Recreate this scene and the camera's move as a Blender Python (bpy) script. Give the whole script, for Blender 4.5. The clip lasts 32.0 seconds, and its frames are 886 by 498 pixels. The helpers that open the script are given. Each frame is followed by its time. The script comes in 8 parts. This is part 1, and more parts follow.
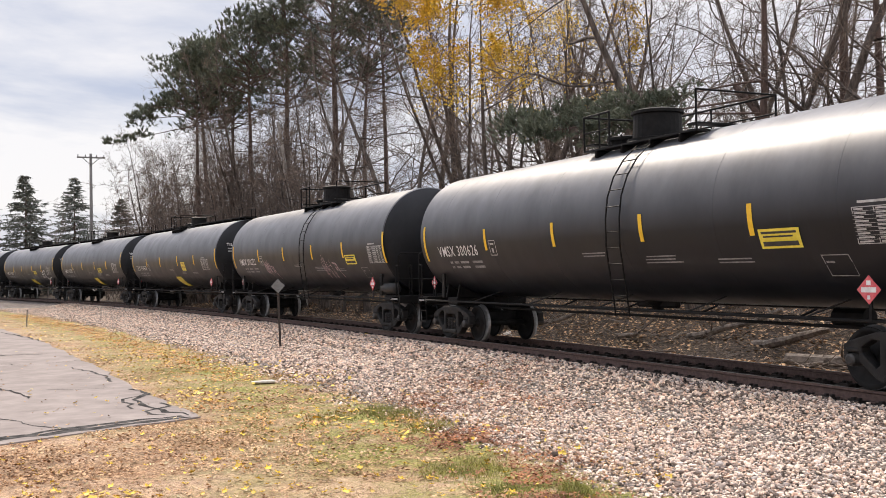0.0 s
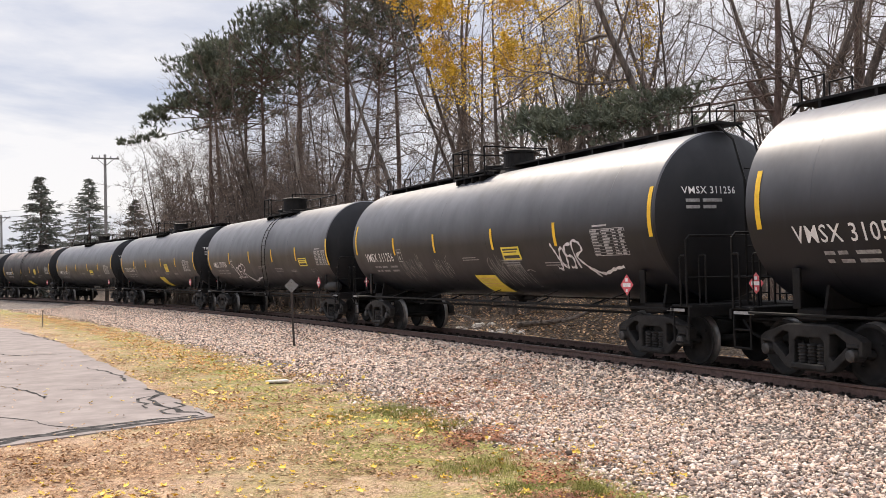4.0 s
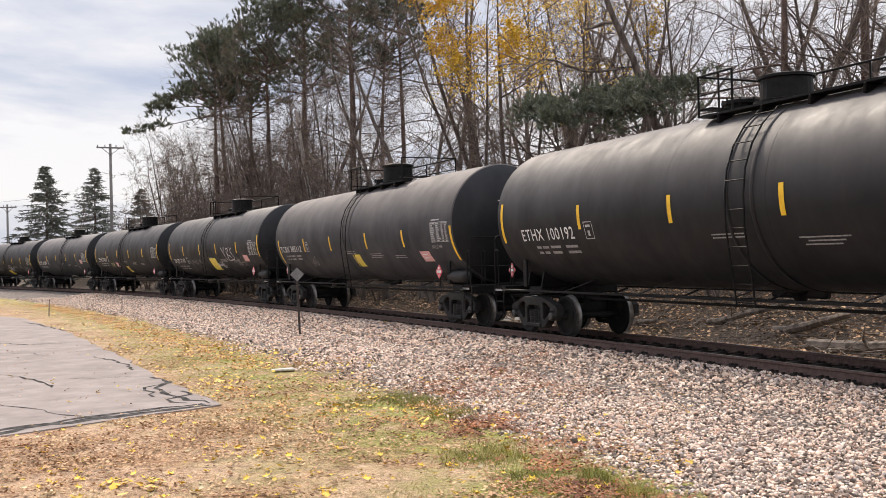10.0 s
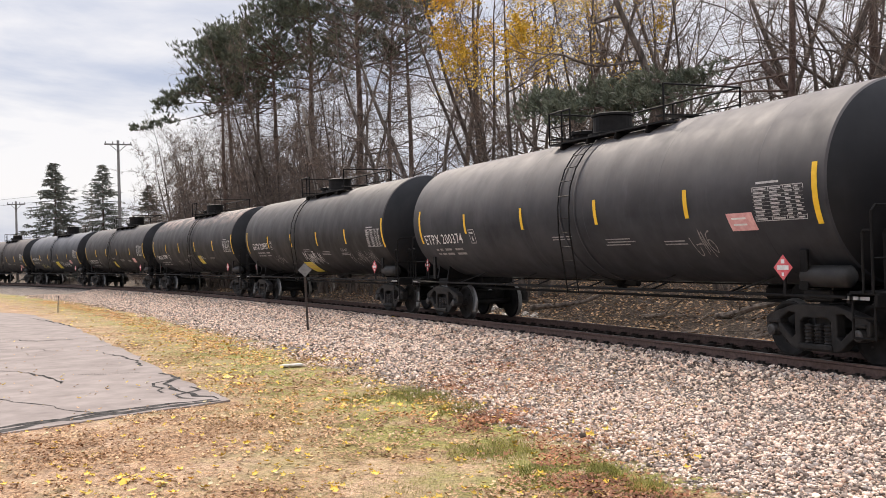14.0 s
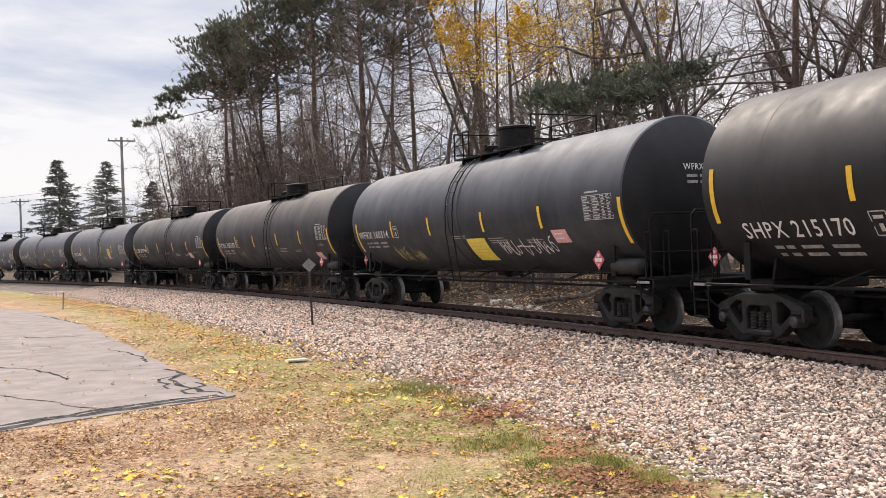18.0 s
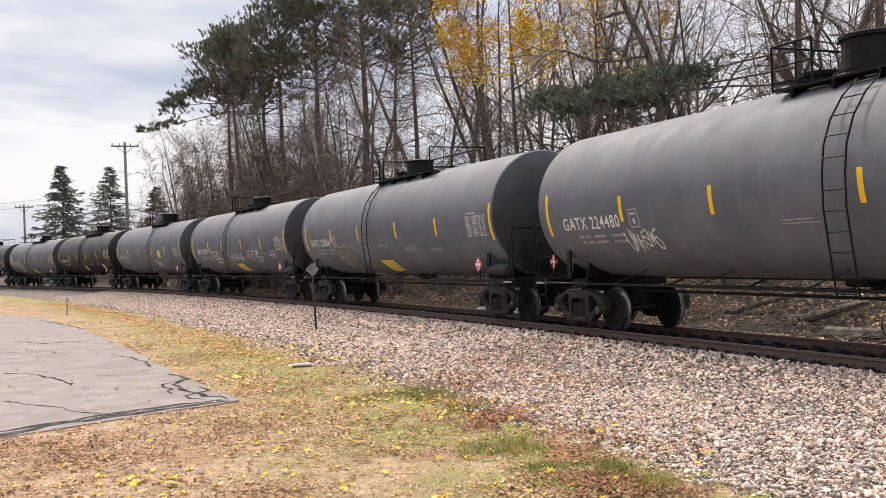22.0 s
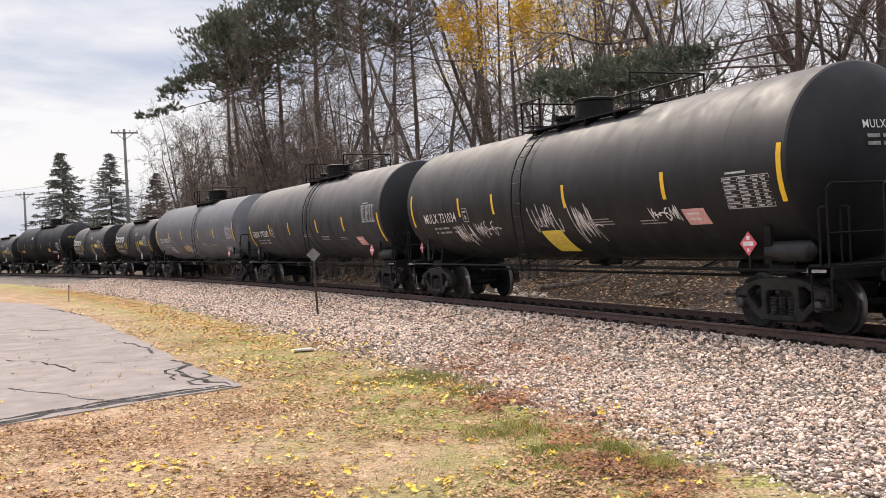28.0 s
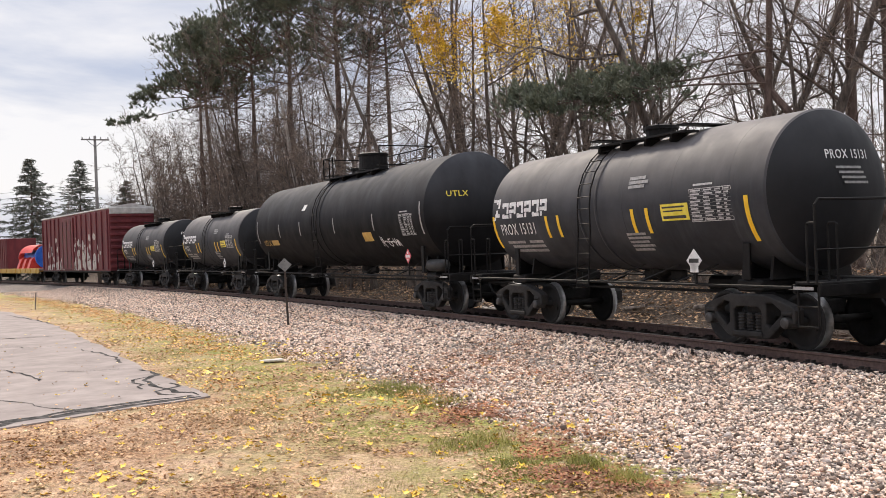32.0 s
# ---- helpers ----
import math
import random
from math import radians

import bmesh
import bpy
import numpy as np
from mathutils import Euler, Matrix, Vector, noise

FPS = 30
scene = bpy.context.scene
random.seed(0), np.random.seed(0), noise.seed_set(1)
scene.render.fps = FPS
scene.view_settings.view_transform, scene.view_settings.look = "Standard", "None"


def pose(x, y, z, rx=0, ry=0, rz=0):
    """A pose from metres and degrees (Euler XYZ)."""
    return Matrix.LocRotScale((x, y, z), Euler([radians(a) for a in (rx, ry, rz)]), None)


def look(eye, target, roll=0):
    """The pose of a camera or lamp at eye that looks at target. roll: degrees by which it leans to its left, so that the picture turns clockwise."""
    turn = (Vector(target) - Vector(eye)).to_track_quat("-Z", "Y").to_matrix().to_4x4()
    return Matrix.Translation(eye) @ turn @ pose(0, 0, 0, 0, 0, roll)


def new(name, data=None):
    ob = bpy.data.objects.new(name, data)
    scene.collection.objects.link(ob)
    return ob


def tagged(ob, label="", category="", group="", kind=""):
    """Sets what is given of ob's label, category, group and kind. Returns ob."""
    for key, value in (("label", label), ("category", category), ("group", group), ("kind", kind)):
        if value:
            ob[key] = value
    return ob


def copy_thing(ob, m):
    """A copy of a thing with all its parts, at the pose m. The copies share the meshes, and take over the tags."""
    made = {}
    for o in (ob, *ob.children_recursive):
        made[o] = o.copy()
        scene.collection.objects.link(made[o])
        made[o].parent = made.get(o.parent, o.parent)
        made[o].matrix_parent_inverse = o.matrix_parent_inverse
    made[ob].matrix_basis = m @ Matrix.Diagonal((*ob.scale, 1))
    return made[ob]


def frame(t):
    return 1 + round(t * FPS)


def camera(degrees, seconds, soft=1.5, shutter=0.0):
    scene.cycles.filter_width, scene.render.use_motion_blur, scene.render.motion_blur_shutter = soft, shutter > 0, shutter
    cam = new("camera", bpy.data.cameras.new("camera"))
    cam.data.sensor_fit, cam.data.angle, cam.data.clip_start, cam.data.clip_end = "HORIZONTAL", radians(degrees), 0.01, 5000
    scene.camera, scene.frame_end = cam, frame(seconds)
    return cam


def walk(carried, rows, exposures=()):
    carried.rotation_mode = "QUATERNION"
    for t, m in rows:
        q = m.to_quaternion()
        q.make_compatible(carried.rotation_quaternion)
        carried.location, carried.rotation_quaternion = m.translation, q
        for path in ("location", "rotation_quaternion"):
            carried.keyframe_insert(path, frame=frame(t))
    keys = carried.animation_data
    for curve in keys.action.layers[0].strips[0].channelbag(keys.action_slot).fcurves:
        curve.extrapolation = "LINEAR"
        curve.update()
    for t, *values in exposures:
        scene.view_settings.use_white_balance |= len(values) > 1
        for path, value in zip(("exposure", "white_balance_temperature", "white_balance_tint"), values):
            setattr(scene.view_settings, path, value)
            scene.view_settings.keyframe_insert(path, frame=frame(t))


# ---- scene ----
cam = camera(48.25, 32.0, soft=0.25)
EYE = (0.0, 0.0, 1.834)


def aim(yaw, pitch, roll):
    """A pose at the standing point: degrees to the left, up, and of lean."""
    a, b = radians(yaw), radians(pitch)
    way = Vector((-math.sin(a) * math.cos(b), math.cos(a) * math.cos(b), math.sin(b)))
    return look(EYE, Vector(EYE) + way, roll)


AIMS = [
    (0, -1.21, 1.24, -0.99), (0.5, -1.05, 1.17, -1.14), (1, -0.88, 1.15, -1.23), (1.5, -0.74, 1.18, -1.27),
    (2, -0.65, 1.24, -1.24), (2.5, -0.61, 1.27, -1.18), (3, -0.57, 1.28, -1.17), (3.5, -0.51, 1.25, -1.18),
    (5.5, -0.35, 1.09, -1.28), (6, -0.33, 1.08, -1.28), (6.5, -0.29, 1.08, -1.28), (7, -0.27, 1.08, -1.31),
    (7.5, -0.24, 1.04, -1.33), (8, -0.23, 0.97, -1.30), (8.5, -0.19, 0.82, -1.35), (9, -0.17, 0.65, -1.38),
    (9.5, -0.14, 0.57, -1.36), (10, -0.13, 0.53, -1.36), (10.5, -0.11, 0.54, -1.37), (11, -0.12, 0.54, -1.39),
    (11.5, -0.14, 0.49, -1.46), (12, -0.14, 0.41, -1.48), (12.5, -0.11, 0.34, -1.59), (13, 0.00, 0.29, -1.65),
    (13.5, 0.15, 0.27, -1.60), (14, 0.31, 0.26, -1.58), (14.5, 0.44, 0.26, -1.62), (16.5, 0.50, 0.08, -1.81),
    (17, 0.50, -0.01, -1.85), (17.5, 0.54, -0.06, -1.92), (18, 0.55, -0.08, -2.01), (18.5, 0.52, -0.05, -2.08),
    (19, 0.49, -0.00, -2.12), (19.5, 0.50, 0.08, -2.13), (20, 0.54, 0.14, -2.11), (20.5, 0.58, 0.21, -2.15),
    (21, 0.63, 0.23, -2.14), (21.5, 0.67, 0.22, -2.19), (22, 0.73, 0.16, -2.22), (22.5, 0.81, 0.09, -2.22),
    (23, 0.89, -0.02, -2.27), (23.5, 0.97, -0.11, -2.27), (24, 0.99, -0.19, -2.33), (24.5, 1.02, -0.28, -2.43),
    (25, 1.04, -0.38, -2.52), (25.5, 1.05, -0.48, -2.58), (27.5, 0.87, -0.76, -2.72), (28, 0.82, -0.76, -2.70),
    (28.5, 0.75, -0.72, -2.70), (29, 0.66, -0.66, -2.75), (29.5, 0.55, -0.62, -2.82), (30, 0.46, -0.59, -2.79),
    (30.5, 0.30, -0.52, -2.72), (31, 0.08, -0.42, -2.53), (31.5, -0.30, -0.25, -2.20), (32, -0.83, -0.13, -1.96),
]
walk(cam, [(t, aim(a, b, c)) for t, a, b, c in AIMS], exposures=[(0.0, 0.2), (32.0, 0.2)])

# ---- world, sun ----
def nodes_of(tree):
    tree.nodes.clear()
    def add(kind, **values):
        n = tree.nodes.new(kind)
        for k, v in values.items():
            if k in n.inputs:
                n.inputs[k].default_value = v
        return n
    def link(a, b):
        tree.links.new(a, b)
    return add, link


SUN_EL, SUN_ROT = radians(46), radians(338)
world = bpy.data.worlds.new("sky")
scene.world = world
world.use_nodes = True
add, link = nodes_of(world.node_tree)
coord = add("ShaderNodeTexCoord")
sky = add("ShaderNodeTexSky")
sky.sky_type, sky.sun_disc, sky.sun_elevation, sky.sun_rotation = "NISHITA", False, SUN_EL, SUN_ROT
mapping = add("ShaderNodeMapping")
mapping.inputs["Scale"].default_value = (1.0, 1.0, 3.2)
mapping.inputs["Location"].default_value = (0.35, 0.1, 0.2)
link(coord.outputs["Generated"], mapping.inputs["Vector"])
cloud = add("ShaderNodeTexNoise", Scale=3.1, Detail=7.0, Roughness=0.55, Distortion=0.3)
link(mapping.outputs["Vector"], cloud.inputs["Vector"])
ramp = add("ShaderNodeValToRGB")
ramp.color_ramp.elements[0].position, ramp.color_ramp.elements[1].position = 0.40, 0.60
ramp.color_ramp.elements[0].color = (0.49, 0.54, 0.69, 1)
ramp.color_ramp.elements[1].color = (0.95, 0.92, 0.93, 1)
link(cloud.outputs["Fac"], ramp.inputs["Fac"])
blend = add("ShaderNodeMix")
blend.data_type = "RGBA"
blend.inputs["Factor"].default_value = 0.88
scaled = add("ShaderNodeVectorMath", )
scaled.operation = "SCALE"
scaled.inputs["Scale"].default_value = 0.1
link(sky.outputs["Color"], scaled.inputs[0])
link(scaled.outputs["Vector"], blend.inputs[6])
link(ramp.outputs["Color"], blend.inputs[7])
back = add("ShaderNodeBackground", Strength=0.90)
sepz = add("ShaderNodeSeparateXYZ")
link(coord.outputs["Generated"], sepz.inputs[0])
low = add("ShaderNodeMapRange", **{"From Min": 0.0, "From Max": 0.30, "To Min": 0.16, "To Max": 0.0})
link(sepz.outputs[2], low.inputs["Value"])
bank = add("ShaderNodeMapRange", **{"From Min": -0.12, "From Max": 0.30, "To Min": 0.0, "To Max": 0.7})
link(sepz.outputs[0], bank.inputs["Value"])
most = add("ShaderNodeMath")
most.operation = "MAXIMUM"
link(low.outputs[0], most.inputs[0])
link(bank.outputs[0], most.inputs[1])
haze = add("ShaderNodeMix")
haze.data_type = "RGBA"
haze.inputs[7].default_value = (0.94, 0.915, 0.94, 1)
link(most.outputs[0], haze.inputs["Factor"])
link(blend.outputs[2], haze.inputs[6])
dome = add("ShaderNodeMapRange", **{"From Min": 0.32, "From Max": 0.95, "To Min": 1.0, "To Max": 1.75})
link(sepz.outputs[2], dome.inputs["Value"])
lifted = add("ShaderNodeVectorMath")
lifted.operation = "SCALE"
link(haze.outputs[2], lifted.inputs[0])
link(dome.outputs[0], lifted.inputs["Scale"])
link(lifted.outputs["Vector"], back.inputs["Color"])
out = add("ShaderNodeOutputWorld")
link(back.outputs["Background"], out.inputs["Surface"])

lamp = bpy.data.lights.new("sun", "SUN")
lamp.energy, lamp.angle, lamp.color = 3.6, radians(11), (1.0, 0.87, 0.73)
sun = new("sun", lamp)
sun_way = Vector((math.sin(SUN_ROT) * math.cos(SUN_EL), math.cos(SUN_ROT) * math.cos(SUN_EL), math.sin(SUN_EL)))
sun.matrix_world = look(sun_way * 60, (0, 0, 0))


# ---- materials ----
def surface(name, base, other=None, scale=6.0, rough=0.8, rough_other=None, metal=0.0, bump=0.0, bump_scale=60.0,
            per_piece=0.0, stretch=(1, 1, 1), low=0.35, high=0.65, coat=None, sheen=0.5, tones=()):
    """A material of two colours mixed by noise, with fine relief; per_piece varies the brightness from piece to piece."""
    m = bpy.data.materials.new(name)
    m.use_nodes = True
    add, link = nodes_of(m.node_tree)
    out = add("ShaderNodeOutputMaterial")
    bsdf = add("ShaderNodeBsdfPrincipled", Metallic=metal, Roughness=rough)
    bsdf.inputs["Specular IOR Level"].default_value = sheen
    if coat:
        bsdf.inputs["Coat Weight"].default_value, bsdf.inputs["Coat Roughness"].default_value = coat
    link(bsdf.outputs[0], out.inputs[0])
    co = add("ShaderNodeTexCoord")
    mp = add("ShaderNodeMapping")
    mp.inputs["Scale"].default_value = stretch
    link(co.outputs["Object"], mp.inputs[0])
    n1 = add("ShaderNodeTexNoise", Scale=scale, Detail=6.0, Roughness=0.6)
    link(mp.outputs[0], n1.inputs["Vector"])
    cr = add("ShaderNodeValToRGB")
    cr.color_ramp.elements[0].position, cr.color_ramp.elements[1].position = low, high
    cr.color_ramp.elements[0].color = (*base, 1)
    cr.color_ramp.elements[1].color = (*(other or [c * 1.25 for c in base]), 1)
    link(n1.outputs["Fac"], cr.inputs[0])
    colour = cr.outputs[0]
    if tones:
        pick = add("ShaderNodeNewGeometry")
        pr = add("ShaderNodeValToRGB")
        pr.color_ramp.interpolation = "CONSTANT"
        while len(pr.color_ramp.elements) < len(tones):
            pr.color_ramp.elements.new(0.5)
        for e, k in zip(pr.color_ramp.elements, range(len(tones))):
            e.position, e.color = k / len(tones), (*tones[k], 1)
        link(pick.outputs["Random Per Island"], pr.inputs[0])
        mx = add("ShaderNodeMix")
        mx.data_type, mx.blend_type = "RGBA", "MULTIPLY"
        mx.inputs["Factor"].default_value = 1.0
        link(colour, mx.inputs[6])
        link(pr.outputs[0], mx.inputs[7])
        colour = mx.outputs[2]
    if per_piece:
        geo = add("ShaderNodeNewGeometry")
        hsv = add("ShaderNodeHueSaturation")
        rng = add("ShaderNodeMapRange", **{"To Min": 1 - per_piece, "To Max": 1 + per_piece})
        link(geo.outputs["Random Per Island"], rng.inputs["Value"])
        link(rng.outputs[0], hsv.inputs["Value"])
        link(colour, hsv.inputs["Color"])
        colour = hsv.outputs[0]
    link(colour, bsdf.inputs["Base Color"])
    if rough_other is not None:
        rr = add("ShaderNodeMapRange", **{"To Min": rough, "To Max": rough_other})
        link(n1.outputs["Fac"], rr.inputs["Value"])
        link(rr.outputs[0], bsdf.inputs["Roughness"])
    if bump:
        n2 = add("ShaderNodeTexNoise", Scale=bump_scale, Detail=4.0)
        link(co.outputs["Object"], n2.inputs["Vector"])
        bp = add("ShaderNodeBump", Strength=bump, Distance=0.02)
        link(n2.outputs["Fac"], bp.inputs["Height"])
        link(bp.outputs[0], bsdf.inputs["Normal"])
    return m


def ground_material():
    """Gravel, thatchy lawn and leaf litter, by the distance from the track."""
    m = bpy.data.materials.new("ground")
    m.use_nodes = True
    add, link = nodes_of(m.node_tree)
    out = add("ShaderNodeOutputMaterial")
    bsdf = add("ShaderNodeBsdfPrincipled", Roughness=0.95)
    link(bsdf.outputs[0], out.inputs[0])
    co = add("ShaderNodeTexCoord")
    def noise_at(scale, detail=5.0, rough=0.6):
        n = add("ShaderNodeTexNoise", Scale=scale, Detail=detail, Roughness=rough)
        link(co.outputs["Object"], n.inputs["Vector"])
        return n.outputs["Fac"]
    def ramp(fac, stops):
        r = add("ShaderNodeValToRGB")
        while len(r.color_ramp.elements) < len(stops):
            r.color_ramp.elements.new(0.5)
        for e, (p, c) in zip(r.color_ramp.elements, stops):
            e.position, e.color = p, (*c, 1)
        link(fac, r.inputs[0])
        return r.outputs[0]
    def mixed(fac, a, b):
        x = add("ShaderNodeMix")
        x.data_type = "RGBA"
        link(fac, x.inputs["Factor"])
        link(a, x.inputs[6])
        link(b, x.inputs[7])
        return x.outputs[2]
    vor = add("ShaderNodeTexVoronoi", Scale=22.0)
    link(co.outputs["Object"], vor.inputs["Vector"])
    sep = add("ShaderNodeSeparateColor")
    link(vor.outputs["Color"], sep.inputs[0])
    gravel = ramp(sep.outputs[0], [(0.0, (0.07, 0.055, 0.05)), (0.35, (0.20, 0.16, 0.14)), (0.75, (0.40, 0.34, 0.30)), (1.0, (0.66, 0.58, 0.52))])
    gaps = ramp(vor.outputs["Distance"], [(0.35, (0, 0, 0)), (0.62, (1, 1, 1))])
    dark = add("ShaderNodeRGB")
    dark.outputs[0].default_value = (0.045, 0.035, 0.03, 1)
    gravel = mixed(gaps, gravel, dark.outputs[0])
    lawn_a = ramp(noise_at(38.0, 6.0, 0.75), [(0.38, (0.20, 0.12, 0.065)), (0.5, (0.48, 0.325, 0.21)), (0.62, (0.69, 0.50, 0.36))])
    lawn_b = ramp(noise_at(45.0, 6.0, 0.75), [(0.40, (0.13, 0.12, 0.035)), (0.6, (0.42, 0.36, 0.16))])
    lawn_c = ramp(noise_at(26.0, 8.0), [(0.38, (0.10, 0.045, 0.022)), (0.5, (0.34, 0.19, 0.10)), (0.62, (0.56, 0.38, 0.23))])
    verge = ramp(noise_at(28.0, 8.0), [(0.38, (0.07, 0.088, 0.014)), (0.5, (0.225, 0.24, 0.045)), (0.62, (0.42, 0.41, 0.11))])
    patches = ramp(noise_at(0.8, 6.0, 0.65), [(0.48, (0, 0, 0)), (0.62, (0.6, 0.6, 0.6))])
    leafy = ramp(noise_at(0.6, 8.0, 0.72), [(0.47, (0, 0, 0)), (0.57, (1, 1, 1))])
    lawn = mixed(leafy, mixed(patches, lawn_a, lawn_b), lawn_c)
    clumps = ramp(noise_at(7.0, 6.0, 0.7), [(0.34, (0.42, 0.40, 0.38)), (0.5, (0.95, 0.95, 0.95)), (0.68, (1.25, 1.22, 1.18))])
    mul = add("ShaderNodeMix")
    mul.data_type, mul.blend_type = "RGBA", "MULTIPLY"
    mul.inputs["Factor"].default_value = 0.8
    link(lawn, mul.inputs[6])
    link(clumps, mul.inputs[7])
    lawn = mul.outputs[2]
    edge = add("ShaderNodeAttribute")
    edge.attribute_name = "off"
    band = add("ShaderNodeMapRange", **{"From Min": 10.2, "From Max": 8.0})
    link(edge.outputs["Fac"], band.inputs["Value"])
    thin = add("ShaderNodeMath")
    thin.operation = "MULTIPLY"
    link(band.outputs[0], thin.inputs[0])
    link(ramp(noise_at(1.1, 8.0, 0.7), [(0.42, (0.1, 0.1, 0.1)), (0.56, (0.9, 0.9, 0.9))]), thin.inputs[1])
    lawn = mixed(thin.outputs[0], lawn, verge)
    litter = ramp(noise_at(14.0, 8.0), [(0.38, (0.012, 0.008, 0.006)), (0.5, (0.055, 0.036, 0.023)), (0.62, (0.17, 0.12, 0.08))])
    at = add("ShaderNodeAttribute")
    at.attribute_name = "off"
    wob = add("ShaderNodeMath")
    wob.operation = "MULTIPLY_ADD"
    wob.inputs[1].default_value = 1.6
    link(noise_at(0.9, 6.0), wob.inputs[0])
    link(at.outputs["Fac"], wob.inputs[2])
    fray = add("ShaderNodeMath")
    fray.operation = "MULTIPLY_ADD"
    fray.inputs[1].default_value = 2.4
    link(noise_at(3.5, 8.0, 0.7), fray.inputs[0])
    link(wob.outputs[0], fray.inputs[2])
    near = add("ShaderNodeMapRange", **{"From Min": 8.35, "From Max": 8.65})
    link(fray.outputs[0], near.inputs["Value"])
    far = add("ShaderNodeMapRange", **{"From Min": -2.3, "From Max": -2.9})
    link(wob.outputs[0], far.inputs["Value"])
    # gravel goes near black between the rails, fading out by 1 m
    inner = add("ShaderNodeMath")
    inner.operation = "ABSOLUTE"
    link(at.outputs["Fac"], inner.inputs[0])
    bed_dark = add("ShaderNodeMapRange", **{"From Min": 1.0, "From Max": 0.7, "To Max": 0.93})
    link(inner.outputs[0], bed_dark.inputs["Value"])
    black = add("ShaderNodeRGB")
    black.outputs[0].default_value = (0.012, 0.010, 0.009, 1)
    gravel = mixed(bed_dark.outputs[0], gravel, black.outputs[0])
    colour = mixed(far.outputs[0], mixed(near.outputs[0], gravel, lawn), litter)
    link(colour, bsdf.inputs["Base Color"])
    bp = add("ShaderNodeBump", Strength=0.5, Distance=0.03)
    link(noise_at(40.0, 8.0, 0.7), bp.inputs["Height"])
    link(bp.outputs[0], bsdf.inputs["Normal"])
    return m


GROUND = ground_material()
ASPHALT = surface("asphalt", (0.215, 0.186, 0.177), (0.37, 0.325, 0.309), scale=1.7, rough=0.9, low=0.22, high=0.76, bump=0.05, bump_scale=60, sheen=0.15)
TAR = surface("tar", (0.022, 0.022, 0.023), (0.12, 0.115, 0.112), rough=0.95, scale=7, sheen=0.04)
STONE = surface("ballast", (0.70, 0.615, 0.55), (0.95, 0.86, 0.785), scale=9.0, rough=0.9, sheen=0.2, tones=((1.08, 1.02, 0.97), (0.42, 0.385, 0.365), (1.0, 0.9, 0.82), (0.70, 0.69, 0.71), (0.16, 0.14, 0.13), (1.25, 1.16, 1.09), (0.88, 0.68, 0.58), (0.55, 0.5, 0.48), (1.2, 1.09, 1.0), (0.32, 0.28, 0.26), (1.25, 1.17, 1.1), (1.05, 0.9, 0.82)))
RUST = surface("rusty_rail", (0.085, 0.050, 0.042), (0.15, 0.095, 0.080), scale=14, rough=0.75, bump=0.3)
RAILHEAD = surface("worn_rail_head", (0.16, 0.14, 0.13), (0.26, 0.24, 0.23), scale=20, rough=0.35, metal=0.7)
TIE = surface("creosoted_tie", (0.014, 0.011, 0.010), (0.042, 0.032, 0.026), scale=5, rough=0.95, stretch=(1, 8, 1), bump=0.5)
DEADWOOD = surface("barkless_wood", (0.20, 0.18, 0.16), (0.46, 0.42, 0.38), scale=4, rough=0.9, stretch=(2, 2, 0.3), bump=0.4)
BARK = surface("grey_bark", (0.060, 0.050, 0.044), (0.18, 0.150, 0.130), scale=8, rough=0.95, stretch=(1, 1, 0.25), bump=0.7, bump_scale=40)
TWIG = surface("twigs", (0.115, 0.089, 0.074), (0.27, 0.212, 0.176), scale=2, rough=0.95)
PINE_BARK = surface("pine_bark", (0.075, 0.052, 0.044), (0.17, 0.12, 0.10), scale=7, rough=0.95, stretch=(1, 1, 0.3), bump=0.8, bump_scale=30)
NEEDLE = surface("pine_needles", (0.060, 0.078, 0.052), (0.165, 0.180, 0.120), scale=1.2, rough=0.7, per_piece=0.3)
SPRUCE = surface("spruce_needles", (0.09, 0.105, 0.09), (0.19, 0.20, 0.17), scale=2.0, rough=0.75, per_piece=0.3)
YELLOW_LEAF = surface("yellow_leaves", (0.60, 0.37, 0.025), (0.82, 0.58, 0.06), scale=3.0, rough=0.6, per_piece=0.3)
BROWN_LEAF = surface("fallen_leaves", (0.30, 0.165, 0.083), (0.64, 0.43, 0.25), scale=0.8, rough=0.8, per_piece=0.5)
GRASS = surface("grass_blades", (0.14, 0.15, 0.035), (0.36, 0.34, 0.10), scale=0.7, rough=0.7, per_piece=0.35)
WEED = surface("weed_green", (0.15, 0.165, 0.03), (0.40, 0.38, 0.10), scale=2.0, rough=0.7, per_piece=0.4)
RUST_LEAF = surface("rusty_leaves", (0.13, 0.042, 0.022), (0.46, 0.20, 0.095), scale=2.0, rough=0.8, per_piece=0.45)
ORANGE_LEAF = surface("orange_leaves", (0.36, 0.15, 0.045), (0.74, 0.42, 0.16), scale=2.0, rough=0.8, per_piece=0.4)
CREAM_LEAF = surface("pale_leaves", (0.40, 0.32, 0.15), (0.64, 0.54, 0.33), scale=3.0, rough=0.7, per_piece=0.25)
PALE = surface("pale_stone", (0.50, 0.46, 0.42), (0.72, 0.68, 0.63), scale=12, rough=0.9)
STRAW = surface("dry_grass", (0.38, 0.27, 0.13), (0.56, 0.43, 0.24), scale=0.9, rough=0.8, per_piece=0.3)
WOOD = surface("weathered_wood", (0.16, 0.13, 0.11), (0.30, 0.26, 0.22), scale=6, rough=0.9, stretch=(6, 6, 0.6), bump=0.4)
POLE = surface("weathered_grey_pole", (0.13, 0.125, 0.12), (0.24, 0.235, 0.23), scale=6, rough=0.9, stretch=(6, 6, 0.6), bump=0.3)
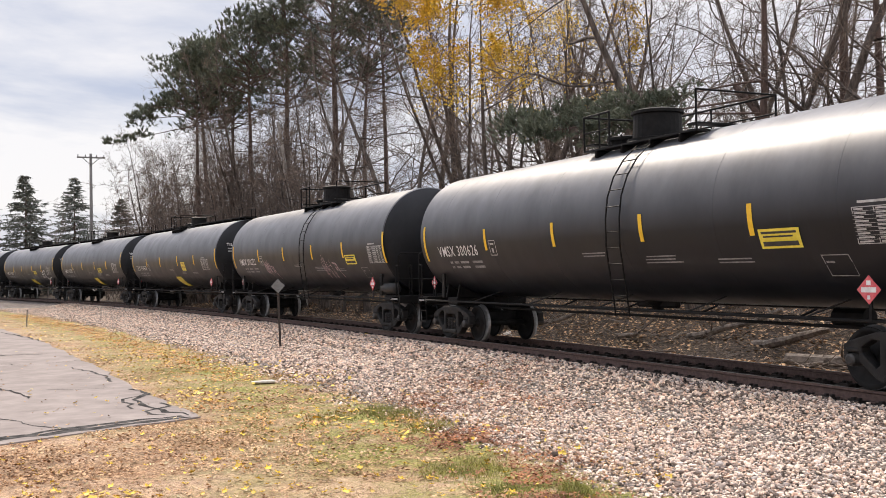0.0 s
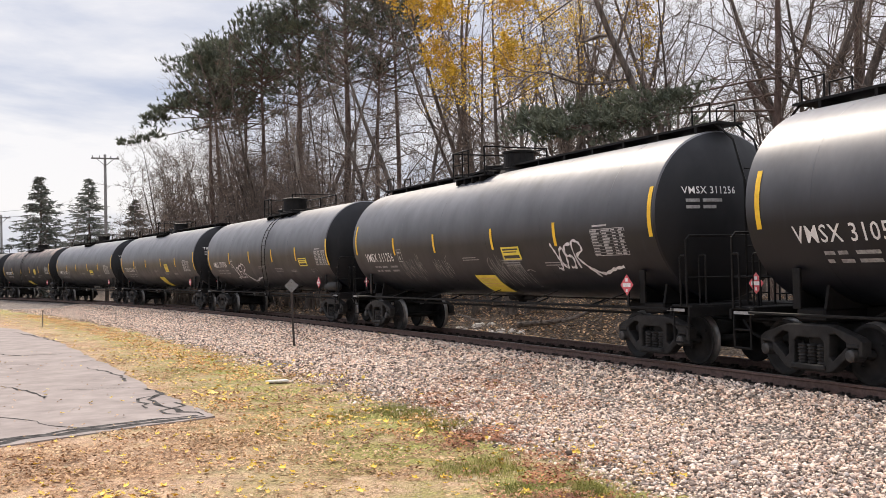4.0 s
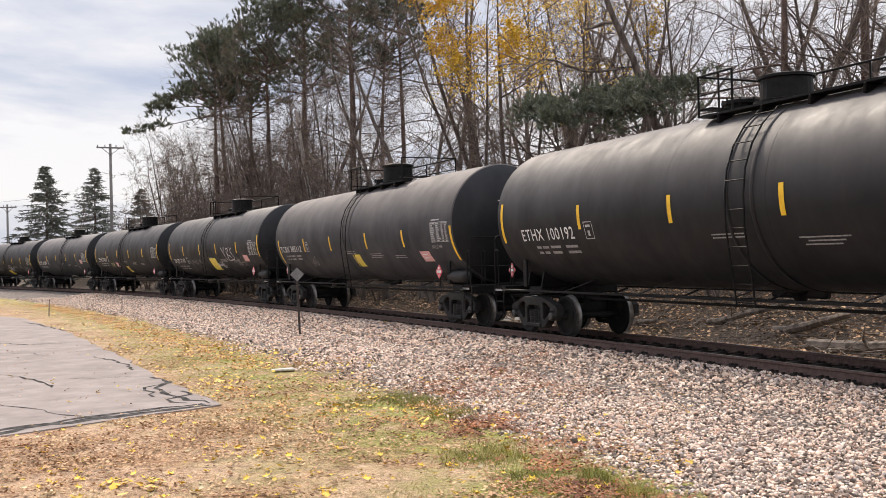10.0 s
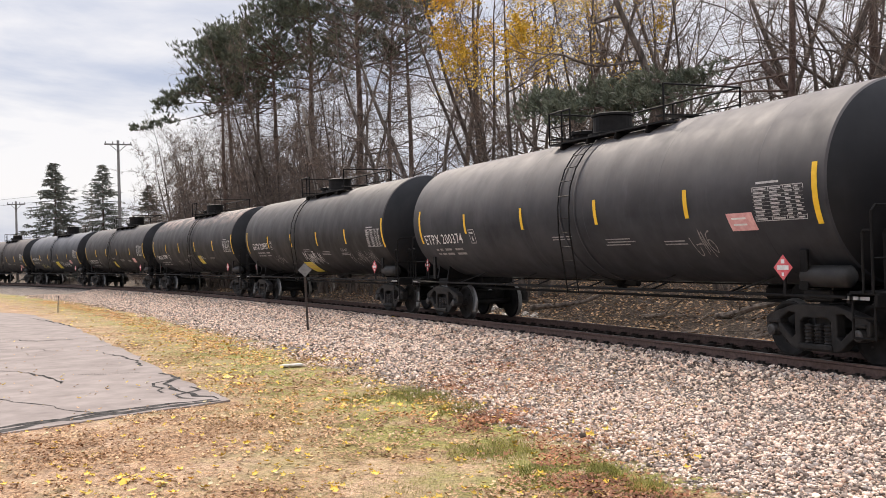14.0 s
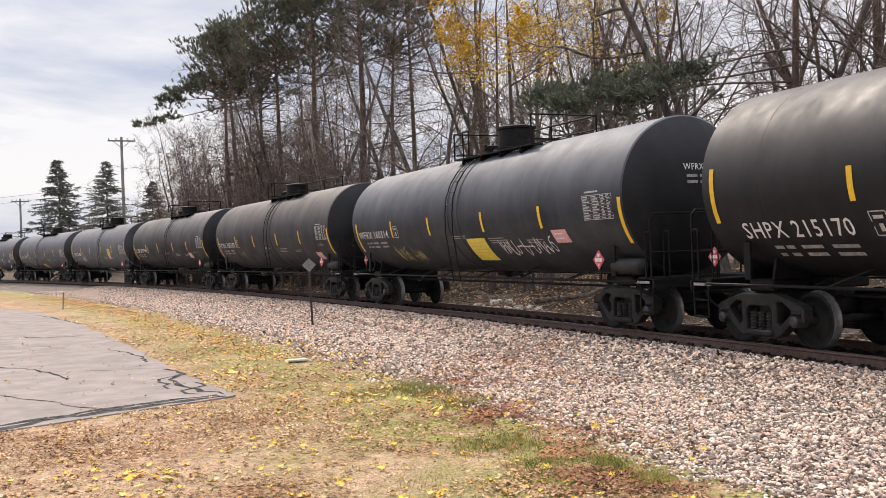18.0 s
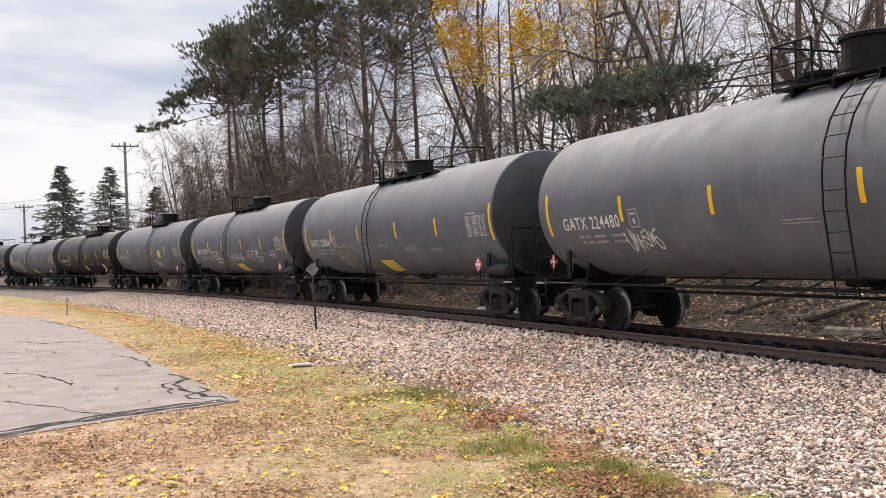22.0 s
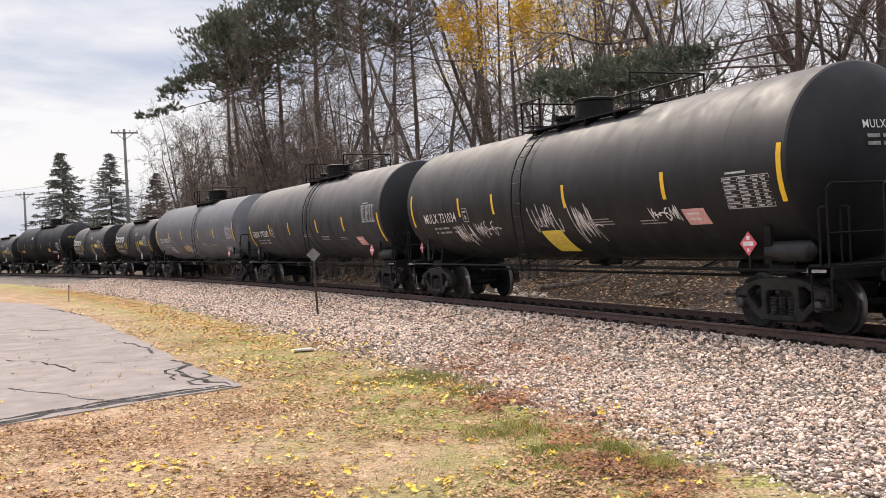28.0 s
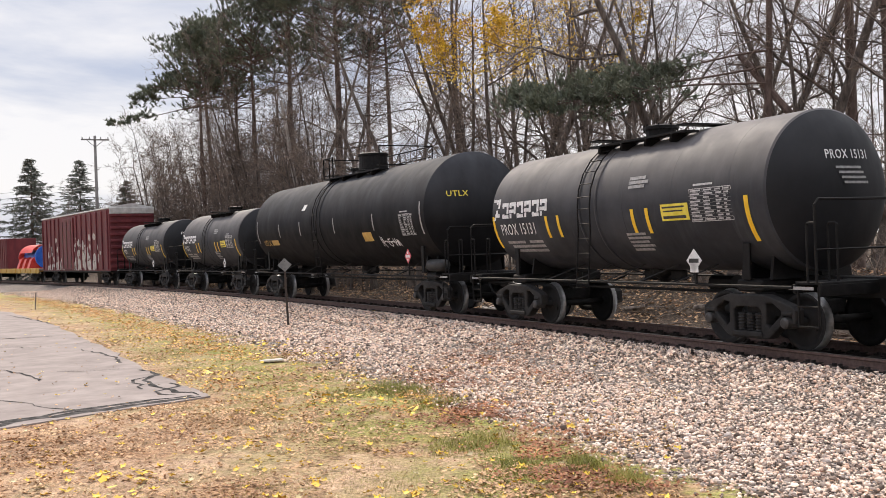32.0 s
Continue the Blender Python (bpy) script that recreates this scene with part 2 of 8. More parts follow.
LOGWOOD = surface("fallen_log", (0.07, 0.055, 0.045), (0.30, 0.25, 0.21), scale=6, rough=0.95, bump=0.6)
POST_STEEL = surface("weathered_post", (0.025, 0.02, 0.018), (0.06, 0.045, 0.038), scale=12, rough=0.8)
SIGN_BACK = surface("sign_aluminium", (0.14, 0.145, 0.15), (0.22, 0.225, 0.23), scale=5, rough=0.5, metal=0.5)


def tank_paint(name, base, dust, gloss=0.45, coat=None, dust_sheen_share=0.8, sheen=0.5, dust_sheen=(0.228, 0.242, 0.276), rusted=False):
    """Tank enamel: streaked colour, dulled patches, and an upper curve paled by painted skylight sheen over thin dust.
    """
    m = bpy.data.materials.new(name)
    m.use_nodes = True
    add, link = nodes_of(m.node_tree)
    out = add("ShaderNodeOutputMaterial")
    bsdf = add("ShaderNodeBsdfPrincipled", IOR=1.45, **{"Specular IOR Level": sheen})
    if coat:
        bsdf.inputs["Coat Weight"].default_value, bsdf.inputs["Coat Roughness"].default_value = coat
    link(bsdf.outputs[0], out.inputs[0])
    co = add("ShaderNodeTexCoord")
    info = add("ShaderNodeObjectInfo")
    shift = add("ShaderNodeVectorMath")
    shift.operation = "MULTIPLY_ADD"
    shift.inputs[1].default_value = (1, 1, 1)
    wide = add("ShaderNodeMath")
    wide.operation = "MULTIPLY"
    wide.inputs[1].default_value = 90.0
    link(info.outputs["Random"], wide.inputs[0])
    link(co.outputs["Object"], shift.inputs[0])
    link(wide.outputs[0], shift.inputs[2])
    def noise_at(scale, stretch, detail=6.0, rough=0.6):
        mp = add("ShaderNodeMapping")
        mp.inputs["Scale"].default_value = stretch
        link(shift.outputs[0], mp.inputs[0])
        n = add("ShaderNodeTexNoise", Scale=scale, Detail=detail, Roughness=rough)
        link(mp.outputs[0], n.inputs["Vector"])
        return n.outputs["Fac"]
    def mixed(fac, a, b):
        x = add("ShaderNodeMix")
        x.data_type = "RGBA"
        link(fac, x.inputs["Factor"])
        for s, v in ((6, a), (7, b)):
            if isinstance(v, tuple):
                x.inputs[s].default_value = (*v, 1)
            else:
                link(v, x.inputs[s])
        return x.outputs[2]
    def span(v, a, b, c=0.0, d=1.0):
        r = add("ShaderNodeMapRange", **{"From Min": a, "From Max": b, "To Min": c, "To Max": d})
        link(v, r.inputs["Value"])
        return r.outputs[0]
    def times(a, b):
        x = add("ShaderNodeMath")
        x.operation = "MULTIPLY"
        link(a, x.inputs[0])
        link(b, x.inputs[1])
        return x.outputs[0]
    streaks = noise_at(3.2, (1.6, 0.25, 0.25))
    cloudy = noise_at(0.7, (1, 1, 1.4))
    colour = mixed(span(cloudy, 0.38, 0.68), base, dust)
    colour = mixed(span(streaks, 0.56, 0.74, 0.0, 0.3), colour, tuple(c * 1.7 + 0.006 for c in dust))
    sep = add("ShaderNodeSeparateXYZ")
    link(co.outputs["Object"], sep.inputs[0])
    # skylight sheen put into the colour: pales with height, over thin dust
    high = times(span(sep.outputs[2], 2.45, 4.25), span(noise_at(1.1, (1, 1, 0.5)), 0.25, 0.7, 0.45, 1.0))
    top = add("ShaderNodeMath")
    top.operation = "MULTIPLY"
    top.inputs[1].default_value = dust_sheen_share
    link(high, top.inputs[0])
    colour = mixed(top.outputs[0], colour, dust_sheen)
    if rusted:
        flaking = times(span(sep.outputs[2], 3.55, 4.15), span(noise_at(2.4, (0.5, 1, 0.35), 8.0, 0.7), 0.46, 0.58, 0.0, 0.9))
        colour = mixed(flaking, colour, (0.40, 0.305, 0.275))
    link(colour, bsdf.inputs["Base Color"])
    link(span(noise_at(2.0, (1, 1, 0.5)), 0.3, 0.7, gloss - 0.05, gloss + 0.16), bsdf.inputs["Roughness"])
    bp = add("ShaderNodeBump", Strength=0.06, Distance=0.02)
    link(noise_at(2.2, (1, 1, 1), 3.0), bp.inputs["Height"])
    link(bp.outputs[0], bsdf.inputs["Normal"])
    return m


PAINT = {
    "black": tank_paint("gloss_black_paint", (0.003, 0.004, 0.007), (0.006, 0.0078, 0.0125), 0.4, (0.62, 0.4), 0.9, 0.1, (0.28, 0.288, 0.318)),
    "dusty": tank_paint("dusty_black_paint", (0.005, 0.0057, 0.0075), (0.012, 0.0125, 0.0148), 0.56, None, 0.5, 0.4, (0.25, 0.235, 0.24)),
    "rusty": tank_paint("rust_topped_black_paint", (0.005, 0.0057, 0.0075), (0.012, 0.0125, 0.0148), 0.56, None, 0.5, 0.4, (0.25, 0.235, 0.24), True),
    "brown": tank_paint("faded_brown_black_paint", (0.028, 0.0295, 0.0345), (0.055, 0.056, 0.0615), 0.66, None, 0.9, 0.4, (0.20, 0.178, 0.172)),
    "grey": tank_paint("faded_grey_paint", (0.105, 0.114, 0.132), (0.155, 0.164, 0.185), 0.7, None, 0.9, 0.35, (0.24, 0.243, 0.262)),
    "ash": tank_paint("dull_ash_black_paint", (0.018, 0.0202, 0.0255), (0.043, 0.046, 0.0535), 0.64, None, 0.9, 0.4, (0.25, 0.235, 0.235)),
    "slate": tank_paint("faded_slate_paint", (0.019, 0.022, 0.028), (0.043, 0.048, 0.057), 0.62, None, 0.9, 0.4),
    # for tank heads: darker copies of the paint, their shade put into the colour
    "head": tank_paint("shaded_head_paint", (0.007, 0.0077, 0.0095), (0.013, 0.014, 0.017), 0.6, None, 0.12, 0.3),
    "grey_head": tank_paint("shaded_grey_head_paint", (0.028, 0.030, 0.034), (0.05, 0.052, 0.057), 0.6, None, 0.12, 0.3),
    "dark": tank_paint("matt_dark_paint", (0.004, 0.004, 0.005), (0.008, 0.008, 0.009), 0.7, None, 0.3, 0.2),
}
FRAME_STEEL = surface("grimy_black_steel", (0.003, 0.003, 0.0035), (0.010, 0.0095, 0.0095), scale=7, rough=0.6, bump=0.15, sheen=0.2)
TRUCK_STEEL = surface("dusty_truck_casting", (0.006, 0.0058, 0.006), (0.028, 0.0265, 0.026), scale=4, rough=0.75, bump=0.3, sheen=0.35)
WHEEL_STEEL = surface("wheel_steel", (0.006, 0.006, 0.0062), (0.019, 0.0185, 0.019), scale=5, rough=0.7, sheen=0.25)
CAP_STEEL = surface("bearing_cap_steel", (0.014, 0.0135, 0.0135), (0.055, 0.053, 0.052), scale=9, rough=0.5)
TREAD = surface("bright_wheel_rim", (0.16, 0.16, 0.16), (0.30, 0.295, 0.29), scale=6, rough=0.42, metal=0.7)
WHITE = surface("white_lettering", (0.62, 0.62, 0.62), (0.82, 0.82, 0.82), scale=9, rough=0.6)
FADED = surface("faded_lettering", (0.20, 0.20, 0.20), (0.38, 0.38, 0.38), scale=14, rough=0.7)
YELLOW = surface("yellow_reflective_tape", (0.78, 0.46, 0.01), (0.90, 0.58, 0.03), scale=7, rough=0.5)
LEMON = surface("yellow_sticker", (0.72, 0.58, 0.04), (0.85, 0.72, 0.10), scale=8, rough=0.5)
TABLE_WHITE = surface("stencil_white", (0.36, 0.36, 0.36), (0.58, 0.58, 0.58), scale=14, rough=0.7)
INK = surface("black_print", (0.02, 0.02, 0.02), (0.05, 0.05, 0.05), rough=0.6)
RED = surface("placard_red", (0.55, 0.06, 0.08), (0.70, 0.16, 0.18), scale=12, rough=0.5)
PINK = surface("faded_pink_placard", (0.62, 0.30, 0.30), (0.75, 0.45, 0.44), scale=12, rough=0.6)
OXIDE = surface("boxcar_red", (0.085, 0.010, 0.017), (0.15, 0.024, 0.030), scale=1.5, rough=0.6, stretch=(1, 1, 0.3))
BLUE = surface("blue_reel", (0.01, 0.08, 0.42), (0.03, 0.14, 0.55), scale=3, rough=0.4)
SCARLET = surface("red_reel", (0.60, 0.03, 0.02), (0.72, 0.08, 0.05), scale=3, rough=0.4)
TAN = surface("yellow_flatcar", (0.42, 0.25, 0.05), (0.55, 0.36, 0.09), scale=4, rough=0.6)
SILVER = surface("galvanised_roof", (0.50, 0.50, 0.50), (0.70, 0.70, 0.70), scale=3, rough=0.4, metal=0.4)
BRIGHT_GREY = surface("air_tank_grey", (0.009, 0.009, 0.0098), (0.026, 0.0255, 0.0255), scale=6, rough=0.6)


# ---- mesh helpers ----
def mesh_of(name, verts, faces, mats):
    me = bpy.data.meshes.new(name)
    me.from_pydata([tuple(v) for v in verts], [], [tuple(f) for f in faces])
    for m in mats if isinstance(mats, (list, tuple)) else [mats]:
        me.materials.append(m)
    return me


def piece(name, me, parent, label="", at=None):
    """A mesh as one part under its thing."""
    ob = new(name, me)
    ob.parent = parent
    if at is not None:
        ob.matrix_basis = at
    return tagged(ob, label)


def part(name, bm, mat, parent, label="", smooth=False):
    me = bpy.data.meshes.new(name)
    for f in bm.faces:
        f.smooth = smooth
    bm.to_mesh(me)
    bm.free()
    for m in mat if isinstance(mat, (list, tuple)) else [mat]:
        me.materials.append(m)
    return piece(name, me, parent, label)


def empty(name, m=None):
    ob = new(name)
    ob.empty_display_size = 0.3
    if m is not None:
        ob.matrix_basis = m
    return ob


def box(bm, cx, cy, cz, sx, sy, sz, turn=None, bevel=0.0):
    m = Matrix.Translation((cx, cy, cz)) @ (turn or Matrix()) @ Matrix.Diagonal((sx, sy, sz, 1))
    made = bmesh.ops.create_cube(bm, size=1, matrix=m)
    if bevel:
        edges = list({e for v in made["verts"] for e in v.link_edges})
        bmesh.ops.bevel(bm, geom=edges, offset=bevel, segments=1, affect="EDGES", profile=0.5)
    return made["verts"]


def rod(bm, a, b, r, sides=6):
    a, b = Vector(a), Vector(b)
    m = Matrix.Translation((a + b) / 2) @ (b - a).to_track_quat("Z", "Y").to_matrix().to_4x4()
    return bmesh.ops.create_cone(bm, cap_ends=True, segments=sides, radius1=r, radius2=r, depth=(b - a).length, matrix=m)["verts"]


def bent(bm, points, r, sides=6):
    for a, b in zip(points, points[1:]):
        rod(bm, a, b, r, sides)
    for p in points[1:-1]:
        bmesh.ops.create_icosphere(bm, subdivisions=1, radius=r * 1.05, matrix=Matrix.Translation(p))


def lathe(bm, profile, sides, axis="x", at=(0, 0, 0)):
    """A body turned about an axis: profile of (along, radius)."""
    rings = []
    for u, r in profile:
        if r < 1e-6:
            rings.append([bm.verts.new((u, 0, 0))])
        else:
            rings.append([bm.verts.new((u, r * math.cos(2 * math.pi * k / sides), r * math.sin(2 * math.pi * k / sides))) for k in range(sides)])
    for p, q in zip(rings, rings[1:]):
        for k in range(sides):
            j = (k + 1) % sides
            if len(p) == 1 and len(q) == 1:
                continue
            if len(p) == 1:
                bm.faces.new((p[0], q[j], q[k]))
            elif len(q) == 1:
                bm.faces.new((p[k], p[j], q[0]))
            else:
                bm.faces.new((p[k], p[j], q[j], q[k]))
    vs = [v for ring in rings for v in ring]
    if axis == "z":
        bmesh.ops.transform(bm, matrix=Matrix.Rotation(radians(-90), 4, "Y"), verts=vs)
    elif axis == "y":
        bmesh.ops.transform(bm, matrix=Matrix.Rotation(radians(90), 4, "Z"), verts=vs)
    bmesh.ops.translate(bm, vec=at, verts=vs)
    return vs


# ---- the line of the track ----
X0, Y0, TH0, K0, K1, K2 = 1.627, 26.720, -1.1318, -0.2574, 0.0452, 0.0458
SPEED = 16.786
STEP = 0.5
FIRST, LAST = -760.0, 640.0


def heading(s):
    u = np.clip(s, -125.0, 25.0) / 100.0
    return TH0 + K0 * u + K1 * u * u + K2 * u ** 3


_s = np.arange(FIRST, LAST + STEP, STEP)
_th = heading(_s + STEP / 2)
_x, _y = np.concatenate([[0], np.cumsum(np.cos(_th) * STEP)[:-1]]), np.concatenate([[0], np.cumsum(np.sin(_th) * STEP)[:-1]])
_x += X0 - np.interp(0.0, _s, _x)
_y += Y0 - np.interp(0.0, _s, _y)


def on_track(s, off=0.0, z=0.0):
    """A place beside the track: off metres towards the lawn side."""
    x, y, th = np.interp(s, _s, _x), np.interp(s, _s, _y), heading(s)
    return x + off * np.sin(th), y - off * np.cos(th), z


def track_pose(s, off=0.0, z=0.0):
    x, y, z = on_track(s, off, z)
    return Matrix.Translation((x, y, z)) @ Matrix.Rotation(float(heading(s)), 4, "Z")


def off_track(x, y):
    """Signed distance from the track's middle, positive on the lawn side, for arrays of places; and how far along."""
    ss = np.arange(-260.0, 121.0, 1.0)
    px, py, th = np.interp(ss, _s, _x), np.interp(ss, _s, _y), heading(ss)
    k = np.argmin((x[:, None] - px) ** 2 + (y[:, None] - py) ** 2, axis=1)
    dx, dy = x - px[k], y - py[k]
    return dx * np.sin(th[k]) - dy * np.cos(th[k]), ss[k] + dx * np.cos(th[k]) + dy * np.sin(th[k])


def ground_z(off):
    return np.interp(off, [-60, -14, -9, -6, -3.6, -1.75, -1.1, -0.92, 0.92, 1.1, 1.75, 3.1, 6.8, 9.0], [0.6, 0.75, 0.70, 0.02, -0.52, -0.19, -0.172, -0.225, -0.225, -0.172, -0.19, -0.42, -0.38, -0.35])


def bearing(deg, dist):
    a = radians(deg)
    return math.sin(a) * dist, math.cos(a) * dist


def height_at(x, y):
    off, _ = off_track(np.array([float(x)]), np.array([float(y)]))
    return float(ground_z(off)[0])


# ---- ground ----
def build_ground():
    near_x = np.arange(-64, 44.1, 0.8)
    near_y = np.arange(-12, 124.1, 0.8)
    grow = np.array([3, 8, 18, 40, 90, 200, 500, 1200, 2600.0])
    xs = np.concatenate([-64 - grow[::-1], near_x, near_x[-1] + grow])
    ys = np.concatenate([-12 - grow[::-1], near_y, near_y[-1] + grow])
    gx, gy = np.meshgrid(xs, ys)
    x, y = gx.ravel(), gy.ravel()
    off = np.concatenate([off_track(x[i:i + 4000], y[i:i + 4000])[0] for i in range(0, len(x), 4000)])
    z = ground_z(off)
    bumps = np.array([noise.noise((a * 0.35, b * 0.35, 0.0)) for a, b in zip(x, y)])
    z = z + bumps * np.where(off < -3.5, 0.18, np.where(off > 8.5, 0.03, 0.0))
    nx = len(xs)
    i = np.arange((len(ys) - 1) * (nx - 1))
    a = (i // (nx - 1)) * nx + i % (nx - 1)
    me = mesh_of("ground", np.stack([x, y, z], 1).tolist(), np.stack([a, a + 1, a + nx + 1, a + nx], 1).tolist(), GROUND)
    for p in me.polygons:
        p.use_smooth = True
    me.attributes.new("off", "FLOAT", "POINT").data.foreach_set("value", off.astype(np.float32))
    return tagged(new("ground", me), "tan autumn lawn running into grey gravel and leaf litter", "ground", kind="structure")


build_ground()

DRIVE = [(-3.43, 15.14), (-5.05, 18.2), (-8.3, 24.85), (-12.6, 33.2), (-18.07, 42.68), (-34, 60), (-60, 62), (-60, 8), (-14, 4.6), (-9.2, 9.4), (-5.52, 13.02), (-4.2, 14.35)]


def build_drive():
    rng = random.Random(5)
    pts = []
    for (ax, ay), (bx, by) in zip(DRIVE, DRIVE[1:] + DRIVE[:1]):
        n = max(1, int(math.hypot(bx - ax, by - ay) / 0.5))
        n = min(n, 40)
        for k in range(n):
            t = k / n
            pts.append((ax + (bx - ax) * t + rng.uniform(-0.07, 0.07), ay + (by - ay) * t + rng.uniform(-0.07, 0.07)))
    bm = bmesh.new()
    top = [bm.verts.new((x, y, -0.322)) for x, y in pts]
    low = [bm.verts.new((x, y, -0.42)) for x, y in pts]
    bm.faces.new(top)
    for k in range(len(pts)):
        j = (k + 1) % len(pts)
        bm.faces.new((low[k], low[j], top[j], top[k]))
    bmesh.ops.recalc_face_normals(bm, faces=bm.faces)
    me = bpy.data.meshes.new("driveway")
    bm.to_mesh(me)
    bm.free()
    me.materials.append(ASPHALT)
    drive = tagged(new("road", me), "worn grey asphalt driveway with cracks and sealed edges", "driveway", kind="structure")
    # cracks and sealed joints lie on the slab
    for high, (path, w) in enumerate(CRACKS):
        lie, w = -0.3185 + 0.0006 * high, w * (1.9, 1.9, 0.7, 0.7, 0.9, 0.9, 0.9)[min(high, 6)] if high < 7 else w * 0.8
        bm = bmesh.new()
        pts = []
        for (ax, ay), (bx, by) in zip(path, path[1:]):
            n = max(2, int(math.hypot(bx - ax, by - ay) / 0.25))
            pts += [(ax + (bx - ax) * k / n + rng.gauss(0, 0.05), ay + (by - ay) * k / n + rng.gauss(0, 0.05)) for k in range(n)]
        pts.append(path[-1])
        prev = None
        for k, (x, y) in enumerate(pts):
            qx, qy = pts[min(k + 1, len(pts) - 1)]
            ox, oy = pts[max(k - 1, 0)]
            d = Vector((qx - ox, qy - oy, 0)).normalized()
            ww = w * rng.uniform(0.15, 1.0)
            v = (bm.verts.new((x - d.y * ww, y + d.x * ww, lie)), bm.verts.new((x + d.y * ww, y - d.x * ww, lie)))
            if prev:
                bm.faces.new((prev[0], prev[1], v[1], v[0]))
            prev = v
        part("crack", bm, TAR, drive, "black sealed crack")


CRACKS = [([(-9.3, 9.6), (-7.4, 11.4), (-5.96, 12.83), (-5.43, 13.6), (-4.7, 14.2), (-4.14, 14.75), (-3.55, 15.12)], 0.075), ([(-6.6, 12.5), (-5.5, 13.8), (-4.9, 14.35), (-4.2, 14.98), (-3.7, 15.25)], 0.05),
          ([(-7.41, 16.0), (-6.61, 15.4), (-6.07, 14.94), (-5.52, 14.3), (-4.88, 14.36)], 0.04), ([(-8.38, 23.8), (-7.46, 22.49), (-6.75, 21.45), (-6.4, 20.4)], 0.06),
          ([(-5.57, 19.1), (-5.1, 18.2), (-4.95, 17.15), (-4.4, 16.2), (-4.0, 15.76), (-3.62, 15.3)], 0.075), ([(-5.0, 18.05), (-5.3, 17.4), (-4.9, 16.8), (-4.75, 16.2)], 0.04), ([(-4.5, 16.9), (-4.2, 16.4), (-4.5, 15.8), (-4.0, 15.4)], 0.035),
          ([(-7.25, 19.15), (-6.62, 19.06), (-6.07, 19.25)], 0.03), ([(-9.4, 20.32), (-8.63, 19.91), (-7.72, 18.94), (-7.05, 17.8)], 0.05), ([(-13.34, 28.92), (-11.56, 27.69), (-10.64, 28.2)], 0.045),
          ([(-17.0, 39.91), (-14.36, 36.14), (-12.7, 33.4)], 0.06), ([(-9.4, 12.0), (-8.2, 12.9), (-7.2, 13.4), (-6.5, 13.3)], 0.025), ([(-8.9, 25.6), (-9.6, 24.6), (-11.8, 25.3)], 0.03)]
build_drive()


# ---- track ----
def sweep(stations, profile, closed=True):
    """Verts and faces of a profile of (off, z) swept along the track."""
    verts, faces, n = [], [], len(profile)
    for s in stations:
        for off, z in profile:
            verts.append(on_track(s, off, z))
    for k in range(len(stations) - 1):
        for j in range(n):
            i = (j + 1) % n
            faces.append((k * n + j, k * n + i, (k + 1) * n + i, (k + 1) * n + j))
    return verts, faces


def build_track():
    stations = np.concatenate([np.arange(-720, -140, 40.0), np.arange(-140, 40, 2.0), np.arange(40, 601, 40.0)])
    track = empty("railway_track")
    tagged(track, "single railway track with rusty rails on dark wooden ties", "railway track", kind="structure")
    half = [(0.036, 0.0), (0.036, -0.035), (0.010, -0.05), (0.010, -0.145), (0.070, -0.160), (0.070, -0.175)]
    outline = half + [(-o, z) for o, z in half[::-1]]
    for side in (1, -1):
        v, f = sweep(stations, [(side * 0.755 + o, z) for o, z in outline])
        rail = piece("rail", mesh_of("rail", v, f, RUST), track, "rust-brown steel rail")
        v, f = sweep(stations, [(side * 0.755 + o, z) for o, z in ((0.026, 0.004), (-0.026, 0.004), (-0.026, 0.001), (0.026, 0.001))])
        piece("rail_head", mesh_of("rail_head", v, f, RAILHEAD), rail, "worn shiny rail head")
    bm = bmesh.new()
    box(bm, 0, 0, -0.265, 0.23, 2.6, 0.18, bevel=0.012)
    for side in (1, -1):
        box(bm, 0, side * 0.755, -0.166, 0.20, 0.40, 0.028)
        for o in (0.11, -0.11):
            box(bm, 0.055, side * 0.755 + o, -0.138, 0.04, 0.06, 0.05)
            box(bm, -0.055, side * 0.755 - o, -0.138, 0.04, 0.06, 0.05)
        # clips that grip the rail beside the tie
        for dx in (-0.15, 0.15):
            box(bm, dx, side * 0.755, -0.17, 0.045, 0.21, 0.05)
    me = bpy.data.meshes.new("tie")
    bm.to_mesh(me)
    bm.free()
    me.materials.append(TIE)
    rng = random.Random(2)
    for k in range(220):
        s = 26 - k * 0.53
        piece("tie", me, track, at=track_pose(s, rng.uniform(-0.04, 0.04), rng.uniform(-0.008, 0.004)) @ Matrix.Rotation(rng.gauss(0, 0.01), 4, "Z"))
    verts, faces = [], []
    for s in np.concatenate([np.arange(-200, -91, 0.55), np.arange(27, 70, 0.55)]):
        m, n = track_pose(s), len(verts)
        for dx, dy, dz in ((-.11, -1.3, -.3), (.11, -1.3, -.3), (.11, 1.3, -.3), (-.11, 1.3, -.3), (-.11, -1.3, -.18), (.11, -1.3, -.18), (.11, 1.3, -.18), (-.11, 1.3, -.18)):
            verts.append(m @ Vector((dx, dy, dz)))
        faces += [tuple(n + i for i in f) for f in ((4, 5, 6, 7), (0, 1, 5, 4), (1, 2, 6, 5), (2, 3, 7, 6), (3, 0, 4, 7))]
    tagged(piece("tie_rows", mesh_of("tie_rows", verts, faces, TIE), track, "rows of dark wooden ties"), kind="stuff")


build_track()


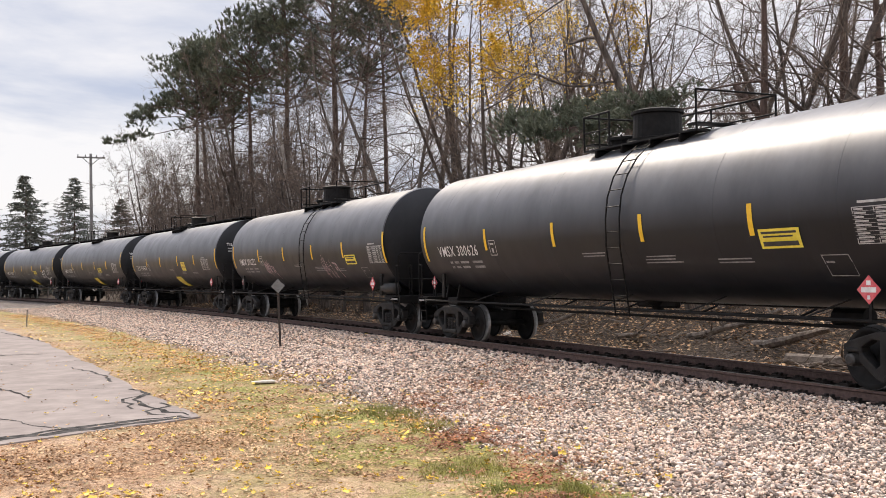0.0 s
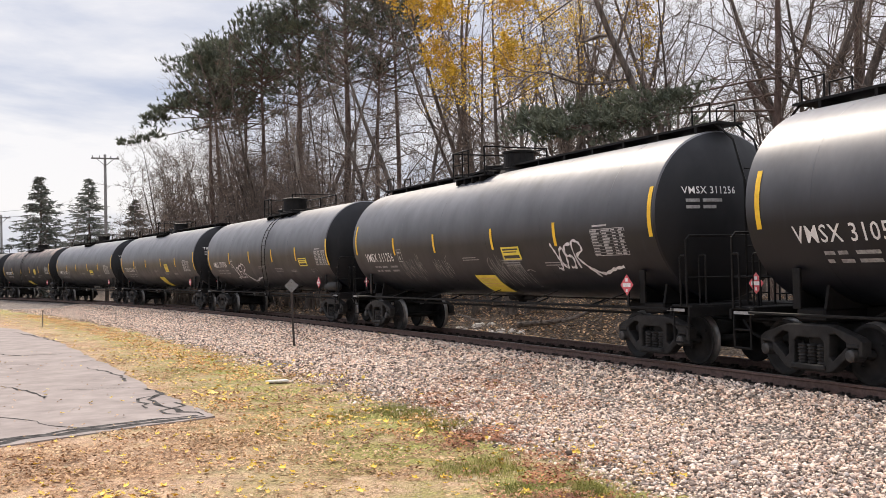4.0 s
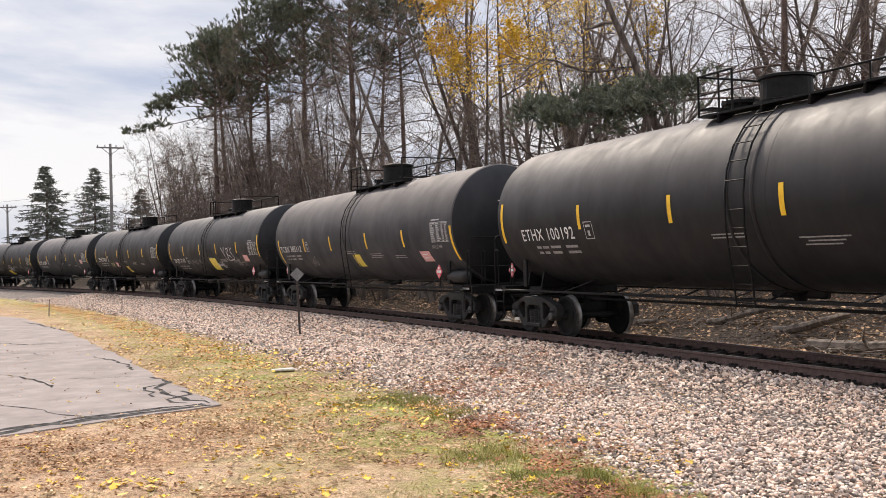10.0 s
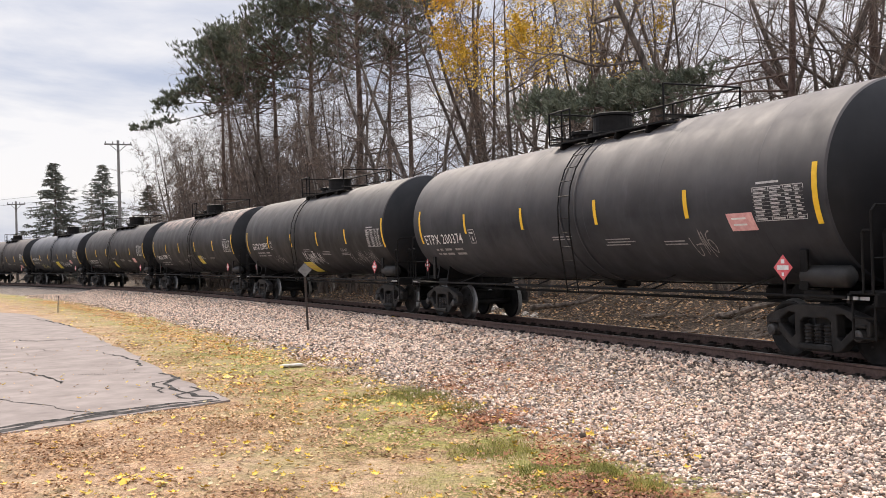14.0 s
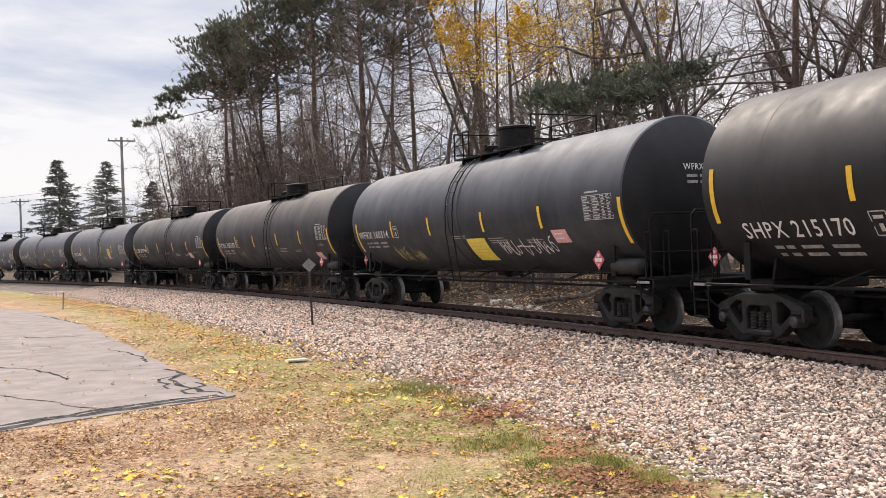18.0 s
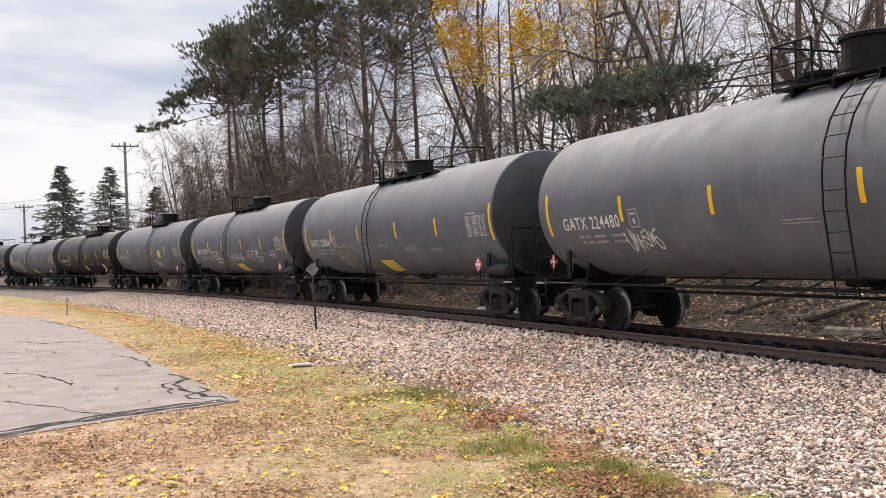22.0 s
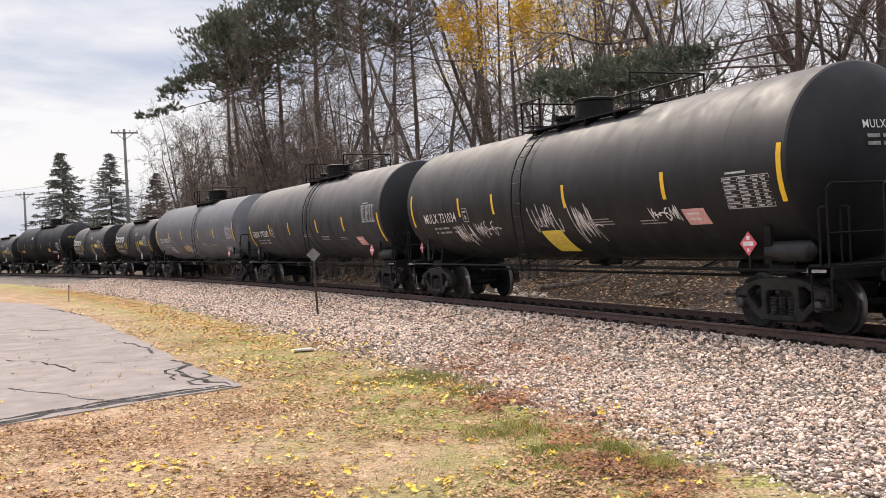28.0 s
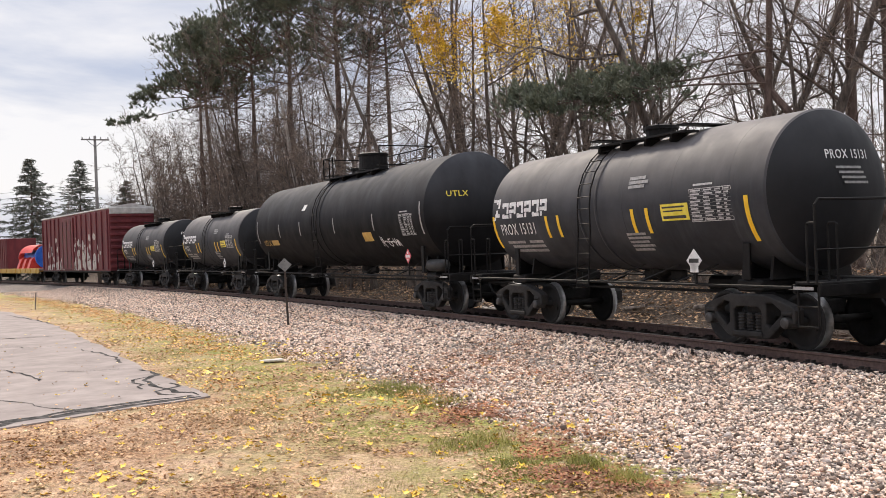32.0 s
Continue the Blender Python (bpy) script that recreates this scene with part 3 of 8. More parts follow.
def scatter_stones(count=118000):
    """Crushed stone between the lawn and the track, densest where it is nearest."""
    r = np.random.RandomState(3)
    s = 23 - 78 * r.rand(count * 3) ** 1.8
    off = r.uniform(-1.9, 7.3, count * 3)
    x, y, _ = on_track(s, off)
    wob = np.array([noise.noise((a * 0.9, b * 0.9, 0.0)) for a, b in zip(x[:count * 2], y[:count * 2])])
    x, y, off, s = x[:count * 2], y[:count * 2], off[:count * 2], s[:count * 2]
    keep = (r.rand(len(off)) < np.clip((6.9 + wob * 1.3 - off) / 1.1, 0, 1)) & ((np.abs(off) > 0.75) | (r.rand(len(off)) < 0.12)) & (y > 4) & (np.abs(np.abs(off) - 0.755) > 0.1)
    x, y, off = x[keep][:count], y[keep][:count], off[keep][:count]
    near = np.hypot(x, y) < 15.5
    far = ~near
    s2, o2 = 23 - 19 * r.rand(60000) ** 0.9, r.uniform(1.2, 6.9, 60000)
    x2, y2, _ = on_track(s2, o2)
    fit = (y2 > 4) & (np.hypot(x2, y2) < 15.5) & (r.rand(60000) < np.clip((6.9 - o2) / 1.1, 0, 1))
    pebbles(r, np.concatenate([x[near], x2[fit]]), np.concatenate([y[near], y2[fit]]), np.concatenate([off[near], o2[fit]]))
    x, y, off = x[far], y[far], off[far]
    n = len(x)
    size = r.uniform(0.015, 0.034, n) * (1 + 0.3 * (np.hypot(x, y) > 22))
    z = ground_z(off) + size * 0.35 + 0.035 * r.rand(n) ** 2 - np.where(np.abs(off) < 0.9, 0.02, 0)
    cube = np.array([(-1, -1, -1), (1, -1, -1), (1, 1, -1), (-1, 1, -1), (-1, -1, 1), (1, -1, 1), (1, 1, 1), (-1, 1, 1)], float) * 0.62
    v = cube[None] + r.uniform(-0.38, 0.38, (n, 8, 3))
    ang = r.uniform(0, 6.283, n)
    tilt = r.uniform(-0.6, 0.6, n)
    c, si = np.cos(ang)[:, None], np.sin(ang)[:, None]
    v = np.stack([v[..., 0] * c - v[..., 1] * si, v[..., 0] * si + v[..., 1] * c, v[..., 2] * 0.62], -1)
    ct, stt = np.cos(tilt)[:, None], np.sin(tilt)[:, None]
    v = np.stack([v[..., 0] * ct - v[..., 2] * stt, v[..., 1], v[..., 0] * stt + v[..., 2] * ct], -1)
    v = v * size[:, None, None] * r.uniform(0.8, 1.35, (n, 1, 3)) + np.stack([x, y, z], -1)[:, None]
    quads = np.array([(4, 5, 6, 7), (0, 1, 5, 4), (1, 2, 6, 5), (2, 3, 7, 6), (3, 0, 4, 7)])
    f = (quads[None] + 8 * np.arange(n)[:, None, None]).reshape(-1, 4)
    me = fast_mesh("ballast", v.reshape(-1, 3), f, STONE)
    tagged(new("ballast", me), "pale pinkish grey crushed stone beside the rails", "gravel", kind="stuff")


def pebbles(r, x, y, off):
    """Rounder stones, where the gravel lies nearest."""
    g = (1 + 5 ** 0.5) / 2
    ico = np.array([(-1, g, 0), (1, g, 0), (-1, -g, 0), (1, -g, 0), (0, -1, g), (0, 1, g), (0, -1, -g), (0, 1, -g), (g, 0, -1), (g, 0, 1), (-g, 0, -1), (-g, 0, 1)]) / 1.9
    tri = np.array([(0, 11, 5), (0, 5, 1), (0, 1, 7), (0, 7, 10), (0, 10, 11), (1, 5, 9), (5, 11, 4), (11, 10, 2), (10, 7, 6), (7, 1, 8),
                    (3, 9, 4), (3, 4, 2), (3, 2, 6), (3, 6, 8), (3, 8, 9), (4, 9, 5), (2, 4, 11), (6, 2, 10), (8, 6, 7), (9, 8, 1)])
    n = len(x)
    size = np.clip(r.lognormal(math.log(0.0150), 0.36, n), 0.008, 0.038)
    v = ico[None] * r.uniform(0.78, 1.22, (n, 12, 1)) * r.uniform(0.5, 1.4, (n, 1, 3))
    turn = np.array([Matrix.Rotation(a, 3, Vector((b, c, 0.6)))[:] for a, b, c in zip(r.uniform(0, 6.283, 400), r.normal(0, 1, 400), r.normal(0, 1, 400))])
    v = np.einsum("nij,nkj->nki", turn[r.randint(0, 400, n)], v) * size[:, None, None]
    v[..., 2] *= 0.72
    z = ground_z(off) + size * 0.35 - np.where(np.abs(off) < 0.9, 0.02, 0) + 0.04 * r.rand(n) ** 2
    v += np.stack([x, y, z], -1)[:, None]
    me = fast_mesh("gravel", v.reshape(-1, 3), (tri[None] + 12 * np.arange(n)[:, None, None]).reshape(-1, 3), STONE)
    tagged(new("gravel", me), "rounded pinkish and cream gravel stones at the lawn's edge", "gravel", kind="stuff")


def fast_mesh(name, v, f, mat):
    """A mesh of equal-sided faces from arrays."""
    me = bpy.data.meshes.new(name)
    k = f.shape[1]
    me.vertices.add(len(v))
    me.vertices.foreach_set("co", np.ascontiguousarray(v, np.float32).ravel())
    me.loops.add(f.size)
    me.loops.foreach_set("vertex_index", np.ascontiguousarray(f, np.int32).ravel())
    me.polygons.add(len(f))
    me.polygons.foreach_set("loop_start", np.arange(0, f.size, k, dtype=np.int32))
    me.update(calc_edges=True)
    me.shade_flat()
    me.materials.append(mat)
    return me


scatter_stones()


def in_drive(x, y):
    inside = np.zeros(len(x), bool)
    for (ax, ay), (bx, by) in zip(DRIVE, DRIVE[1:] + DRIVE[:1]):
        cross = ((ay > y) != (by > y)) & (x < (bx - ax) * (y - ay) / (by - ay + 1e-9) + ax)
        inside ^= cross
    return inside


def lawn_places(r, n, reach=26.0, power=1.6):
    b = np.radians(r.uniform(-27, 14, n))
    d = 8.0 + reach * r.rand(n) ** power
    x, y = np.sin(b) * d, np.cos(b) * d
    off, s = off_track(x, y)
    return x, y, off, ~in_drive(x, y)


def blades(name, mat, n, seed, tall, wide, mask, label, category):
    r = np.random.RandomState(seed)
    x, y, off, ok = lawn_places(r, n)
    ok &= mask(x, y, off, r)
    x, y, off = x[ok], y[ok], off[ok]
    m = len(x)
    a = r.uniform(0, 6.283, m)
    h = tall * r.uniform(0.4, 1.2, m)
    lean = r.uniform(0.3, 1.4, m) * h
    z = ground_z(off)
    base = np.stack([x, y, z - 0.01], -1)
    side = np.stack([np.cos(a), np.sin(a), 0 * a], -1) * wide
    tip = base + np.stack([np.cos(a + 1.3) * lean, np.sin(a + 1.3) * lean, h], -1)
    v = np.stack([base - side, base + side, tip], 1).reshape(-1, 3)
    me = fast_mesh(name, v, np.arange(3 * m).reshape(-1, 3), mat)
    return tagged(new(name, me), label, category, kind="stuff")


def patchy(x, y, scale, level, seed=0.0):
    return np.array([noise.noise((a * scale, b * scale, seed)) for a, b in zip(x, y)]) > level


blades("dry_grass", STRAW, 110000, 11, 0.024, 0.003, lambda x, y, off, r: off > 6.7 + r.normal(0, 0.3, len(x)), "short tan dried lawn grass", "grass")
blades("grass", GRASS, 90000, 12, 0.032, 0.0035, lambda x, y, off, r: (off > 6.4 + r.normal(0, 0.4, len(x))) & patchy(x, y, 0.8, 0.12) & (patchy(x, y, 3.0, 0.0, 3.0) | (r.rand(len(x)) < 0.25)), "patches of short yellow-green grass", "grass")


def scatter_leaves(name, mat, n, seed, mask, label, size=0.045, lobes=5):
    r = np.random.RandomState(seed)
    x, y, off, ok = lawn_places(r, n, 24.0, 1.3)
    ok = mask(x, y, off, r, ok)
    x, y, off = x[ok], y[ok], off[ok]
    m = len(x)
    z = ground_z(off) + 0.015 + 0.02 * r.rand(m) + np.where(in_drive(x, y), 0.03, 0.0)
    a = r.uniform(0, 6.283, m)
    sz = size * r.uniform(0.6, 1.4, m)
    u = np.stack([np.cos(a), np.sin(a), r.uniform(-0.4, 0.4, m)], -1) * sz[:, None]
    w = np.stack([-np.sin(a), np.cos(a), r.uniform(-0.4, 0.4, m)], -1) * sz[:, None] * 0.75
    c = np.stack([x, y, z], -1)
    up = np.array([0, 0, 1.0]) * sz[:, None] * 0.3
    ring = []
    for k in range(2 * lobes):
        q = math.pi * k / lobes
        far = 1.1 if k == 0 else (1.0 if k % 2 == 0 else (0.66 if lobes > 3 else 0.72))
        ring.append(c + (u * math.cos(q) + w * math.sin(q)) * far + up * (1 if k % 2 == 0 else 0))
    v = np.stack(ring, 1).reshape(-1, 3)
    me = fast_mesh(name, v, np.arange(2 * lobes * m).reshape(-1, 2 * lobes), mat)
    tagged(new(name, me), label, "leaves", kind="stuff")


def drifts(x, y, r, scale, seed, bias, most=0.6):
    """True by chance, likelier where leaves have drifted together."""
    a = np.array([noise.noise((p * scale, q * scale, seed)) for p, q in zip(x, y)])
    b = np.array([noise.noise((p * scale * 5, q * scale * 5, seed + 3)) for p, q in zip(x, y)])
    return r.rand(len(x)) < np.clip((a * 1.3 + bias) * np.clip(0.6 + 2.2 * b, 0.1, 1.5), 0.01, most)


scatter_leaves("fallen_leaves", BROWN_LEAF, 190000, 21, lambda x, y, off, r, ok: ok & (off > 5.0 + r.normal(0, 0.9, len(x))) & drifts(x, y, r, 0.55, 4.0, 0.24, 0.5), "brown and rust fallen leaves on the lawn", 0.022, 3)
scatter_leaves("drive_leaves", BROWN_LEAF, 30000, 23, lambda x, y, off, r, ok: (~ok & (r.rand(len(x)) < 0.022)) | (ok & (x < -1.0) & (y < 17) & drifts(x, y, r, 1.1, 2.0, 0.2)), "brown leaves gathered along the driveway", 0.028, 3)
scatter_leaves("gravel_leaves", BROWN_LEAF, 120000, 24, lambda x, y, off, r, ok: ok & (off > 2.6) & (off < 7.2) & drifts(x, y, r, 0.6, 9.0, 0.16, 0.6), "rusty leaves drifted onto the gravel", 0.022, 3)
scatter_leaves("yellow_leaves", YELLOW_LEAF, 1100, 22, lambda x, y, off, r, ok: (off > 3.4 + r.normal(0, 1.2, len(x))) & (ok | (r.rand(len(x)) < 0.1)), "bright yellow fallen leaves on lawn and gravel", 0.046)


scatter_leaves("pale_leaves", CREAM_LEAF, 700, 25, lambda x, y, off, r, ok: (off > 4.5) & (ok | (r.rand(len(x)) < 0.25)), "pale cream and yellow fallen leaves", 0.034)


def verge_leaves(name, mat, n, seed, size, label, lobes=3, heaped=0.001):
    """Leaves blown into the strip between driveway and gravel, and a few heaps."""
    r = np.random.RandomState(seed)
    s, off = 8 - 62 * r.rand(n) ** 1.2, r.uniform(6.2, 10.8, n)
    x, y, _ = on_track(s, off)
    heap = r.rand(n) < heaped
    x, y = np.where(heap, -2.9 + r.normal(0, 0.16, n), x), np.where(heap, 8.9 + r.normal(0, 0.12, n), y)
    off, _ = off_track(x, y)
    ok = heap | (~in_drive(x, y) & drifts(x, y, r, 0.7, 6.0 + seed, 0.22, 0.7))
    x, y, off = x[ok], y[ok], off[ok]
    m = len(x)
    a, sz = r.uniform(0, 6.283, m), size * r.uniform(0.6, 1.4, m)
    u = np.stack([np.cos(a), np.sin(a), r.uniform(-0.5, 0.5, m)], -1) * sz[:, None]
    w = np.stack([-np.sin(a), np.cos(a), r.uniform(-0.5, 0.5, m)], -1) * sz[:, None] * 0.75
    c = np.stack([x, y, ground_z(off) + 0.02 + 0.03 * r.rand(m)], -1)
    ring = [c + (u * math.cos(math.pi * k / lobes) + w * math.sin(math.pi * k / lobes)) * (1.0 if k % 2 == 0 else 0.7) for k in range(2 * lobes)]
    me = fast_mesh(name, np.stack(ring, 1).reshape(-1, 3), np.arange(2 * lobes * m).reshape(-1, 2 * lobes), mat)
    tagged(new(name, me), label, "leaves", kind="stuff")


verge_leaves("verge_leaves", BROWN_LEAF, 34000, 31, 0.03, "rust-brown leaves in the strip beside the driveway")
verge_leaves("gold_leaves", YELLOW_LEAF, 6000, 32, 0.036, "golden leaves in the strip beside the driveway", 5, 0.002)


def leaf_drifts(name, mat, spots, each, seed, size, label, lobes=3):
    """Leaves blown together: round each spot (x, y, spread), thickest in its middle."""
    r = np.random.RandomState(seed)
    x = np.concatenate([a + r.normal(0, c, each) for a, b, c in spots])
    y = np.concatenate([b + r.normal(0, c * 1.5, each) for a, b, c in spots])
    ok = ~in_drive(x, y) & patchy(x, y, 2.2, -0.12, 5.0)
    x, y = x[ok], y[ok]
    off, _ = off_track(x, y)
    m = len(x)
    a, sz = r.uniform(0, 6.283, m), size * r.uniform(0.6, 1.4, m)
    u = np.stack([np.cos(a), np.sin(a), r.uniform(-0.6, 0.6, m)], -1) * sz[:, None]
    w = np.stack([-np.sin(a), np.cos(a), r.uniform(-0.6, 0.6, m)], -1) * sz[:, None] * 0.75
    c = np.stack([x, y, ground_z(off) + 0.025 + 0.035 * r.rand(m)], -1)
    ring = [c + (u * math.cos(math.pi * k / lobes) + w * math.sin(math.pi * k / lobes)) * (1.0 if k % 2 == 0 else 0.7) for k in range(2 * lobes)]
    tagged(new(name, fast_mesh(name, np.stack(ring, 1).reshape(-1, 3), np.arange(2 * lobes * m).reshape(-1, 2 * lobes), mat)), label, "leaves", kind="stuff")


leaf_drifts("leaf_drift", RUST_LEAF, ((1.19, 18.5, 0.5), (1.76, 16.4, 0.4), (0.7, 19.8, 0.45), (0.03, 17.1, 0.4), (1.75, 21.0, 0.5), (0.72, 12.9, 0.3), (1.29, 9.1, 0.3), (1.31, 11.1, 0.3), (0.33, 12.4, 0.3), (1.7, 8.6, 0.3), (0.45, 13.2, 0.3), (1.0, 10.2, 0.3), (0.2, 16.0, 0.3)), 1000, 41, 0.019, "rust-red leaves drifted on the gravel")
leaf_drifts("orange_drift", ORANGE_LEAF, [(*on_track(q, 7.6)[:2], 0.42) for q in range(-40, 4)] + [(-3.4, 16.6, 0.3), (-2.5, 15.0, 0.35), (-1.9, 14.3, 0.35), (-0.6, 13.6, 0.3), (-0.2, 14.6, 0.25)], 330, 44, 0.024, "orange-brown leaves banked against the gravel")
leaf_drifts("edge_leaves", BROWN_LEAF, ((-3.07, 13.5, 0.4), (-4.0, 12.9, 0.5), (-4.67, 11.9, 0.55), (-5.0, 11.3, 0.5), (-3.74, 10.4, 0.5), (-2.83, 15.9, 0.45), (-2.6, 17.9, 0.5), (-1.68, 13.0, 0.4), (-0.82, 12.9, 0.35), (-5.9, 10.4, 0.6), (-4.3, 9.6, 0.5)), 620, 42, 0.021, "brown leaves gathered along the driveway's edge")
leaf_drifts("gold_drift", YELLOW_LEAF, ((-6.6, 25.5, 0.7), (-4.15, 18.3, 0.5), (-8.0, 26.8, 0.8), (-11.0, 32.5, 1.0), (-4.0, 21.7, 0.7), (-2.64, 20.7, 0.5), (-4.06, 23.9, 0.7), (-3.8, 17.3, 0.4), (-1.4, 15.1, 0.4), (0.2, 13.6, 0.4), (-2.9, 9.6, 0.2)), 60, 43, 0.042, "golden leaves caught in the verge", 5)


def weeds():
    """Longer green tufts at the gravel's edge."""
    r = np.random.RandomState(15)
    spots = [(-1.43, 15.0, 0.42, 0.07), (-0.35, 15.1, 0.34, 0.11), (0.07, 13.95, 0.34, 0.1), (-0.75, 15.6, 0.3, 0.09), (0.57, 11.0, 0.34, 0.1), (0.15, 10.85, 0.28, 0.07), (1.46, 9.7, 0.2, 0.12), (0.8, 9.75, 0.28, 0.08), (1.75, 9.0, 0.16, 0.12), (-1.68, 9.3, 0.3, 0.05), (-2.96, 9.7, 0.32, 0.05),
             (-3.3, 9.4, 0.3, 0.05), (-1.85, 12.1, 0.55, 0.035), (-4.04, 17.8, 0.45, 0.045), (-4.66, 18.9, 0.45, 0.045), (-2.4, 14.2, 0.4, 0.03), (-6.2, 22.4, 0.6, 0.05), (-8.2, 26.0, 0.7, 0.05), (-0.5, 8.7, 0.4, 0.04), (-4.6, 9.0, 0.5, 0.035), (-2.6, 9.5, 0.3, 0.045), (-1.3, 12.6, 0.45, 0.03)]
    parts = []
    for x, y, spread, tall in spots:
        n = 3600 if tall < 0.06 else 1500
        spread *= 1.7 if tall < 0.06 else 1.0
        px, py = x + r.normal(0, spread * 0.55, n), y + r.normal(0, spread * 0.95, n)
        a, h = r.uniform(0, 6.283, n), r.uniform(0.15, 1.0, n) ** 1.5 * tall
        base = np.stack([px, py, np.full(n, -0.37)], -1)
        side = np.stack([np.cos(a), np.sin(a), 0 * a], -1) * 0.004
        tip = base + np.stack([np.cos(a + 1.2) * h * 0.7, np.sin(a + 1.2) * h * 0.7, h], -1)
        parts.append(np.stack([base - side, base + side, tip], 1).reshape(-1, 3))
    v = np.concatenate(parts)
    tagged(new("weeds", fast_mesh("weeds", v, np.arange(len(v)).reshape(-1, 3), WEED)), "tufts of longer green weeds in the gravel edge", "weeds", kind="stuff")


weeds()


def flat_stone():
    bm = bmesh.new()
    box(bm, 0, 0, 0.02, 0.44, 0.26, 0.045, bevel=0.012)
    for v in bm.verts:
        v.co += Vector(noise.noise_vector(v.co * 9)) * 0.015
    me = bpy.data.meshes.new("flat_stone")
    bm.to_mesh(me)
    bm.free()
    me.materials.append(PALE)
    ob = tagged(new("flat_stone", me), "pale flat stone slab lying in the verge", "stone")
    ob.matrix_basis = pose(-3.23, 19.93, -0.355, rz=20)


flat_stone()


# ---- trees ----
def tube(verts, faces, pts, radii, sides):
    """A tapered tube through points, without caps."""
    start = len(verts)
    for k, p in enumerate(pts):
        d = (pts[min(k + 1, len(pts) - 1)] - pts[max(k - 1, 0)])
        d.normalize()
        a = d.orthogonal()
        a.normalize()
        b = d.cross(a)
        for j in range(sides):
            t = 2 * math.pi * j / sides
            verts.append(p + (a * math.cos(t) + b * math.sin(t)) * radii[k])
    for k in range(len(pts) - 1):
        for j in range(sides):
            i = (j + 1) % sides
            faces.append((start + k * sides + j, start + k * sides + i, start + (k + 1) * sides + i, start + (k + 1) * sides + j))


def limb(rng, start, way, length, radius, segs, wobble, droop=0.0, tip=0.25):
    pts, radii, p, d = [start.copy()], [radius], start.copy(), way.normalized()
    for k in range(segs):
        d = (d + Vector((rng.gauss(0, wobble), rng.gauss(0, wobble), rng.gauss(0, wobble) - droop))).normalized()
        p = p + d * (length / segs)
        pts.append(p.copy())
        radii.append(radius * (1 - (1 - tip) * (k + 1) / segs))
    return pts, radii


def around(rng, axis, spread, loose=13):
    """A way that leaves an axis at about an angle."""
    a = axis.orthogonal().normalized()
    b = axis.cross(a).normalized()
    t, s = rng.uniform(0, 6.283), radians(rng.gauss(spread, loose))
    return (axis * math.cos(s) + (a * math.cos(t) + b * math.sin(t)) * math.sin(s)).normalized()


def spot_on(pts, t):
    """A place along a line of points, t from 0 to 1, and the way there."""
    u = min(max(t, 0.0), 0.9999) * (len(pts) - 1)
    a, b = pts[int(u)], pts[int(u) + 1]
    return a.lerp(b, u - int(u)), (b - a).normalized()


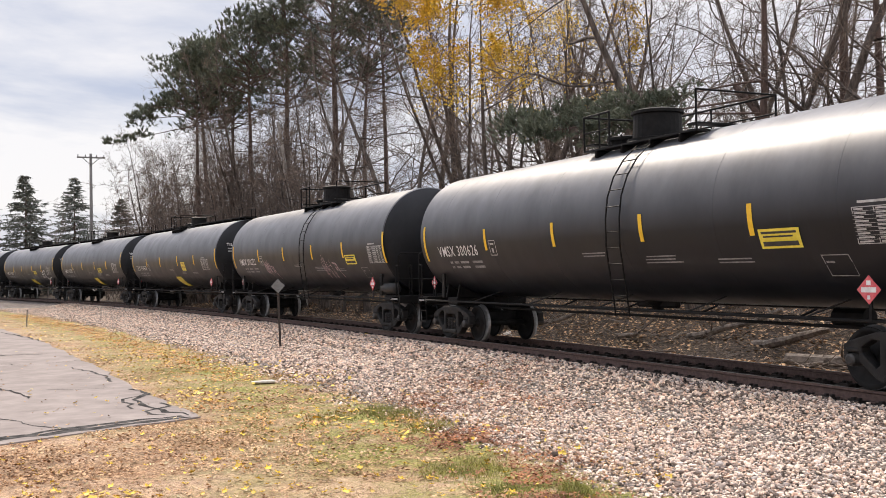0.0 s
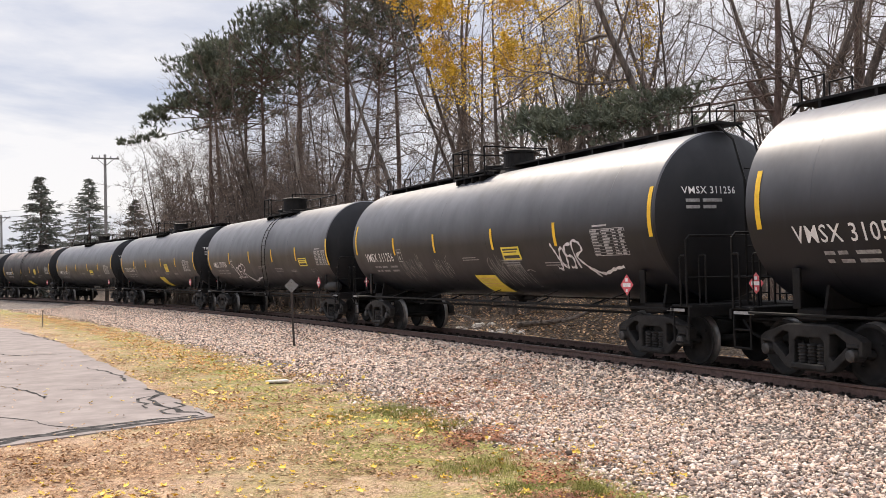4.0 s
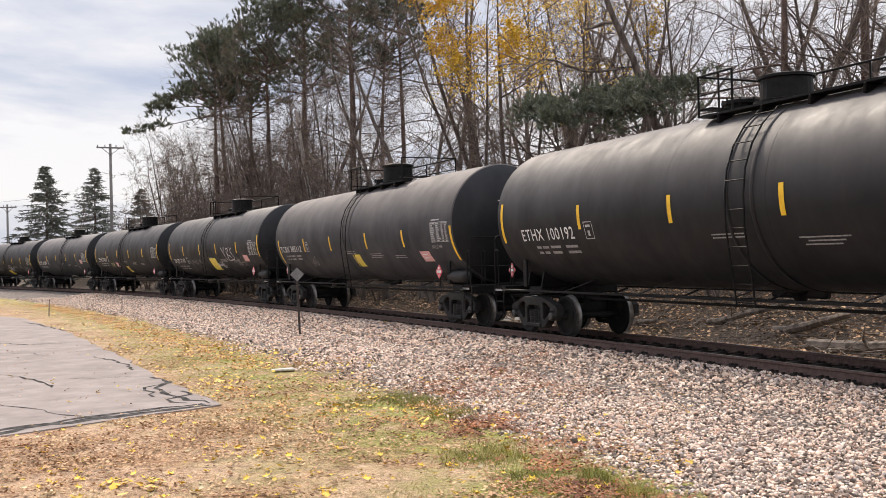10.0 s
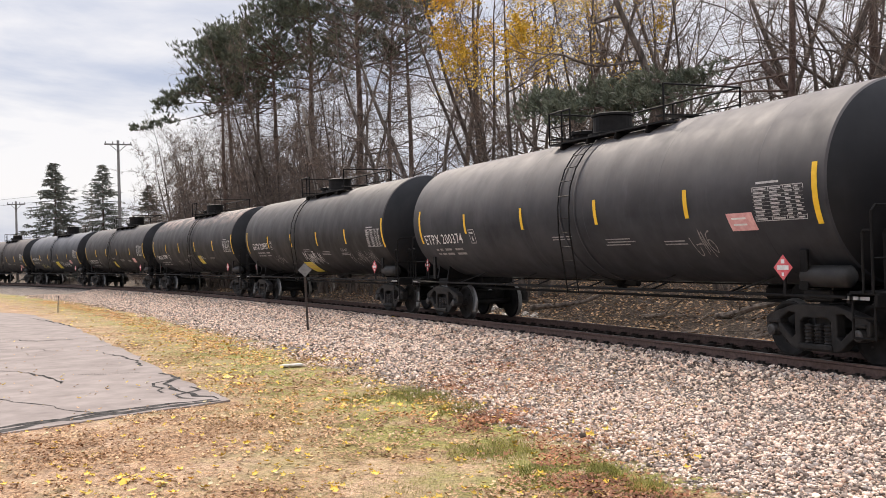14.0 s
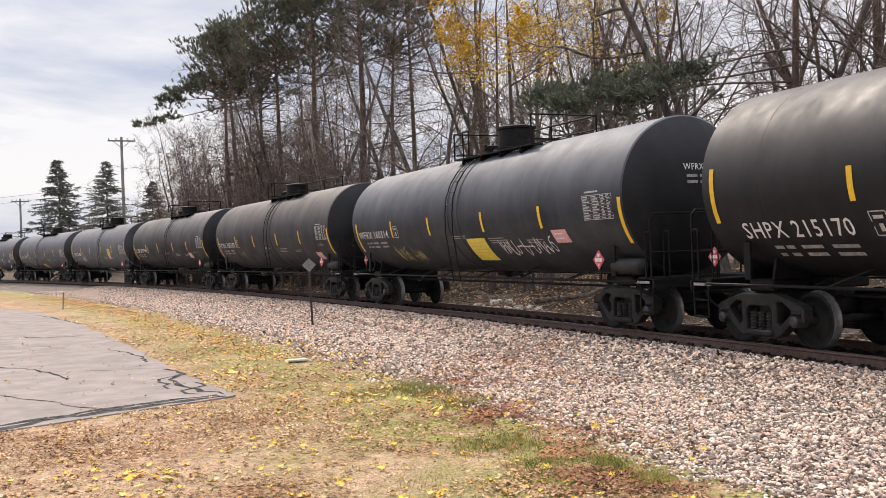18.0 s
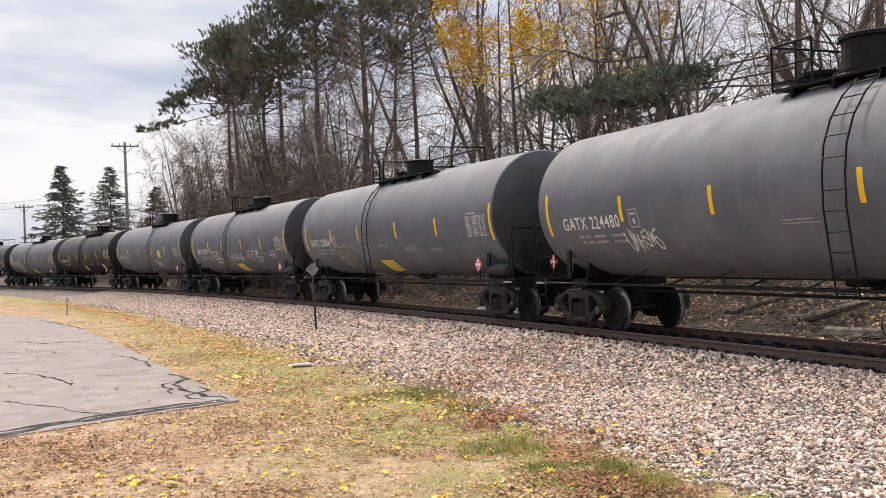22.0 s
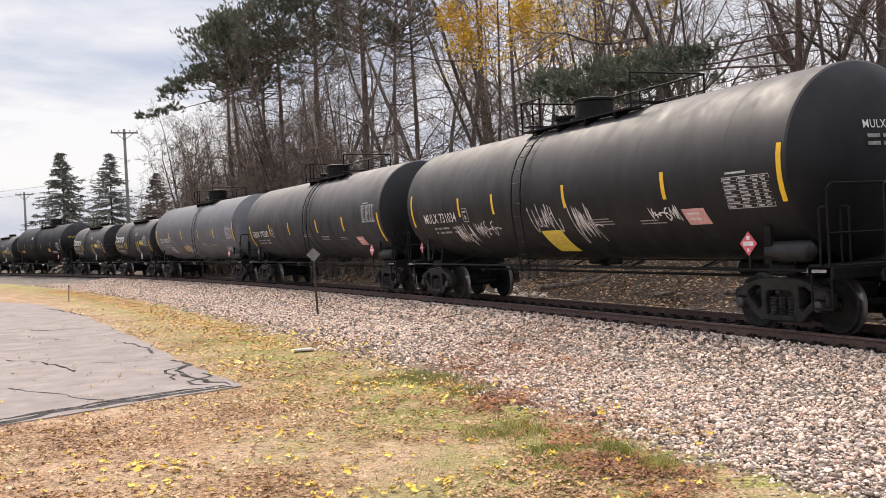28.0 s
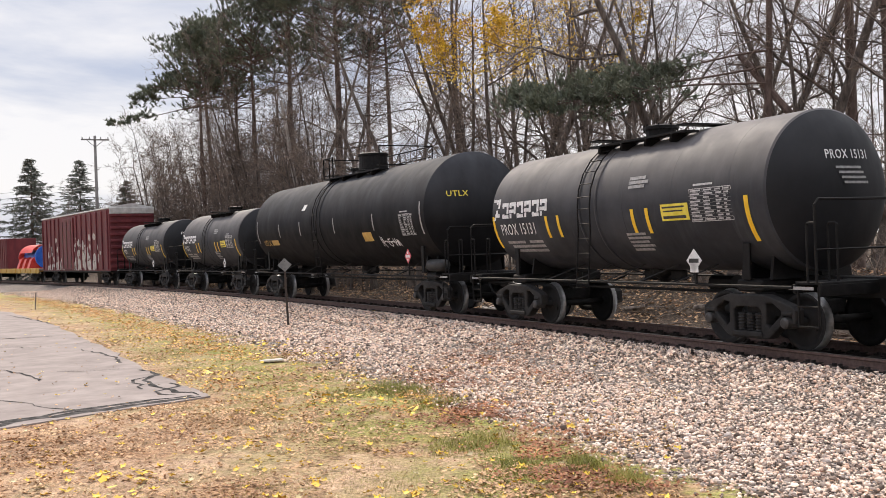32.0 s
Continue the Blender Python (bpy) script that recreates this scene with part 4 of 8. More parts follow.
def bare_tree(seed, height, girth, first=0.25, limbs=15, subs=7, twigs=7, spread=48, forks=1, leaves=0, lean=0.04, bushy=0.34, leaf_from=0.5):
    """A leafless broadleaf tree: a crooked trunk, limbs that wander, and a crown of tangled twigs."""
    rng = random.Random(seed)
    tv, tf, cv, cf, tips = [], [], [], [], []
    stems = []
    for k in range(forks):
        way = Vector((rng.gauss(0, lean), rng.gauss(0, lean), 1)) if forks == 1 else Vector((rng.uniform(-0.4, 0.4), rng.uniform(-0.4, 0.4), 1))
        pts, rad = limb(rng, Vector((0, 0, -0.15)), way, height, girth * (1 if k == 0 else 0.75), 12, 0.065 if leaves < 1000 else 0.03, -0.02, tip=0.10)
        rad[0] *= 1.35
        tube(tv, tf, pts, rad, 7)
        stems.append((pts, rad))
    for pts, rad in list(stems):
        for k in range(limbs):
            t = first + (1 - first) * (k + rng.random()) / limbs
            p, axis = spot_on(pts, t)
            big = rng.random() < 0.3
            r0 = rad[min(int(t * 12), 11)] * (rng.uniform(0.42, 0.6) if big else rng.uniform(0.2, 0.38))
            ln = height * (bushy - 0.5 * bushy * t) * rng.uniform(0.5, 1.0) * (1.35 if big else 0.9)
            lp, lr = limb(rng, p, around(rng, axis, spread), ln, max(r0, 0.014), 8, 0.2, -0.035, tip=0.2)
            tube(tv, tf, lp, lr, 4)
            for j in range(subs):
                q, ax = spot_on(lp, rng.uniform(0.18, 1.0))
                sp, sr = limb(rng, q, around(rng, ax, 50, 18), ln * rng.uniform(0.22, 0.5), max(r0 * 0.38, 0.008), 5, 0.24, -0.03)
                tube(cv, cf, sp, sr, 3)
                for _ in range(twigs):
                    q2, ax2 = spot_on(sp, rng.uniform(0.1, 1.0))
                    wp, wr = limb(rng, q2, around(rng, ax2, 48, 18), ln * rng.uniform(0.08, 0.24), 0.0062, 2, 0.25, -0.02, 0.4)
                    tube(cv, cf, wp, wr, 3)
                    tips.append(wp[-1])
                    tips.append(wp[1])
    lv = []
    rng.shuffle(tips)
    def leafy(p):
        """Leaves hold on near the stem and towards the top, in clumps."""
        rise = min(max((p.z / height - leaf_from) / 0.3, 0.0), 1.0)
        c = spot_on(stems[0][0], p.z / height)[0]
        near = min(max(1.75 - math.hypot(p.x - c.x, p.y - c.y) / 1.9, 0.03), 1.0)
        return rng.random() < rise * near and noise.noise(p * 0.8) > -0.22
    kept = [p for p in tips if leafy(p)]
    for p in kept[:leaves]:
        for _ in range(9):
            c = p + Vector((rng.gauss(0, 0.14), rng.gauss(0, 0.14), rng.gauss(-0.04, 0.12)))
            u = Vector((rng.gauss(0, 1), rng.gauss(0, 1), rng.gauss(0, 1))).normalized() * rng.uniform(0.034, 0.062)
            w = u.orthogonal().normalized() * u.length * 0.8
            lv += [c - u, c + w, c + u, c - w]
    return tv, tf, cv, cf, lv


def make_tree(name, data, barks, label, category="tree"):
    tv, tf, cv, cf, lv = data
    root = tagged(empty(name), label, category)
    trunk = piece("trunk", mesh_of("trunk", tv, tf, barks[0]), root)
    for p in trunk.data.polygons:
        p.use_smooth = True
    piece("crown", mesh_of("crown", cv, cf, barks[1]), root)
    if lv:
        n = len(lv) // 4
        piece("leaves", mesh_of("leaves", lv, [(4 * k, 4 * k + 1, 4 * k + 2, 4 * k + 3) for k in range(n)], YELLOW_LEAF), root, "thin yellow autumn leaves")
    return root


def pine_tree(seed, height, girth, crown=0.5, width=3.2, dead=26, boughs=46, pads=6, dense=46, fixed=(), sprays=70, rise=0.35, sag=0.014, fine=1.0, loose=0.05):
    """A tall pine: bare lower trunk with dead sticks, and boughs that carry flat pads of needle tufts."""
    rng = random.Random(seed)
    tv, tf, nv, nf = [], [], [], []
    pts, rad = limb(rng, Vector((0, 0, -0.15)), Vector((rng.gauss(0, 0.02), rng.gauss(0, 0.02), 1)), height, girth, 12, 0.022, tip=0.12)
    tube(tv, tf, pts, rad, 8)
    def pad(c, way, size, count):
        """Brushes of needles that stand up and out from the twigs of a bough's end."""
        for _ in range(max(2, int(count / 11 / fine))):
            o = Vector((rng.gauss(0, 0.55), rng.gauss(0, 0.55), rng.gauss(0, 0.2))) * size
            b = c + o
            out = (way * 0.5 + o.normalized() * 0.45 + Vector((rng.gauss(0, 0.25), rng.gauss(0, 0.25), 0.75))).normalized()
            long = rng.uniform(0.22, 0.36) * fine
            for _ in range(11):
                n = (out + Vector((rng.gauss(0, 0.55), rng.gauss(0, 0.55), rng.gauss(0, 0.5)))).normalized()
                w = n.orthogonal().normalized() * rng.uniform(0.022, 0.036) * fine
                f = b + out * rng.uniform(-0.06, 0.14) * fine
                i = len(nv)
                nv.extend((f - w, f + w, f + n * long * rng.uniform(0.7, 1.1)))
                nf.append((i, i + 1, i + 2))
    for _ in range(dead):
        p, _ax = spot_on(pts, rng.uniform(0.12, crown + 0.12))
        a = rng.uniform(0, 6.283)
        dp, dr = limb(rng, p, Vector((math.cos(a), math.sin(a), rng.uniform(-0.2, 0.35))), rng.uniform(0.8, 3.0), 0.028, 5, 0.16, 0.02)
        tube(tv, tf, dp, dr, 3)
        for _ in range(6):
            q, ax = spot_on(dp, rng.uniform(0.25, 1))
            sp, sr = limb(rng, q, around(rng, ax, 45), rng.uniform(0.3, 1.0), 0.008, 3, 0.2)
            tube(tv, tf, sp, sr, 3)
    for k in range(boughs):
        u = (k + rng.random()) / boughs
        p, _ax = spot_on(pts, crown + (1 - crown) * u)
        a = k * 2.4 + rng.uniform(-0.5, 0.5)
        ln = width * min(1.0, 0.72 + 0.9 * u) * (1.0 - 0.85 * max(0.0, u - 0.3)) * rng.uniform(0.55, 1.15)
        way = Vector((math.cos(a), math.sin(a), rng.uniform(-0.05, 0.3) + u * rise * 1.8))
        bp, br = limb(rng, p, way, ln, 0.055 * (1.1 - u) + 0.014, 7, 0.13, -0.05)
        tube(tv, tf, bp, br, 4)
        for j in range(pads):
            q, ax = spot_on(bp, 1.0 - 0.62 * rng.random() ** 1.3)
            d = (around(rng, ax, 45) + Vector((0, 0, 0.3))).normalized()
            e = q + d * rng.uniform(0.15, 0.75)
            tube(tv, tf, [q, e], [0.011, 0.006], 3)
            pad(e, d, rng.uniform(0.34, 0.62), dense)
    for t, fa, fl, fz in fixed:
        # long low boughs: bare near the trunk, a dense spray of needles at the end
        a = radians(fa)
        p, _ax = spot_on(pts, t)
        bp, br = limb(rng, p, Vector((math.cos(a), math.sin(a), fz)), fl, 0.04, 12, loose, sag)
        tube(tv, tf, bp, br, 5)
        for j in range(sprays):
            t2 = 1.0 - 0.62 * rng.random() ** 1.5
            q, ax = spot_on(bp, t2)
            d = around(rng, ax, 48)
            d.z *= 0.5
            sp, sr = limb(rng, q, d, rng.uniform(0.35, 1.25), 0.012, 4, 0.13, -0.02)
            tube(tv, tf, sp, sr, 3)
            for i in range(3 if t2 > 0.55 else 1):
                e, ax = spot_on(sp, rng.uniform(0.4, 1.0))
                pad(e, ax, 0.26, dense // 2)
    return tv, tf, nv, nf, []


def spruce_tree(seed, height, width):
    rng = random.Random(seed)
    tv, tf, nv, nf = [], [], [], []
    pts, rad = limb(rng, Vector((0, 0, -0.15)), Vector((0, 0, 1)), height, 0.18, 8, 0.01, tip=0.1)
    tube(tv, tf, pts, rad, 6)
    tiers = int(height * 3.2)
    for k in range(tiers):
        u = (k + rng.random()) / tiers
        rise = height * (0.06 + 0.94 * u)
        for _ in range(10):
            a = rng.uniform(0, 6.283)
            ln = width * (1 - u) ** 0.85 * rng.uniform(0.5, 1.15) + 0.15
            start = Vector((0, 0, min(max(rise + rng.gauss(0, 0.22), 0.3), height * 0.99)))
            bp, br = limb(rng, start, Vector((math.cos(a), math.sin(a), 0.15 - 0.35 * (1 - u))), ln, 0.02, 4, 0.08, 0.02)
            tube(tv, tf, bp, br, 3)
            for _ in range(int(8 + ln * 12)):
                w = (0.2 + 0.8 * rng.random()) * 3.999
                q = bp[int(w)].lerp(bp[int(w) + 1], w - int(w))
                d = Vector((rng.gauss(0, 1) + math.cos(a), rng.gauss(0, 1) + math.sin(a), rng.gauss(-0.5, 0.5))).normalized()
                s = d.orthogonal().normalized() * 0.06
                i = len(nv)
                nv += [q - s, q + s, q + d * rng.uniform(0.2, 0.5)]
                nf.append((i, i + 1, i + 2))
    return tv, tf, nv, nf, []


BARE = [make_tree("bare_tree", bare_tree(31, 15, 0.17, 0.22, 20, 7, 6, 52), (BARK, TWIG), "tall leafless grey-barked tree behind the track"),
        make_tree("bare_tree", bare_tree(32, 13.5, 0.11, 0.28, 18, 6, 6, 48, bushy=0.26), (BARK, TWIG), "slender leafless tree behind the track"),
        make_tree("bare_tree", bare_tree(33, 16, 0.2, 0.2, 20, 8, 6, 56, lean=0.1, bushy=0.42), (BARK, TWIG), "large leafless tree with crooked limbs"),
        make_tree("bare_tree", bare_tree(34, 11, 0.065, 0.15, 18, 6, 6, 46, bushy=0.24), (BARK, TWIG), "thin leafless sapling among the trees"),
        make_tree("bare_tree", bare_tree(37, 16.5, 0.15, 0.3, 17, 7, 6, 50, forks=2, lean=0.08, bushy=0.3), (BARK, TWIG), "forked leafless tree with a dark trunk")]
GOLD = make_tree("yellow_tree", bare_tree(35, 13.5, 0.15, 0.3, 22, 8, 7, 60, leaves=1700, bushy=0.38, leaf_from=0.56), (BARK, TWIG), "half-bare tree hung with yellow autumn leaves")
THIN_GOLD = make_tree("yellow_tree", bare_tree(38, 13, 0.11, 0.3, 16, 6, 6, 52, leaves=190, bushy=0.34, leaf_from=0.5), (BARK, TWIG), "nearly bare tree with a few yellow leaves")
THICKET = make_tree("bare_tree", bare_tree(39, 9.5, 0.07, 0.06, 30, 7, 7, 58, forks=2, bushy=0.3), (BARK, TWIG), "low-branched leafless tree in the thicket")
SHRUB = make_tree("shrub", bare_tree(36, 4.2, 0.03, 0.1, 8, 4, 5, 46, forks=4, bushy=0.5), (TWIG, TWIG), "leafless brown shrub behind the track", "shrub")
PINES = [make_tree("pine_tree", pine_tree(41, 17, 0.24, 0.74, 3.3, dead=80, boughs=58, pads=7, dense=54, fixed=((0.78, 178, 4.6, -0.04), (0.74, 186, 5.9, -0.10), (0.86, 172, 3.6, 0.0)), sprays=17), (PINE_BARK, NEEDLE), "tall pine with a dark ragged crown"),
         make_tree("pine_tree", pine_tree(42, 20.5, 0.30, 0.60, 4.8, dead=60, boughs=60, pads=10, dense=62, rise=0.5), (PINE_BARK, NEEDLE), "tall spreading pine with dead lower branches"),
         make_tree("pine_tree", pine_tree(44, 17, 0.19, 0.66, 2.8, dead=60, boughs=34, pads=5, dense=50), (PINE_BARK, NEEDLE), "thin pine with a sparse crown"),
         make_tree("pine_tree", pine_tree(45, 16, 0.22, 0.74, 3.6, dead=80, boughs=46, pads=5, dense=46), (PINE_BARK, NEEDLE), "pine with a broad dark crown on a bare trunk")]
LOW_PINE = make_tree("pine_tree", pine_tree(43, 16, 0.17, 0.86, 1.6, dead=12, boughs=8, fixed=((0.40, 180, 7.5, -0.11), (0.37, 186, 7.0, -0.03), (0.43, 176, 4.6, -0.06)), sprays=58, dense=64, sag=0.008, fine=0.66, loose=0.03),
                     (PINE_BARK, NEEDLE), "pine with long low boughs reaching over the brush")
FIR = make_tree("spruce_tree", spruce_tree(51, 13, 5.4), (PINE_BARK, SPRUCE), "dark blue-green spruce beyond the train")


def plant(tree, deg, dist, size=1.0, turn=0.0, first=False, tall=None):
    x, y = bearing(deg, dist)
    # nothing grows within five metres of the rails
    while off_track(np.array([x]), np.array([y]))[0][0] > -5.0:
        dist += 1.5
        x, y = bearing(deg, dist)
    m = pose(x, y, height_at(x, y) - 0.02, rz=turn)
    s = size
    if first:
        tree.matrix_basis = m
        ob = tree
    else:
        ob = copy_thing(tree, m)
    ob.scale = (s, s, tall or s)
    return ob


used = set()


def stand(tree, deg, dist, size=1.0, turn=0.0, tall=None):
    ob = plant(tree, deg, dist, size, turn, tree.name not in used, tall)
    used.add(tree.name)
    return ob


# pines and firs
for k, deg, dist, size, turn in ((0, -12.6, 70, 0.99, 0), (3, -11.8, 73, 1.10, 100), (3, -10.9, 72, 1.0, 210), (3, -9.4, 67, 1.12, 150), (1, -7.4, 63, 0.97, 40), (1, -5.2, 58, 1.0, 220), (2, -3.2, 57, 1.0, 60), (2, -2.0, 60, 1.12, 170), (2, 23.6, 33, 1.1, 20), (2, 25.2, 35, 1.0, 200)):
    stand(PINES[k], deg, dist, size, turn=turn)
stand(LOW_PINE, 18.9, 31.0, 1.0, turn=0)
for deg, dist, size in ((-21.7, 112, 1.0), (-19.2, 112, 0.9), (-16.8, 100, 0.66)):
    stand(FIR, deg, dist, size, turn=deg * 51)
for tree, deg, dist, size in ((GOLD, 4.3, 38, 0.96), (GOLD, 3.6, 41, 1.0), (THIN_GOLD, 5.3, 39, 0.9), (THIN_GOLD, 9.3, 38, 0.95), (THIN_GOLD, 11.8, 37, 1.05)):
    stand(tree, deg, dist, size, turn=deg * 77)
BARE_AT = [(2, 15.4, 32, 1.0), (2, 20.8, 32, 1.05), (2, 24.6, 31, 1.0), (4, 16.9, 31.5, 1.0), (2, 5.4, 38, 0.92), (0, -3.2, 46, 0.95), (0, -0.6, 42, 0.9), (2, -5.6, 49, 0.9), (1, 2.2, 40, 1.0), (0, 6.6, 41, 0.95),
           (3, 7.4, 40, 1.05), (1, 8.8, 40, 1.0), (0, 11.0, 41, 1.0), (3, 12.5, 38, 1.05), (1, 13.6, 39, 1.0), (2, 14.6, 38, 0.95), (3, 19.0, 36, 1.05), (0, 20.4, 34, 0.95), (1, 22.2, 36, 1.0),
           (1, -6.2, 56, 1.0), (0, -7.9, 60, 0.95), (1, -8.8, 62, 0.95), (0, -10.2, 66, 0.9), (1, -11.0, 68, 0.9), (0, -12.4, 70, 0.85), (1, -14.2, 74, 0.8), (0, -15.3, 80, 0.75), (3, -16.4, 84, 0.85),
           (3, -17.6, 92, 0.75), (0, -20.6, 106, 0.62), (3, -21.0, 110, 0.7), (3, -13.6, 73, 0.9), (3, -9.6, 64, 1.0), (3, -6.8, 57, 1.0), (3, 3.1, 40, 1.0), (3, 4.5, 38, 1.0),
           (4, 3.6, 43, 1.0), (4, 10.0, 43, 1.0), (4, -9.9, 61, 0.9), (3, 18.0, 33, 0.9), (1, 21.2, 32, 0.95), (0, 18.2, 40, 1.0)]
for k, deg, dist, size in BARE_AT:
    stand(BARE[k], deg, dist, size, turn=deg * 91)
rng = random.Random(77)
for k in range(30):
    deg = -16.0 + 42 * (k / 29) ** 1.15 + rng.uniform(-0.5, 0.5)
    base = 84 - 3.5 * (deg + 15.5) if deg < -5 else 47 - 0.75 * (deg + 5)
    if -4.6 < deg < 0.6 and k % 2:
        continue
    stand(BARE[rng.choice((0, 1, 1, 3, 4))], deg, base + rng.uniform(2, 26), rng.uniform(0.7, 1.05), turn=rng.uniform(0, 360))
for k in range(70):
    deg = -17 + 43 * k / 69 + rng.uniform(-0.4, 0.4)
    base = 84 - 3.1 * (deg + 17) if deg < -5 else 50 - 0.85 * (deg + 5)
    stand(SHRUB, deg, base + rng.uniform(-2, 14), rng.uniform(0.6, 1.2), turn=rng.uniform(0, 360))

for k in range(26):
    deg = -17.5 + 5.0 * k / 25 + rng.uniform(-0.2, 0.2)
    stand(SHRUB, deg, 82 - 2.4 * (deg + 17) + rng.uniform(-4, 3), rng.uniform(0.7, 1.5), turn=rng.uniform(0, 360))
for deg, dist, size in ((-16.6, 72, 0.8), (-15.6, 70, 0.75), (-14.8, 68, 0.95), (-13.9, 66, 0.85), (-12.8, 65, 1.0), (-11.7, 63, 0.9), (-10.4, 62, 1.05), (-9.3, 59, 1.0), (-8.1, 57, 1.1), (-7.0, 54, 1.1), (-5.8, 52, 1.1), (-4.6, 49, 1.1)):
    stand(BARE[3], deg, dist, size, turn=deg * 63)
for deg, dist, size in ((-7.4, 55, 0.95), (-1.0, 45, 0.95)):
    stand(BARE[2], deg, dist, size, turn=deg * 83)
for k in range(7):
    deg = 1.0 + 11.0 * k / 6 + rng.uniform(-0.4, 0.4)
    stand(BARE[rng.choice((0, 2))], deg, 48 + rng.uniform(0, 9), rng.uniform(0.95, 1.15), turn=rng.uniform(0, 360))
for k in range(22):
    deg = -16.5 + 13.0 * k / 21 + rng.uniform(-0.3, 0.3)
    stand(SHRUB, deg, 70 - 1.75 * (deg + 16.5) + rng.uniform(-3, 3), rng.uniform(1.3, 2.1), turn=rng.uniform(0, 360))


def leaning_tree():
    """A reddish dead trunk caught in the branches of its neighbours."""
    rng = random.Random(12)
    ax, ay = bearing(27.6, 30.5)
    bx, by = bearing(18.2, 31.0)
    tree = tagged(empty("leaning_trunk", pose(ax, ay, height_at(ax, ay))), "reddish dead trunk leaning against the trees", "tree trunk")
    way = Vector((bx - ax, by - ay, 6.9))
    v, f = [], []
    pts, rad = limb(rng, Vector((0, 0, -0.1)), way, way.length, 0.19, 9, 0.02, tip=0.5)
    tube(v, f, pts, rad, 8)
    piece("trunk", mesh_of("trunk", v, f, PINE_BARK), tree)
    for _ in range(5):
        v, f = [], []
        p, ax = spot_on(pts, rng.uniform(0.4, 1.0))
        q, r = limb(rng, p, around(rng, ax, 60), rng.uniform(0.5, 1.6), 0.04, 5, 0.15)
        tube(v, f, q, r, 4)
        piece("branch", mesh_of("branch", v, f, PINE_BARK), tree)


leaning_tree()


def snag():
    """A pale barkless stem, broken off at the top."""
    rng = random.Random(21)
    x, y = bearing(-6.7, 55)
    tree = tagged(empty("dead_tree", pose(x, y, height_at(x, y))), "pale barkless dead stem broken at the top", "dead tree")
    v, f = [], []
    pts, rad = limb(rng, Vector((0, 0, -0.1)), Vector((-0.16, 0, 1)), 10.6, 0.16, 9, 0.05, tip=0.55)
    tube(v, f, pts, rad, 7)
    piece("trunk", mesh_of("trunk", v, f, DEADWOOD), tree)
    for _ in range(5):
        v, f = [], []
        p, ax = spot_on(pts, rng.uniform(0.5, 0.95))
        q, r = limb(rng, p, around(rng, ax, 60), rng.uniform(0.3, 0.9), 0.03, 4, 0.15)
        tube(v, f, q, r, 4)
        piece("branch", mesh_of("branch", v, f, DEADWOOD), tree)


snag()
rng = random.Random(78)
for k in range(44):
    deg = -15.6 + 9.6 * k / 43 + rng.uniform(-0.25, 0.25)
    stand(BARE[rng.choice((1, 3, 3))], deg, 66 - 1.3 * (deg + 16) + rng.uniform(-2, 8), rng.uniform(0.68, 0.98), turn=rng.uniform(0, 360))


for k in range(20):
    deg = -15.2 + 8.2 * k / 19 + rng.uniform(-0.3, 0.3)
    stand(THICKET, deg, 74 - 1.9 * (deg + 15) + rng.uniform(0, 14), rng.uniform(0.85, 1.25), turn=rng.uniform(0, 360))


# ---- things beside the line ----
def marker_post():
    x, y = -4.32, 29.96
    z = height_at(x, y)
    post = tagged(empty("marker_post", pose(x, y, z, rx=0, ry=-1.5, rz=12)), "thin dark steel post carrying a bare grey diamond sign", "sign post")
    bm = bmesh.new()
    box(bm, 0, 0, 1.0, 0.065, 0.014, 2.14)
    box(bm, -0.026, 0.02, 1.0, 0.012, 0.04, 2.14)
    box(bm, 0.026, 0.02, 1.0, 0.012, 0.04, 2.14)
    part("post", bm, POST_STEEL, post)
    bm = bmesh.new()
    box(bm, 0, -0.022, 1.86, 0.30, 0.004, 0.30, Matrix.Rotation(radians(45), 4, "Y"), bevel=0.0015)
    sign = part("sign_panel", bm, SIGN_BACK, post, "grey diamond-shaped metal panel")
    bm = bmesh.new()
    for dz in (0.1, -0.1):
        rod(bm, (0, -0.032, 1.86 + dz), (0, -0.02, 1.86 + dz), 0.010, 6)
    part("bolt", bm, POST_STEEL, sign)


marker_post()


def stake(x, y, tall, label):
    s = tagged(empty("stake", pose(x, y, height_at(x, y), ry=3)), label, "stake")
    bm = bmesh.new()
    box(bm, 0, 0, tall / 2 - 0.05, 0.04, 0.04, tall + 0.1, bevel=0.006)
    part("shaft", bm, WOOD, s)
    bm = bmesh.new()
    box(bm, 0, 0, tall - 0.05, 0.05, 0.05, 0.09, bevel=0.006)
    part("cap", bm, POST_STEEL, s)


stake(-17.74, 44.68, 0.75, "short grey wooden stake in the verge")


